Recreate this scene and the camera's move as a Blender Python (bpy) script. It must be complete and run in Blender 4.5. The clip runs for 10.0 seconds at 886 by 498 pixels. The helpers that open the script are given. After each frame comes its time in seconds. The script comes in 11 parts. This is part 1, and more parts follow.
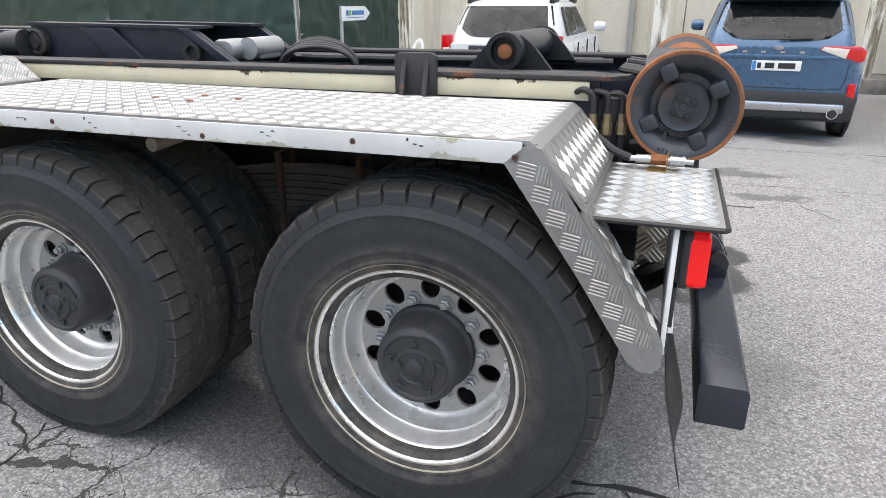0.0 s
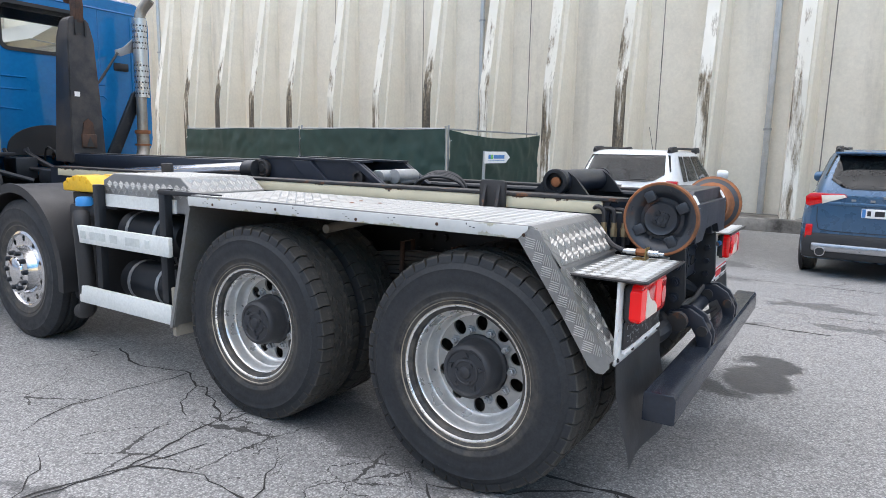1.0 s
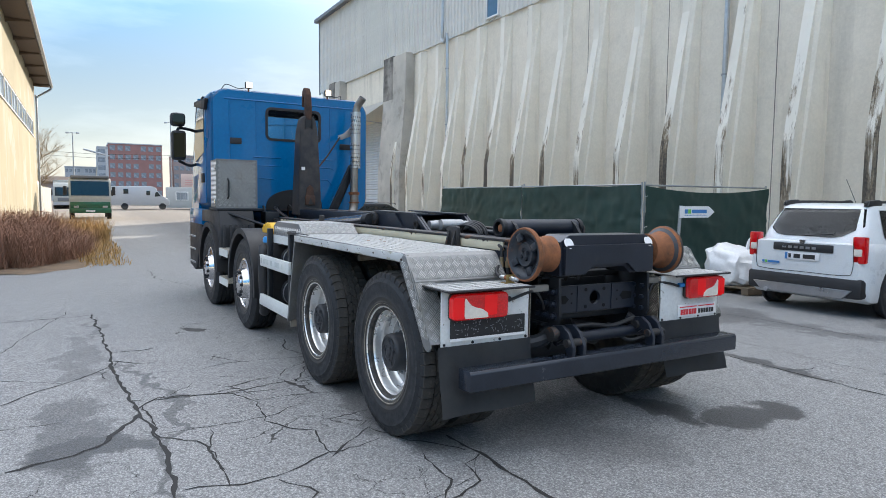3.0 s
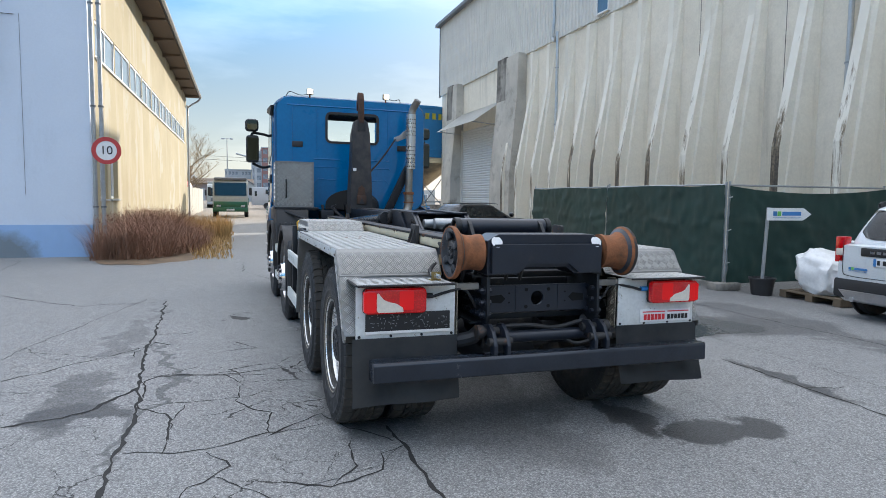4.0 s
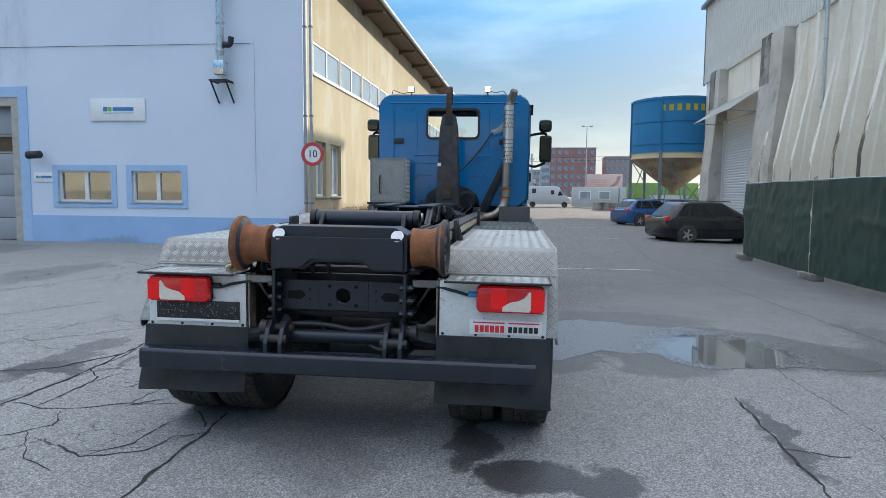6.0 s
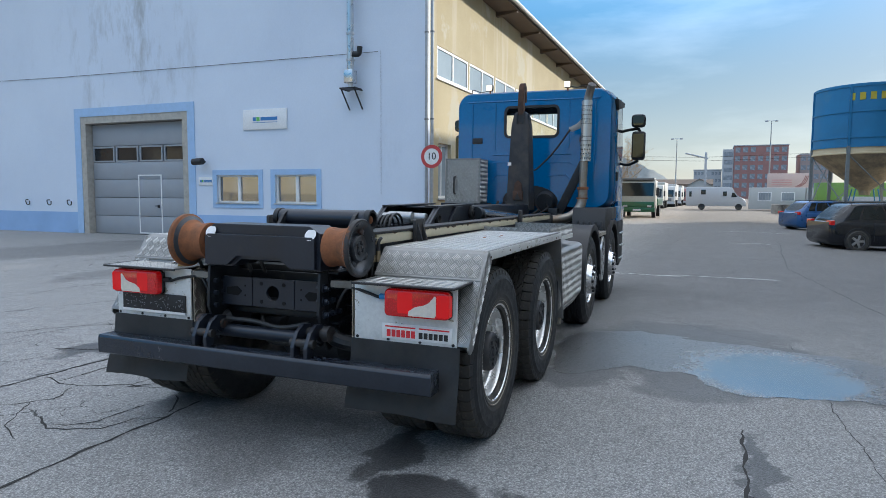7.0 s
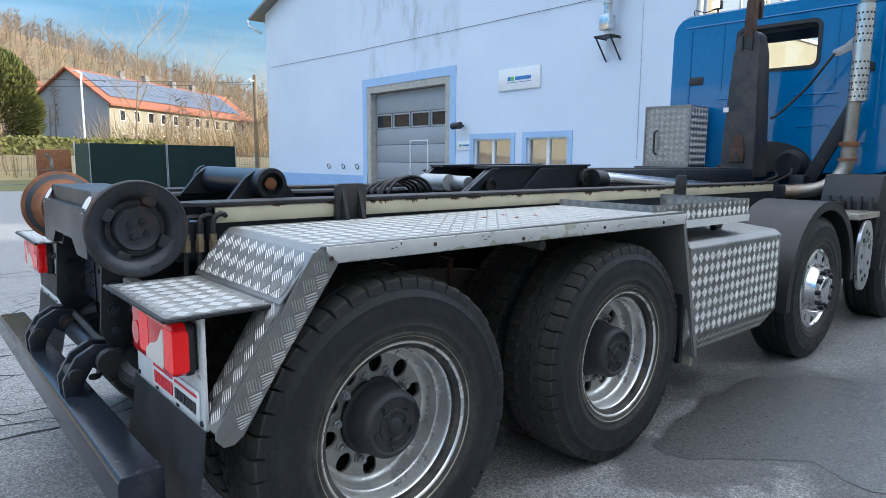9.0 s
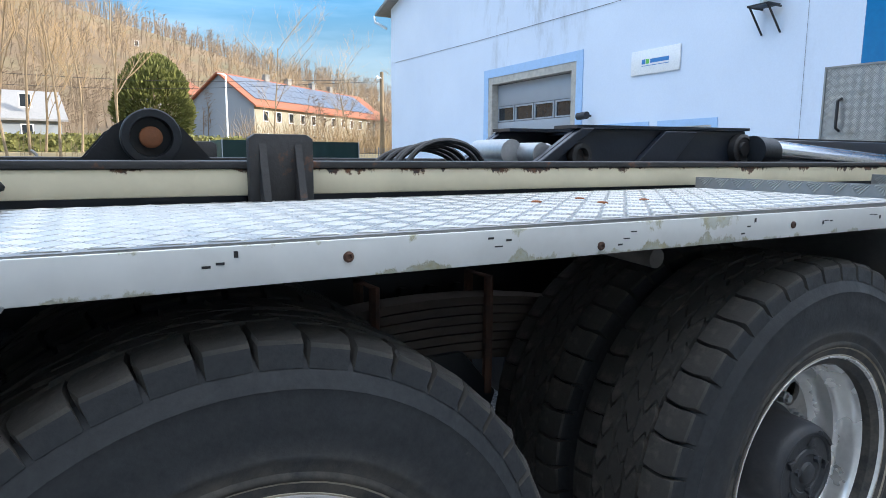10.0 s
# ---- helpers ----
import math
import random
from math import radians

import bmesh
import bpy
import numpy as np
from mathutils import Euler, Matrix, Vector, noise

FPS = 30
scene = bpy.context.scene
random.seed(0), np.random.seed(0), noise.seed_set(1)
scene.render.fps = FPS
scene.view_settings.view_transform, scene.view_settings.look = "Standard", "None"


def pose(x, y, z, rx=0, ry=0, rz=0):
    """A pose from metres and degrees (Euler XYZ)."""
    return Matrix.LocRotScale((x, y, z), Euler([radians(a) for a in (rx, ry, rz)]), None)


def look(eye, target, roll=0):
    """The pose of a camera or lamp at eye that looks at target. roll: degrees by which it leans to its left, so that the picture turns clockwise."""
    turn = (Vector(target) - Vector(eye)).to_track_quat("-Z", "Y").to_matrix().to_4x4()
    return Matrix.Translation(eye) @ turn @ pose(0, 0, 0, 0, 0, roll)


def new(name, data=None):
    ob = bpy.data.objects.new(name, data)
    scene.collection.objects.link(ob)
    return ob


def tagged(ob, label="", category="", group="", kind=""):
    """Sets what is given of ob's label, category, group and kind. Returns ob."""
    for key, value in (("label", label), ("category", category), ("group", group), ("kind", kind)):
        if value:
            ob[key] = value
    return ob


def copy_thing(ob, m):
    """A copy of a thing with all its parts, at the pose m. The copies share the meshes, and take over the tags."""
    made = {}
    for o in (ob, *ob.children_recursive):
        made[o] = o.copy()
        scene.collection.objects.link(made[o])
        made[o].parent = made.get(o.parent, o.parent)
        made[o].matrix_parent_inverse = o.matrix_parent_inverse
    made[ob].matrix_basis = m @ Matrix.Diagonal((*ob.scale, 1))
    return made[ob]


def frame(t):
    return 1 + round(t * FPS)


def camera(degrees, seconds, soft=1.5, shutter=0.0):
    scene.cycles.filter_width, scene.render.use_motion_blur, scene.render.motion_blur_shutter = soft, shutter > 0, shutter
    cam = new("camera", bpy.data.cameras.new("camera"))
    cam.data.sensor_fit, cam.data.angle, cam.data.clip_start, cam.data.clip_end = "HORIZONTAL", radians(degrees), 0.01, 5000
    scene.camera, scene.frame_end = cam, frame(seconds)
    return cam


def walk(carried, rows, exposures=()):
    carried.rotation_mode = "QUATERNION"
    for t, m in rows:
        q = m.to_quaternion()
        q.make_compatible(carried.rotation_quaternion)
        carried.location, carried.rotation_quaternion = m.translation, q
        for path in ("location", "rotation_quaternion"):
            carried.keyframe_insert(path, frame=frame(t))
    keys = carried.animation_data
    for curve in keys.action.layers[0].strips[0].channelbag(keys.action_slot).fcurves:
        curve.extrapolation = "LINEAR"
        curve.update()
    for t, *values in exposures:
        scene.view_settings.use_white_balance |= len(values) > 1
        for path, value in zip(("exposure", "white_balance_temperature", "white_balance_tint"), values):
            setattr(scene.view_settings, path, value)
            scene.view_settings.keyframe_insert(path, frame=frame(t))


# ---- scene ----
cam = camera(69.3, 10.0, soft=0.8)
PATH = [
    (0, (0.009, -2.611, 1.489), (-0.647, -0.865, 0.77), -0.2),
    (0.5, (0.314, -3.105, 1.508), (-0.543, -1.347, 1.087), 1.2),
    (1, (0.765, -3.447, 1.494), (-0.331, -1.804, 1.18), 1.1),
    (1.5, (1.346, -3.643, 1.539), (-0.022, -2.217, 1.233), 1.2),
    (2, (1.993, -3.606, 1.56), (0.473, -2.335, 1.291), 1.1),
    (2.5, (2.602, -3.319, 1.552), (0.953, -2.198, 1.394), 1.0),
    (2.7, (2.817, -3.157, 1.537), (1.13, -2.094, 1.386), 0.8),
    (3.8, (3.598, -2.044, 1.524), (1.733, -1.341, 1.363), 0.6),
    (4, (3.681, -1.804, 1.527), (1.781, -1.2, 1.369), 0.7),
    (4.5, (3.787, -1.096, 1.52), (1.83, -0.719, 1.354), 0.6),
    (5, (3.819, -0.369, 1.525), (1.836, -0.174, 1.357), 0.6),
    (5.5, (3.729, 0.366, 1.494), (1.737, 0.332, 1.323), 0.5),
    (6, (3.594, 1.109, 1.498), (1.62, 0.84, 1.328), 0.5),
    (6.2, (3.538, 1.412, 1.5), (1.583, 1.024, 1.332), 0.4),
    (7.3, (2.771, 2.708, 1.478), (0.997, 1.804, 1.291), 0.3),
    (7.5, (2.542, 2.875, 1.472), (0.821, 1.877, 1.264), 0.2),
    (8, (1.919, 3.118, 1.446), (0.324, 1.936, 1.202), 0.3),
    (8.5, (1.246, 3.097, 1.432), (-0.205, 1.747, 1.16), 0.4),
    (9, (0.552, 2.915, 1.426), (-0.715, 1.392, 1.151), 0.4),
    (9.5, (-0.035, 2.519, 1.383), (-1.128, 0.867, 1.102), 0.5),
    (10, (-0.507, 2.05, 1.275), (-1.442, 0.305, 0.994), 0.2),
]
# seconds, stops, kelvin, tint
EXPOSURES = [(0.0, 2.32, 7250, 16), (1.0, 2.06, 6750, 15), (2.5, 1.68, 6350, 12), (4.0, 1.46, 6220, 11), (5.0, 1.43, 6170, 10), (7.0, 1.27, 5980, 9), (8.5, 1.58, 5950, 9), (10.0, 1.95, 5950, 10)]
walk(cam, [(t, look(eye, target, roll)) for t, eye, target, roll in PATH], EXPOSURES)

# ---- light ----
# the sun stands low over the hall: its light falls along (2.31, -1.57, -1)
SUN_DIR = Vector((-2.31, 1.57, 1.0)).normalized()
SUN_EL = math.asin(SUN_DIR.z)
world = bpy.data.worlds.new("sky")
scene.world = world
world.use_nodes = True
wn = world.node_tree
wn.nodes.clear()
w_out = wn.nodes.new("ShaderNodeOutputWorld")
w_bg = wn.nodes.new("ShaderNodeBackground")
w_sky = wn.nodes.new("ShaderNodeTexSky")
w_sky.sky_type = "NISHITA"
w_sky.sun_disc = False
w_sky.sun_elevation = SUN_EL
w_sky.sun_rotation = math.atan2(SUN_DIR.x, SUN_DIR.y)
w_sky.air_density, w_sky.dust_density, w_sky.ozone_density = 1.0, 0.25, 1.5
w_bg.inputs["Strength"].default_value = 0.15
# thin high cloud, stretched along the horizon
w_tc = wn.nodes.new("ShaderNodeTexCoord")
w_map = wn.nodes.new("ShaderNodeMapping")
w_map.inputs["Scale"].default_value = (1.0, 1.6, 7.0)
w_map.inputs["Rotation"].default_value = (0.0, 0.12, 0.3)
w_noise = wn.nodes.new("ShaderNodeTexNoise")
w_noise.inputs["Scale"].default_value = 1.7
w_noise.inputs["Detail"].default_value = 7.0
w_noise.inputs["Roughness"].default_value = 0.55
w_ramp = wn.nodes.new("ShaderNodeValToRGB")
w_ramp.color_ramp.elements[0].position = 0.50
w_ramp.color_ramp.elements[1].position = 0.72
w_ramp.color_ramp.elements[1].color = (0.9, 0.9, 0.9, 1)
w_mix = wn.nodes.new("ShaderNodeMix")
w_mix.data_type = "RGBA"
w_gain = wn.nodes.new("ShaderNodeMix")
w_gain.data_type = "RGBA"
w_gain.inputs["A"].default_value = (0, 0, 0, 1)
w_gain.inputs["B"].default_value = (3.1, 3.1, 3.1, 1)
wn.links.new(w_tc.outputs["Generated"], w_map.inputs["Vector"])
wn.links.new(w_map.outputs["Vector"], w_noise.inputs["Vector"])
wn.links.new(w_noise.outputs["Fac"], w_ramp.inputs["Fac"])
wn.links.new(w_ramp.outputs["Color"], w_gain.inputs["Factor"])
w_mix.blend_type = "ADD"
w_mix.inputs["Factor"].default_value = 0.44
# a gamma evens the sky's brightness out
w_gam = wn.nodes.new("ShaderNodeGamma")
w_gam.inputs["Gamma"].default_value = 0.62
w_hsv = wn.nodes.new("ShaderNodeHueSaturation")
w_hsv.inputs["Saturation"].default_value = 1.35
w_hsv.inputs["Value"].default_value = 1.4
wn.links.new(w_sky.outputs["Color"], w_gam.inputs["Color"])
wn.links.new(w_gam.outputs["Color"], w_hsv.inputs["Color"])
wn.links.new(w_hsv.outputs["Color"], w_mix.inputs["A"])
wn.links.new(w_gain.outputs["Result"], w_mix.inputs["B"])
# low sky dimmed, unseen sky overhead brightened to light the shaded yard
w_sep = wn.nodes.new("ShaderNodeSeparateXYZ")
w_up = wn.nodes.new("ShaderNodeMapRange")
w_up.interpolation_type = "SMOOTHSTEP"
w_up.inputs["From Min"].default_value, w_up.inputs["From Max"].default_value = 0.12, 0.85
w_up.inputs["To Min"].default_value, w_up.inputs["To Max"].default_value = 0.44, 2.75
w_mul = wn.nodes.new("ShaderNodeMix")
w_mul.data_type = "RGBA"
w_mul.blend_type = "MULTIPLY"
w_mul.inputs["Factor"].default_value = 1.0
wn.links.new(w_tc.outputs["Generated"], w_sep.inputs[0])
wn.links.new(w_sep.outputs["Z"], w_up.inputs["Value"])
wn.links.new(w_mix.outputs["Result"], w_mul.inputs["A"])
wn.links.new(w_up.outputs["Result"], w_mul.inputs["B"])
w_pale = wn.nodes.new("ShaderNodeValToRGB")
for p_, v_ in ((0.0, 0.30), (0.07, 0.48), (0.26, 1.0), (0.6, 0.20)):
    e_ = w_pale.color_ramp.elements[0] if p_ == 0.0 else w_pale.color_ramp.elements.new(p_)
    e_.color = (v_, v_, v_, 1)
w_pale.color_ramp.elements[-1].color = (0.045, 0.045, 0.045, 1)
w_thin = wn.nodes.new("ShaderNodeHueSaturation")
wn.links.new(w_sep.outputs["Z"], w_pale.inputs["Fac"])
w_dot = wn.nodes.new("ShaderNodeVectorMath")
w_dot.operation = "DOT_PRODUCT"
w_dot.inputs[1].default_value = Vector((SUN_DIR.x, SUN_DIR.y, 0)).normalized()
wn.links.new(w_tc.outputs["Generated"], w_dot.inputs[0])
w_away = wn.nodes.new("ShaderNodeMapRange")
w_away.interpolation_type = "SMOOTHSTEP"
w_away.inputs["From Min"].default_value, w_away.inputs["From Max"].default_value = -0.75, 0.95
w_away.inputs["To Min"].default_value, w_away.inputs["To Max"].default_value = 1.75, 1.4
wn.links.new(w_dot.outputs["Value"], w_away.inputs["Value"])
w_sat = wn.nodes.new("ShaderNodeMath")
w_sat.operation = "MULTIPLY"
wn.links.new(w_pale.outputs["Color"], w_sat.inputs[0])
wn.links.new(w_away.outputs["Result"], w_sat.inputs[1])
w_dim = wn.nodes.new("ShaderNodeMapRange")
w_dim.inputs["From Min"].default_value, w_dim.inputs["From Max"].default_value = -0.8, 0.8
w_dim.inputs["To Min"].default_value, w_dim.inputs["To Max"].default_value = 0.74, 0.80
wn.links.new(w_dot.outputs["Value"], w_dim.inputs["Value"])
wn.links.new(w_sat.outputs[0], w_thin.inputs["Saturation"])
wn.links.new(w_dim.outputs["Result"], w_thin.inputs["Value"])
wn.links.new(w_mul.outputs["Result"], w_thin.inputs["Color"])
wn.links.new(w_thin.outputs["Color"], w_bg.inputs["Color"])
wn.links.new(w_bg.outputs["Background"], w_out.inputs["Surface"])

sun = new("sun", bpy.data.lights.new("sun", "SUN"))
sun.data.energy = 2.3
sun.data.angle = radians(0.5)
sun.data.color = (1.0, 0.89, 0.73)
sun.matrix_world = look(SUN_DIR * 100, (0, 0, 0))


# ---- material helpers ----
class Mat:
    """A node material round one Principled shader."""

    def __init__(self, name, color=(0.5, 0.5, 0.5), rough=0.6, metal=0.0):
        self.m = bpy.data.materials.new(name)
        self.m.use_nodes = True
        self.nt = self.m.node_tree
        self.bsdf = self.nt.nodes["Principled BSDF"]
        self.bsdf.inputs["Base Color"].default_value = (*color, 1)
        self.bsdf.inputs["Roughness"].default_value = rough
        self.bsdf.inputs["Metallic"].default_value = metal
        self.height = None
        self.tc = self.nt.nodes.new("ShaderNodeTexCoord")

    def node(self, kind, **inputs):
        n = self.nt.nodes.new(kind)
        for k, v in inputs.items():
            n.inputs[k.replace("_", " ")].default_value = v
        return n

    def link(self, a, b):
        self.nt.links.new(a, b)

    def coords(self, which="Object", scale=(1, 1, 1), rot=(0, 0, 0)):
        mp = self.node("ShaderNodeMapping", Scale=scale, Rotation=rot)
        self.link(self.tc.outputs[which], mp.inputs["Vector"])
        return mp.outputs["Vector"]

    def noise(self, scale, detail=5.0, rough=0.6, which="Object", stretch=(1, 1, 1)):
        n = self.node("ShaderNodeTexNoise", Scale=scale, Detail=detail, Roughness=rough)
        self.link(self.coords(which, stretch), n.inputs["Vector"])
        return n.outputs["Fac"]

    def ramp(self, fac, lo, hi, a=(0, 0, 0), b=(1, 1, 1)):
        r = self.node("ShaderNodeValToRGB")
        e = r.color_ramp.elements
        e[0].position, e[1].position = lo, hi
        e[0].color, e[1].color = (*a, 1), (*b, 1)
        self.link(fac, r.inputs["Fac"])
        return r.outputs["Color"]

    def mix(self, fac, a, b, mode="MIX"):
        m = self.node("ShaderNodeMix")
        m.data_type, m.blend_type = "RGBA", mode
        for sock, v in (("Factor", fac), ("A", a), ("B", b)):
            if isinstance(v, (int, float)):
                m.inputs[sock].default_value = v
            elif isinstance(v, tuple):
                m.inputs[sock].default_value = (*v, 1)
            else:
                self.link(v, m.inputs[sock])
        return m.outputs["Result"]

    def math(self, op, a, b=0.0, c=0.0):
        m = self.node("ShaderNodeMath")
        m.operation = op
        for i, v in enumerate((a, b, c)):
            if isinstance(v, (int, float)):
                m.inputs[i].default_value = v
            else:
                self.link(v, m.inputs[i])
        return m.outputs[0]

    def color(self, sock):
        self.link(sock, self.bsdf.inputs["Base Color"])

    def rough(self, sock):
        self.link(sock, self.bsdf.inputs["Roughness"])

    def bump(self, sock, strength=0.3, dist=0.01):
        b = self.node("ShaderNodeBump", Strength=strength, Distance=dist)
        self.link(sock, b.inputs["Height"])
        if self.height is not None:
            self.link(self.height, b.inputs["Normal"])
        self.height = b.outputs["Normal"]
        self.link(self.height, self.bsdf.inputs["Normal"])

    def random(self, lo=0.85, hi=1.15):
        oi = self.node("ShaderNodeObjectInfo")
        mr = self.node("ShaderNodeMapRange")
        mr.inputs["To Min"].default_value, mr.inputs["To Max"].default_value = lo, hi
        self.link(oi.outputs["Random"], mr.inputs["Value"])
        return mr.outputs["Result"]


def shade(c, f):
    return tuple(min(1.0, x * f) for x in c)


def worn(name, color, rough=0.5, metal=0.0, var=0.25, scale=6.0, fine=60.0, bump=0.15, dirt=None, dirt_lo=0.55, dirt_hi=0.75, dirt_scale=3.0, which="Object", coat=0.0):
    """Paint, metal, rubber or plaster with large and fine variation and patches of dirt or rust."""
    m = Mat(name, color, rough, metal)
    big = m.noise(scale, 4, 0.6, which)
    small = m.noise(fine, 3, 0.6, which)
    c = m.mix(m.ramp(big, 0.3, 0.7), shade(color, 1 - var), shade(color, 1 + var * 0.6))
    c = m.mix(0.18, c, m.ramp(small, 0.3, 0.7, shade(color, 0.55), shade(color, 1.3)))
    r = m.ramp(big, 0.3, 0.7, (rough * 0.85,) * 3, (min(1, rough * 1.2),) * 3)
    if dirt:
        mask = m.ramp(m.noise(dirt_scale, 8, 0.68, which), dirt_lo, dirt_hi)
        c = m.mix(mask, c, dirt)
        r = m.mix(mask, r, (0.85, 0.85, 0.85))
    m.color(c)
    m.rough(r)
    if bump:
        m.bump(small, bump, 0.004)
    if coat:
        m.bsdf.inputs["Coat Weight"].default_value = coat
        m.bsdf.inputs["Coat Roughness"].default_value = 0.12
    return m.m


def plain(name, color, rough=0.5, metal=0.0, emit=0.0, emit_color=None):
    m = Mat(name, color, rough, metal)
    if emit:
        m.bsdf.inputs["Emission Color"].default_value = (*(emit_color or color), 1)
        m.bsdf.inputs["Emission Strength"].default_value = emit
    return m.m


def checker(name, color, size=0.042, rough=0.36, metal=0.85):
    """Aluminium tread plate: groups of five raised bars, turned by a right angle from group to group."""
    m = Mat(name, color, rough, metal)
    mp = m.coords("UV", (1 / size, 1 / size, 1), (0, 0, radians(45)))
    sep = m.node("ShaderNodeSeparateXYZ")
    m.link(mp, sep.inputs[0])
    u, v = sep.outputs[0], sep.outputs[1]
    fu, fv = m.math("FLOOR", u), m.math("FLOOR", v)
    par = m.math("PINGPONG", m.math("ADD", fu, fv), 1.0)
    lu, lv = m.math("SUBTRACT", u, fu), m.math("SUBTRACT", v, fv)

    def bars(a, b):
        s = m.math("SINE", m.math("MULTIPLY", a, 2 * math.pi * 4))
        s = m.math("MAXIMUM", s, 0.0)
        across = m.math("ABSOLUTE", m.math("SUBTRACT", b, 0.5))
        win = m.math("LESS_THAN", across, 0.43)
        return m.math("MULTIPLY", s, win)

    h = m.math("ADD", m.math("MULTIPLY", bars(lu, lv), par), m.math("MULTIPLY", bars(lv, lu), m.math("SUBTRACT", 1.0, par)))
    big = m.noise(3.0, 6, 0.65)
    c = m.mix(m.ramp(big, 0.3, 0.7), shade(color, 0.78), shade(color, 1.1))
    # relief shading is also put into the colour: darker between the bars
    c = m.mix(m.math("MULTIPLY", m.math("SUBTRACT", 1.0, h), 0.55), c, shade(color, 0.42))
    dirt = m.ramp(m.noise(7.0, 8, 0.7), 0.56, 0.8)
    c = m.mix(m.math("MULTIPLY", dirt, 0.5), c, (0.17, 0.15, 0.12))
    m.color(c)
    m.rough(m.ramp(big, 0.3, 0.7, (rough * 0.8,) * 3, (rough * 1.4,) * 3))
    m.bump(h, 1.0, 0.012)
    return m.m


# ---- materials ----
M = {}


def asphalt_material():
    m = Mat("asphalt", (0.17, 0.17, 0.168), 0.85)
    geo = m.node("ShaderNodeNewGeometry")
    flat = m.node("ShaderNodeVectorMath")
    flat.operation = "MULTIPLY"
    m.link(geo.outputs["Position"], flat.inputs[0])
    flat.inputs[1].default_value = (1, 1, 0)
    pos = flat.outputs[0]

    def nz(scale, detail=4, rough=0.6):
        n = m.node("ShaderNodeTexNoise", Scale=scale, Detail=detail, Roughness=rough)
        m.link(pos, n.inputs["Vector"])
        return n

    big, mid, fine = nz(0.25, 5).outputs["Fac"], nz(1.7, 6, 0.65).outputs["Fac"], nz(46, 7, 0.82).outputs["Fac"]
    vor = m.node("ShaderNodeTexVoronoi", Scale=85.0)
    m.link(pos, vor.inputs["Vector"])
    c = m.mix(m.ramp(big, 0.3, 0.7), (0.25, 0.25, 0.25), (0.34, 0.337, 0.325))
    c = m.mix(m.ramp(mid, 0.35, 0.75), c, m.mix(0.45, c, (0.17, 0.17, 0.172)))
    c = m.mix(0.62, c, m.ramp(fine, 0.40, 0.62, (0.03, 0.03, 0.032), (0.60, 0.595, 0.58)), "MIX")
    stone = m.ramp(vor.outputs["Distance"], 0.1, 0.55, (0.60, 0.59, 0.57), (0.11, 0.11, 0.112))
    c = m.mix(0.46, c, stone)
    # darker down the road; past its end dust tan with sunlight's warmth in the colour
    sep = m.node("ShaderNodeSeparateXYZ")
    m.link(pos, sep.inputs[0])
    drift = m.math("MULTIPLY", m.math("SUBTRACT", nz(0.35, 4, 0.6).outputs["Fac"], 0.5), 5.0)
    along = m.math("ADD", sep.outputs["X"], drift)

    def zone(lo, hi):
        r = m.node("ShaderNodeMapRange")
        r.inputs["From Min"].default_value, r.inputs["From Max"].default_value = lo, hi
        m.link(along, r.inputs["Value"])
        return r.outputs["Result"]
    road = m.node("ShaderNodeMapRange")
    road.inputs["From Min"].default_value, road.inputs["From Max"].default_value = -1.0, 1.2
    m.link(m.math("ADD", sep.outputs["Y"], m.math("MULTIPLY", drift, 0.3)), road.inputs["Value"])
    far_dark = m.math("MULTIPLY", zone(-0.5, -7.5), road.outputs["Result"])
    c = m.mix(m.math("MULTIPLY", far_dark, 0.75), c, m.mix(1.0, c, (0.44, 0.44, 0.45), "MULTIPLY"))
    c = m.mix(m.math("MULTIPLY", zone(-30.0, -44.0), 0.85), c, m.mix(1.0, c, (0.92, 0.74, 0.54), "MULTIPLY"))
    # irregular wet or oily stains: centre x, y, radius x, radius y, depth
    warp = nz(2.6, 5, 0.62)
    vm = m.node("ShaderNodeVectorMath")
    vm.operation = "MULTIPLY_ADD"
    m.link(warp.outputs["Color"], vm.inputs[0])
    vm.inputs[1].default_value = (0.75, 0.75, 0)
    m.link(pos, vm.inputs[2])
    wide = nz(0.9, 4, 0.6)
    vw = m.node("ShaderNodeVectorMath")
    vw.operation = "MULTIPLY_ADD"
    m.link(wide.outputs["Color"], vw.inputs[0])
    vw.inputs[1].default_value = (1.9, 1.9, 0)
    m.link(vm.outputs[0], vw.inputs[2])
    wet = None
    for x, y, rx, ry, d in STAINS:
        mp = m.node("ShaderNodeMapping")
        mp.vector_type = "TEXTURE"
        large = rx > 1.1
        off = 1.325 if large else 0.375
        mp.inputs["Location"].default_value = (x + off, y + off, 0)
        mp.inputs["Scale"].default_value = (rx, ry, 1000)
        m.link((vw if large else vm).outputs[0], mp.inputs["Vector"])
        ln = m.node("ShaderNodeVectorMath")
        ln.operation = "LENGTH"
        m.link(mp.outputs["Vector"], ln.inputs[0])
        one = m.math("MULTIPLY", m.ramp(ln.outputs["Value"], 0.82, 1.0, (1, 1, 1), (0, 0, 0)), d)
        wet = one if wet is None else m.math("MAXIMUM", wet, one)
    grit = nz(9, 6, 0.8).outputs["Fac"]
    c = m.mix(0.5, c, m.ramp(grit, 0.36, 0.64, (0.66, 0.66, 0.66), (1.14, 1.14, 1.14)), "MULTIPLY")
    c = m.mix(wet, c, (0.020, 0.020, 0.022))
    # network of fine cracks, dense where the ground has sunk
    dead = nz(1.3, 3, 0.6).outputs["Fac"]
    jit = nz(7, 4, 0.65)
    vj = m.node("ShaderNodeVectorMath")
    vj.operation = "MULTIPLY_ADD"
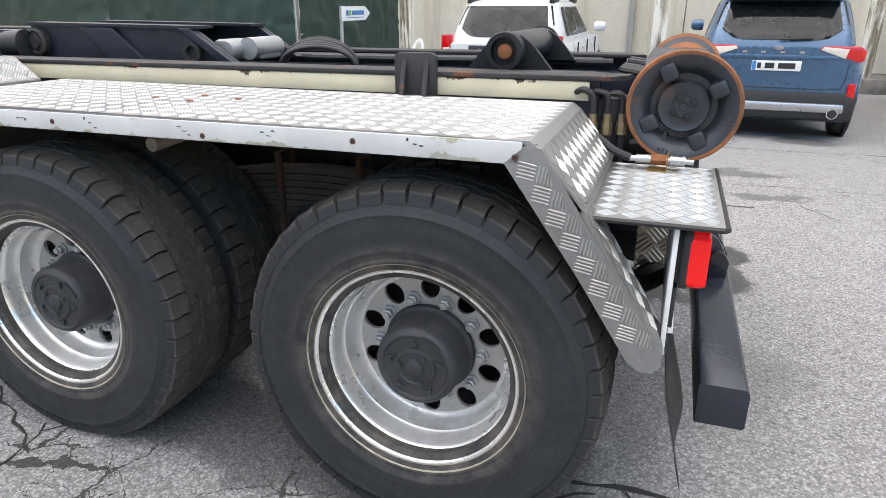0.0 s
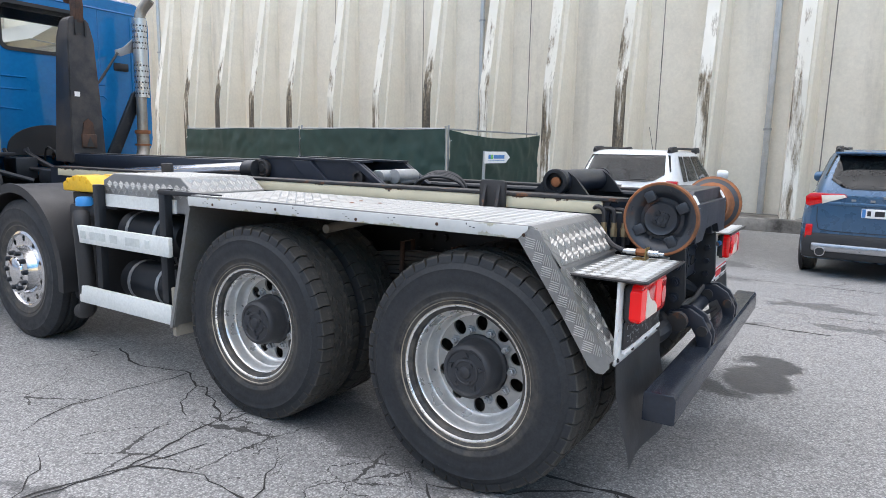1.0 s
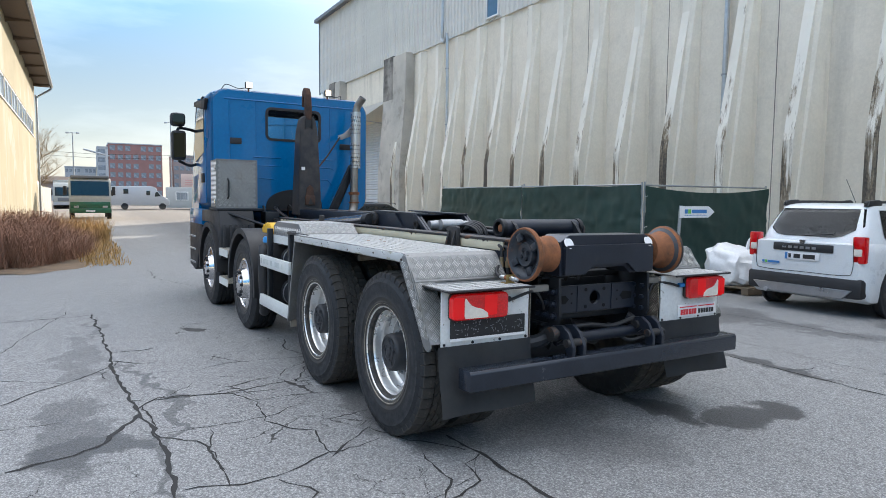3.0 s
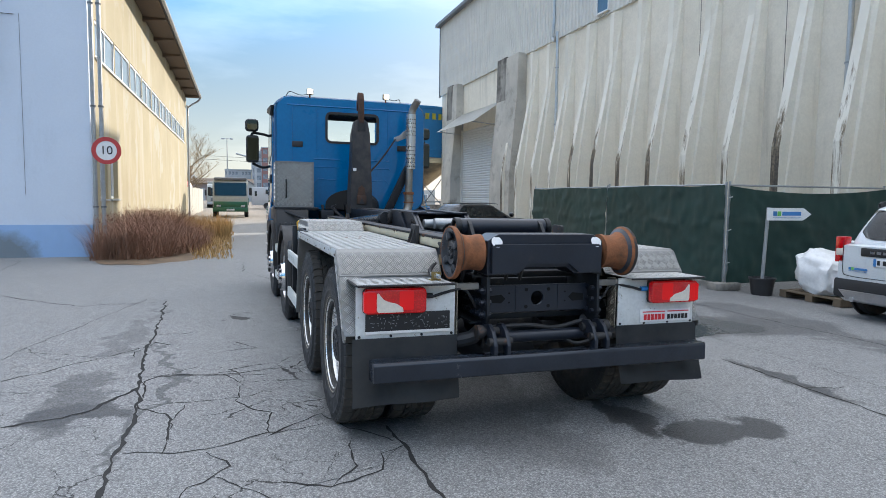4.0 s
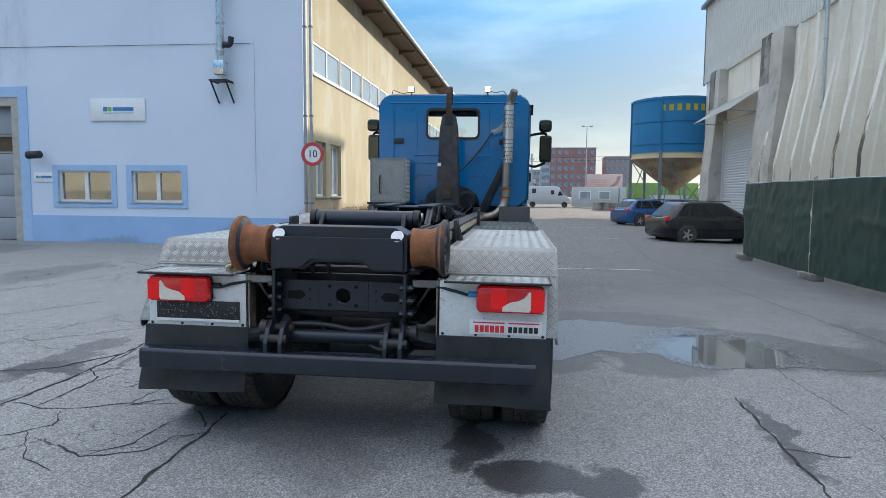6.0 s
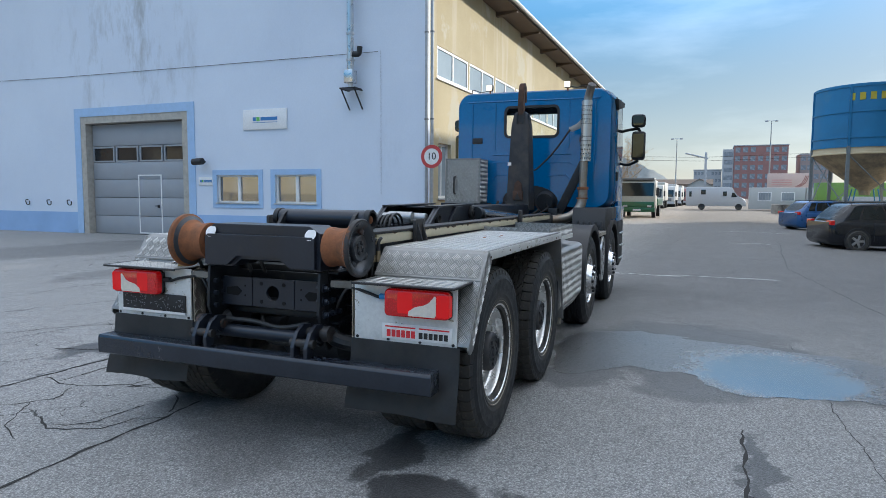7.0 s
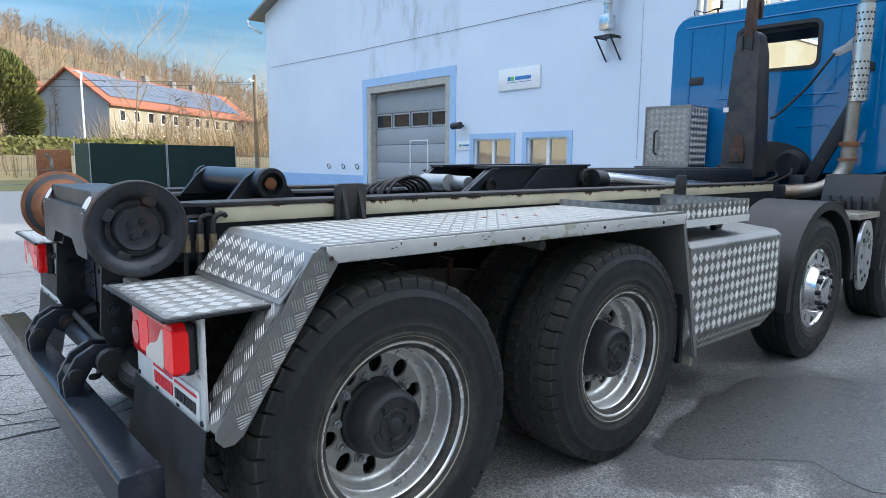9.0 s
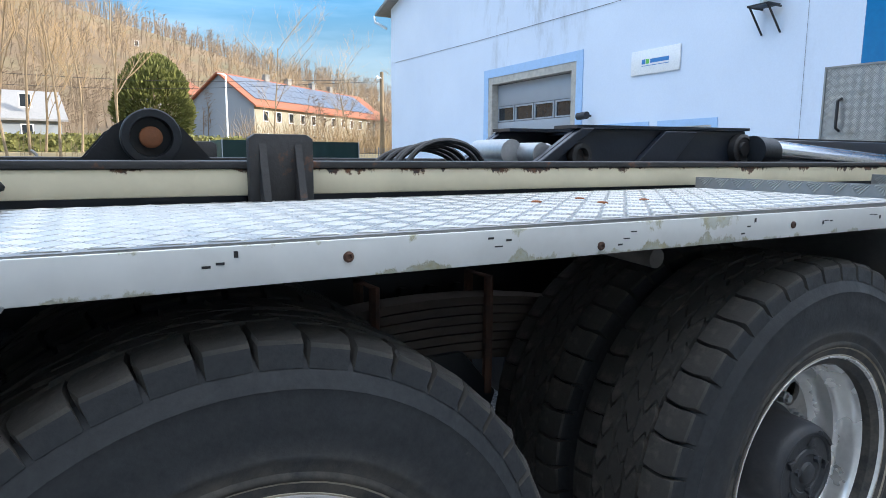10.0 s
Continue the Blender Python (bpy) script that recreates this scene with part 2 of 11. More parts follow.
    m.link(jit.outputs["Color"], vj.inputs[0])
    vj.inputs[1].default_value = (0.16, 0.16, 0)
    m.link(pos, vj.inputs[2])
    net = None
    for zones, sc, wd in ((CRACK_ZONES, 2.1, 0.018), (CRACK_DENSE, 4.6, 0.026)):
        area = None
        for x, y, rx, ry in zones:
            mp = m.node("ShaderNodeMapping")
            mp.vector_type = "TEXTURE"
            mp.inputs["Location"].default_value = (x + 0.375, y + 0.375, 0)
            mp.inputs["Scale"].default_value = (rx, ry, 1000)
            m.link(vm.outputs[0], mp.inputs["Vector"])
            ln = m.node("ShaderNodeVectorMath")
            ln.operation = "LENGTH"
            m.link(mp.outputs["Vector"], ln.inputs[0])
            one = m.math("SUBTRACT", 1.0, ln.outputs["Value"])
            area = one if area is None else m.math("MAXIMUM", area, one)
        ve = m.node("ShaderNodeTexVoronoi", Scale=sc)
        ve.feature = "DISTANCE_TO_EDGE"
        m.link(vj.outputs[0], ve.inputs["Vector"])
        live = m.math("ADD", m.math("MULTIPLY", area, 0.5), m.math("MULTIPLY", m.math("SUBTRACT", dead, 0.50), 4.0))
        width = m.math("MULTIPLY", m.math("MINIMUM", m.math("MAXIMUM", live, 0.0), 1.0), wd)
        width = m.math("MULTIPLY", width, m.math("GREATER_THAN", area, 0.0))
        line = m.math("LESS_THAN", ve.outputs["Distance"], width)
        net = line if net is None else m.math("MAXIMUM", net, line)
    c = m.mix(m.math("MULTIPLY", net, 0.88), c, (0.022, 0.021, 0.02))
    m.color(c)
    m.rough(m.mix(wet, m.ramp(mid, 0.3, 0.7, (0.72,) * 3, (0.92,) * 3), (0.42, 0.42, 0.42)))
    m.bump(vor.outputs["Distance"], 0.5, 0.006)
    m.bump(fine, 0.5, 0.004)
    return m.m


STAINS = [
    (0.28, 1.12, 0.26, 0.30, 0.85), (0.28, 1.55, 0.24, 0.26, 0.85), (-0.2, 0.78, 0.5, 0.12, 0.75),
    (-1.1, -1.0, 1.0, 0.32, 0.5), (-0.9, -0.2, 1.6, 0.7, 0.35), (-2.6, 1.45, 0.9, 0.35, 0.6), (-3.3, 2.2, 1.5, 1.2, 0.6), (-4.4, 2.3, 0.5, 1.0, 0.5), (-1.6, -3.0, 0.9, 0.24, 0.5), (-3.6, -2.95, 1.2, 0.2, 0.35), (0.45, 3.75, 0.55, 0.11, 0.5), (-2.7, 4.3, 0.7, 1.5, 0.55), (-1.2, -2.9, 0.22, 0.36, 0.8),
    (-0.6, 2.66, 0.75, 0.09, 0.75), (-1.0, 6.4, 0.5, 0.4, 0.5), (1.4, 6.0, 0.4, 0.3, 0.5), (-1.6, -2.55, 1.7, 0.08, 0.6), (-4.6, -2.72, 1.6, 0.06, 0.45), (0.7, 3.0, 0.35, 0.12, 0.5),
    (-2.5, 5.0, 2.6, 0.35, 0.4), (-6.5, -7.8, 2.6, 0.6, 0.35), (-8.8, -13.2, 4.2, 2.0, 0.4), (-4.2, 0.0, 1.2, 1.0, 0.3),
]
CRACK_ZONES = [(-1.1, -1.6, 1.5, 0.5), (0.3, -1.7, 0.7, 0.5), (-4.2, -1.6, 1.4, 0.5), (-7.5, -8.0, 4.0, 3.0), (2.2, -4.8, 2.2, 2.2), (0.3, -3.6, 1.6, 1.2), (2.0, 2.9, 1.2, 0.5), (-11.5, 3.0, 3.0, 1.4)]
CRACK_DENSE = [(-1.2, -1.42, 0.7, 0.28), (-0.1, -1.5, 0.5, 0.3), (1.6, -3.9, 0.7, 0.5)]
M["asphalt"] = asphalt_material()
M["crack"] = worn("crack", (0.028, 0.027, 0.026), 0.95, var=0.4)


def concrete_material():
    m = Mat("hall_concrete", (0.5, 0.47, 0.42), 0.85)
    big = m.noise(0.35, 5, 0.6)
    streak = m.noise(1.1, 6, 0.65, stretch=(1.0, 1.0, 0.10))
    blot = m.noise(2.2, 7, 0.7)
    fine = m.noise(14, 5, 0.65)
    c = m.mix(m.ramp(big, 0.3, 0.7), (0.75, 0.69, 0.575), (0.88, 0.82, 0.705))
    c = m.mix(m.math("MULTIPLY", m.ramp(blot, 0.46, 0.72), 0.28), c, (0.55, 0.51, 0.43))
    c = m.mix(m.ramp(streak, 0.54, 0.74), c, (0.54, 0.50, 0.42))
    c = m.mix(m.ramp(streak, 0.69, 0.82), c, (0.24, 0.205, 0.16))
    c = m.mix(0.2, c, m.ramp(fine, 0.3, 0.7, (0.4, 0.38, 0.34), (0.82, 0.77, 0.68)))
    m.color(c)
    m.bump(fine, 0.3, 0.01)
    return m.m


M["concrete"] = concrete_material()


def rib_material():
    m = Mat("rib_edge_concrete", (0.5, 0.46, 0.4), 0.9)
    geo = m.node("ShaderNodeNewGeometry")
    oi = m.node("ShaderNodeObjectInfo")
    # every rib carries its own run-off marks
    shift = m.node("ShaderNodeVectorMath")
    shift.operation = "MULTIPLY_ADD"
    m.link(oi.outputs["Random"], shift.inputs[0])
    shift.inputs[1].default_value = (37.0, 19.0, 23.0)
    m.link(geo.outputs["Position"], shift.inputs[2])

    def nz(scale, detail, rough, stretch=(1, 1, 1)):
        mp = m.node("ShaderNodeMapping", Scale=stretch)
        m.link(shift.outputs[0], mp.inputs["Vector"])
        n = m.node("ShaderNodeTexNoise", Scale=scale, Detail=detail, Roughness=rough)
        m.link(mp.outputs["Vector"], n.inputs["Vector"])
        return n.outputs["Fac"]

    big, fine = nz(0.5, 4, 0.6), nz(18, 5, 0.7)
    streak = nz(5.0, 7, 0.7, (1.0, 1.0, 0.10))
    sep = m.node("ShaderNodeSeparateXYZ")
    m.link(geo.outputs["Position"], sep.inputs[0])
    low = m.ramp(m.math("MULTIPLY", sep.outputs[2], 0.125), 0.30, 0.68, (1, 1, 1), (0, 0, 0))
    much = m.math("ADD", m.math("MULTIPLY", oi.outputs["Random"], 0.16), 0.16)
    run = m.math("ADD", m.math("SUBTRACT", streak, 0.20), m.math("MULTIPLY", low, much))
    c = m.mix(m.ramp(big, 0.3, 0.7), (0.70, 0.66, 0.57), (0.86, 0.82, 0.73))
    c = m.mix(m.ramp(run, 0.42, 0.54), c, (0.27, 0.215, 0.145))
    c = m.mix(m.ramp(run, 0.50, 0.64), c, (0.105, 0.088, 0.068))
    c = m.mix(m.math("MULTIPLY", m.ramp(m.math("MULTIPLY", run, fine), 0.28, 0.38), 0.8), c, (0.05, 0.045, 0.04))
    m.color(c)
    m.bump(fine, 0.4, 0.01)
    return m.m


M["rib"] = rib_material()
M["pier"] = worn("weathered_pier_concrete", (0.52, 0.49, 0.435), 0.9, var=0.35, scale=0.5, fine=20, bump=0.4, dirt=(0.17, 0.155, 0.13), dirt_lo=0.54, dirt_hi=0.76, dirt_scale=0.9)
M["cladding_glass"] = worn("cladding_window_glass", (0.10, 0.16, 0.24), 0.04, var=0.1, bump=0, coat=0.5)
M["dark_concrete"] = worn("weathered_concrete", (0.3, 0.28, 0.25), 0.9, var=0.5, scale=0.6, fine=20, bump=0.4, dirt=(0.05, 0.045, 0.04), dirt_lo=0.45, dirt_hi=0.65, dirt_scale=0.8)
M["cladding"] = worn("cladding_sheet", (0.67, 0.655, 0.61), 0.55, 0.05, var=0.12, scale=0.7, dirt=(0.3, 0.29, 0.27), dirt_lo=0.6, dirt_hi=0.85)
M["shutter"] = worn("shutter_metal", (0.62, 0.63, 0.64), 0.45, 0.1, var=0.1, dirt=(0.4, 0.39, 0.37), dirt_lo=0.6, dirt_hi=0.9)


def gable_material():
    m = Mat("pale_blue_plaster", (0.6, 0.68, 0.82), 0.9)
    big = m.noise(0.35, 5, 0.6)
    fine = m.noise(26, 4, 0.6)
    c = m.mix(m.ramp(big, 0.3, 0.7), (0.605, 0.67, 0.775), (0.67, 0.735, 0.835))
    c = m.mix(0.10, c, m.ramp(fine, 0.3, 0.7, (0.40, 0.45, 0.55), (0.70, 0.76, 0.86)))
    streak = m.noise(0.9, 7, 0.72, stretch=(1.0, 1.0, 0.32))
    mp = m.node("ShaderNodeMapping")
    mp.vector_type = "TEXTURE"
    mp.inputs["Location"].default_value = (WX_GABLE, -16.6, 6.6)
    mp.inputs["Scale"].default_value = (50, 4.2, 3.6)
    m.link(m.tc.outputs["Object"], mp.inputs["Vector"])
    ln = m.node("ShaderNodeVectorMath")
    ln.operation = "LENGTH"
    m.link(mp.outputs["Vector"], ln.inputs[0])
    near = m.ramp(ln.outputs["Value"], 0.25, 1.0, (1, 1, 1), (0, 0, 0))
    mask = m.math("MULTIPLY", near, m.ramp(streak, 0.52, 0.70))
    c = m.mix(m.math("MULTIPLY", mask, 0.75), c, (0.27, 0.28, 0.28))
    c = m.mix(m.math("MULTIPLY", m.ramp(streak, 0.60, 0.8), 0.25), c, (0.34, 0.37, 0.42))
    m.color(c)
    m.bump(fine, 0.12, 0.004)
    return m.m


WX_GABLE = -13.75
M["plaster_blue"] = gable_material()


def plinth_material():
    m = Mat("blue_plinth_paint", (0.30, 0.45, 0.70), 0.85)
    geo = m.node("ShaderNodeNewGeometry")
    big, fine = m.noise(0.6, 5, 0.6), m.noise(30, 4, 0.6)
    c = m.mix(m.ramp(big, 0.3, 0.7), (0.27, 0.41, 0.64), (0.33, 0.49, 0.75))
    warp = m.node("ShaderNodeTexNoise", Scale=3.0, Detail=5.0, Roughness=0.65)
    m.link(geo.outputs["Position"], warp.inputs["Vector"])
    vm = m.node("ShaderNodeVectorMath")
    vm.operation = "MULTIPLY_ADD"
    m.link(warp.outputs["Color"], vm.inputs[0])
    vm.inputs[1].default_value = (0, 0.8, 0.5)
    m.link(geo.outputs["Position"], vm.inputs[2])
    for y, z, ry, rz, d in ((-7.1, 0.05, 0.85, 0.62, 0.8), (-11.0, 0.0, 1.2, 0.2, 0.4), (-18.0, 0.0, 2.0, 0.25, 0.4)):
        mp = m.node("ShaderNodeMapping")
        mp.vector_type = "TEXTURE"
        mp.inputs["Location"].default_value = (0, y + 0.4, z + 0.25)
        mp.inputs["Scale"].default_value = (1000, ry, rz)
        m.link(vm.outputs[0], mp.inputs["Vector"])
        ln = m.node("ShaderNodeVectorMath")
        ln.operation = "LENGTH"
        m.link(mp.outputs["Vector"], ln.inputs[0])
        c = m.mix(m.math("MULTIPLY", m.ramp(ln.outputs["Value"], 0.55, 1.05, (1, 1, 1), (0, 0, 0)), d), c, (0.16, 0.17, 0.15))
    m.color(c)
    m.bump(fine, 0.15, 0.004)
    return m.m


M["plinth_blue"] = plinth_material()
M["trim_blue"] = worn("blue_trim_paint", (0.37, 0.53, 0.76), 0.8, var=0.08)


def yellow_material():
    m = Mat("yellow_plaster", (0.36, 0.29, 0.16), 0.92)
    big, fine = m.noise(0.5, 5, 0.6), m.noise(20, 4, 0.6)
    wash = m.noise(0.9, 6, 0.62, stretch=(1.0, 1.0, 0.09))
    patch = m.noise(0.4, 6, 0.65)
    c = m.mix(m.ramp(big, 0.3, 0.7), (0.40, 0.335, 0.205), (0.49, 0.42, 0.265))
    c = m.mix(m.math("MULTIPLY", m.ramp(wash, 0.54, 0.68), 0.75), c, (0.56, 0.52, 0.42))
    c = m.mix(m.ramp(patch, 0.56, 0.62), c, (0.50, 0.47, 0.37))
    c = m.mix(0.15, c, m.ramp(fine, 0.3, 0.7, (0.30, 0.25, 0.16), (0.56, 0.48, 0.33)))
    m.color(c)
    m.bump(fine, 0.2, 0.006)
    return m.m


M["plaster_yellow"] = yellow_material()
M["eave_wood"] = worn("dark_eave_boards", (0.13, 0.095, 0.07), 0.85, var=0.3)
M["roof_grey"] = worn("grey_roof_sheet", (0.25, 0.24, 0.23), 0.8, var=0.2)
M["zinc"] = worn("zinc_pipe", (0.55, 0.56, 0.57), 0.4, 0.8, var=0.15)
M["steel_shiny"] = worn("stainless_flue", (0.62, 0.63, 0.64), 0.28, 0.9, var=0.1)
M["white_frame"] = worn("white_window_frame", (0.78, 0.78, 0.77), 0.45, var=0.05)
M["door_grey"] = worn("grey_door_panel", (0.33, 0.35, 0.38), 0.5, 0.1, var=0.07, scale=2)
M["door_dark"] = worn("dark_grey_frame", (0.16, 0.17, 0.18), 0.5, var=0.1)
M["tarp"] = worn("green_tarpaulin", (0.015, 0.045, 0.037), 0.55, var=0.3, scale=1.2, fine=90, bump=0.2, dirt=(0.05, 0.075, 0.062), dirt_lo=0.55, dirt_hi=0.9, dirt_scale=2)
M["fence_steel"] = worn("galvanised_steel", (0.42, 0.43, 0.44), 0.45, 0.7, var=0.2)
M["black_plastic"] = worn("black_plastic", (0.022, 0.022, 0.024), 0.55, var=0.3)
M["white_sign"] = worn("white_sign_face", (0.80, 0.80, 0.80), 0.4, var=0.04, fine=20)
M["logo_blue"] = plain("logo_blue", (0.05, 0.20, 0.48), 0.5)
M["logo_green"] = plain("logo_green", (0.16, 0.50, 0.10), 0.5)
M["logo_red"] = plain("logo_red", (0.70, 0.03, 0.04), 0.5)
M["ink"] = plain("black_ink", (0.02, 0.02, 0.022), 0.5)
M["sign_red"] = worn("red_sign_ring", (0.48, 0.05, 0.05), 0.5, var=0.1)
M["glass_dark"] = worn("dark_window_glass", (0.02, 0.024, 0.028), 0.06, var=0.2, bump=0)
# the reflected sky is put into the base colour of these panes
M["sky_pane"] = worn("pale_reflecting_pane", (0.33, 0.40, 0.45), 0.08, var=0.15, scale=0.8, bump=0)
M["lit_pane"] = worn("reflecting_window_pane", (0.10, 0.11, 0.12), 0.04, var=0.3, bump=0)
M["lit_pane"].node_tree.nodes["Principled BSDF"].inputs["IOR"].default_value = 3.2


def glass_material():
    m = Mat("clear_glass", (0.9, 0.95, 0.95), 0.03)
    m.bsdf.inputs["Transmission Weight"].default_value = 1.0
    m.bsdf.inputs["IOR"].default_value = 1.15
    return m.m


M["glass"] = glass_material()
M["silo_blue"] = worn("silo_blue_paint", (0.02, 0.185, 0.40), 0.5, 0.1, var=0.2, scale=0.5, dirt=(0.10, 0.24, 0.36), dirt_lo=0.55, dirt_hi=0.8, dirt_scale=0.6)
M["silo_cream"] = worn("silo_cream_paint", (0.62, 0.53, 0.36), 0.6, var=0.12, scale=0.6)
M["silo_yellow"] = plain("silo_yellow_paint", (0.85, 0.70, 0.08), 0.5)
M["silo_steel"] = worn("silo_steel", (0.22, 0.25, 0.27), 0.6, 0.4, var=0.2)


# ---- mesh helpers ----
def obj_of(name, bm, material, smooth=None):
    """Links a bmesh as one object; faces get a flat projection in metres as UV."""
    bmesh.ops.recalc_face_normals(bm, faces=bm.faces)
    uv = bm.loops.layers.uv.verify()
    up = Vector((0, 0, 1))
    for f in bm.faces:
        n = f.normal
        if abs(n.z) > 0.8 or n.length < 0.5:
            t, b = Vector((1, 0, 0)), Vector((0, 1, 0))
        else:
            t = up.cross(n).normalized()
            b = n.cross(t)
        for lp in f.loops:
            lp[uv].uv = (lp.vert.co.dot(t), lp.vert.co.dot(b))
    me = bpy.data.meshes.new(name)
    bm.to_mesh(me)
    bm.free()
    if smooth is not None:
        me.polygons.foreach_set("use_smooth", [True] * len(me.polygons))
        me.set_sharp_from_angle(angle=radians(smooth))
    if isinstance(material, (list, tuple)):
        for x in material:
            me.materials.append(x)
    else:
        me.materials.append(material)
    return new(name, me)


def part(name, bm, material, parent, label="", smooth=35):
    ob = obj_of(name, bm, material, smooth)
    ob.parent = parent
    if label:
        ob["label"] = label
    return ob


def thing(name, label, category, at=(0, 0, 0), turn=0, group=""):
    ob = new(name)
    ob.empty_display_size = 0.2
    ob.matrix_world = pose(*at, 0, 0, turn)
    return tagged(ob, label, category, group)


def struct(name, bm, material, label, category, smooth=35):
    return tagged(obj_of(name, bm, material, smooth), label, category, kind="structure")


def B():
    return bmesh.new()


def box(bm, x0, x1, y0, y1, z0, z1, bevel=0.0, m=None, mi=0):
    vs = [Vector((x, y, z)) for z in (min(z0, z1), max(z0, z1)) for y in (min(y0, y1), max(y0, y1)) for x in (min(x0, x1), max(x0, x1))]
    if m is not None:
        vs = [m @ v for v in vs]
    v = [bm.verts.new(p) for p in vs]
    fs = [bm.faces.new([v[i] for i in q]) for q in ((0, 2, 3, 1), (4, 5, 7, 6), (0, 1, 5, 4), (2, 6, 7, 3), (0, 4, 6, 2), (1, 3, 7, 5))]
    for f in fs:
        f.material_index = mi
    if bevel > 0:
        es = list({e for f in fs for e in f.edges})
        bmesh.ops.bevel(bm, geom=es, offset=bevel, segments=2, affect="EDGES", profile=0.5)
    return bm


def axis_matrix(axis):
    return {"z": Matrix.Identity(4), "x": Matrix.Rotation(radians(90), 4, "Y"), "y": Matrix.Rotation(radians(-90), 4, "X"), "-y": Matrix.Rotation(radians(90), 4, "X")}[axis]


def lathe(bm, profile, axis="z", at=(0, 0, 0), seg=32, closed=False, m=None, mi=0):
    """Turns a list of (radius, height) about the axis. 'y' points heights along +y."""
    mm = (Matrix.Translation(at) @ axis_matrix(axis)) if m is None else m
    rings = []
    for r, h in profile:
        if r < 1e-5:
            rings.append([bm.verts.new(mm @ Vector((0, 0, h)))])
        else:
            rings.append([bm.verts.new(mm @ Vector((r * math.cos(2 * math.pi * i / seg), r * math.sin(2 * math.pi * i / seg), h))) for i in range(seg)])
    pairs = list(zip(rings, rings[1:]))
    if closed:
        pairs.append((rings[-1], rings[0]))
    for a, b in pairs:
        for i in range(seg):
            j = (i + 1) % seg
            if len(a) == 1 and len(b) == 1:
                continue
            if len(a) == 1:
                f = bm.faces.new((a[0], b[i], b[j]))
            elif len(b) == 1:
                f = bm.faces.new((a[i], b[0], a[j]))
            else:
                f = bm.faces.new((a[i], b[i], b[j], a[j]))
            f.material_index = mi
    return bm


def cyl(bm, p, q, r, seg=16, r2=None, mi=0):
    """A closed cylinder or cone from p to q."""
    p, q = Vector(p), Vector(q)
    d = q - p
    m = Matrix.Translation(p) @ d.to_track_quat("Z", "Y").to_matrix().to_4x4()
    return lathe(bm, [(0, 0), (r, 0), (r if r2 is None else r2, d.length), (0, d.length)], seg=seg, m=m, mi=mi)


def tube(bm, pts, r, seg=10, mi=0, radii=None):
    """A round tube along a polyline."""
    pts = [Vector(p) for p in pts]
    rings = []
    ref = None
    for i, p in enumerate(pts):
        d = (pts[min(i + 1, len(pts) - 1)] - pts[max(i - 1, 0)]).normalized()
        if ref is None:
            ref = d.orthogonal().normalized()
        ref = (ref - d * ref.dot(d)).normalized()
        s = d.cross(ref)
        rr = radii[i] if radii else r
        rings.append([bm.verts.new(p + (ref * math.cos(2 * math.pi * k / seg) + s * math.sin(2 * math.pi * k / seg)) * rr) for k in range(seg)])
    for a, b in zip(rings, rings[1:]):
        for k in range(seg):
            bm.faces.new((a[k], a[(k + 1) % seg], b[(k + 1) % seg], b[k])).material_index = mi
    bm.faces.new(rings[0][::-1]).material_index = mi
    bm.faces.new(rings[-1]).material_index = mi
    return bm


def arc_pts(pts, n=6):
    """A smooth run through the given points."""
    pts = [Vector(p) for p in pts]
    out = []
    ext = [pts[0] * 2 - pts[1]] + pts + [pts[-1] * 2 - pts[-2]]
    for i in range(1, len(ext) - 2):
        a, b, c, d = ext[i - 1:i + 3]
        for k in range(n):
            t = k / n
            out.append(0.5 * ((2 * b) + (c - a) * t + (2 * a - 5 * b + 4 * c - d) * t * t + (3 * b - a - 3 * c + d) * t ** 3))
    return out + [pts[-1]]


def prism(bm, poly, plane, h0, h1, bevel=0.0, mi=0):
    """Extrudes a polygon. plane 'xz' runs along y, 'yz' along x, 'xy' along z."""
    def at(a, b, h):
        return {"xz": (a, h, b), "yz": (h, a, b), "xy": (a, b, h)}[plane]
    lo = [bm.verts.new(at(a, b, h0)) for a, b in poly]
    hi = [bm.verts.new(at(a, b, h1)) for a, b in poly]
    n = len(poly)
    fs = [bm.faces.new(lo[::-1]), bm.faces.new(hi)]
    for i in range(n):
        fs.append(bm.faces.new((lo[i], lo[(i + 1) % n], hi[(i + 1) % n], hi[i])))
    for f in fs:
        f.material_index = mi
    if bevel:
        es = list({e for f in fs for e in f.edges})
        bmesh.ops.bevel(bm, geom=es, offset=bevel, segments=2, affect="EDGES", profile=0.5)
    return bm


def rrect(w, h, r, n=5, cx=0.0, cy=0.0):
    """A rounded rectangle's outline."""
    out = []
    for sx, sy, a0 in ((1, 1, 0), (-1, 1, 90), (-1, -1, 180), (1, -1, 270)):
        for k in range(n):
            a = radians(a0 + 90 * k / (n - 1))
            out.append((cx + sx * (w / 2 - r) + r * math.cos(a), cy + sy * (h / 2 - r) + r * math.sin(a)))
    return out


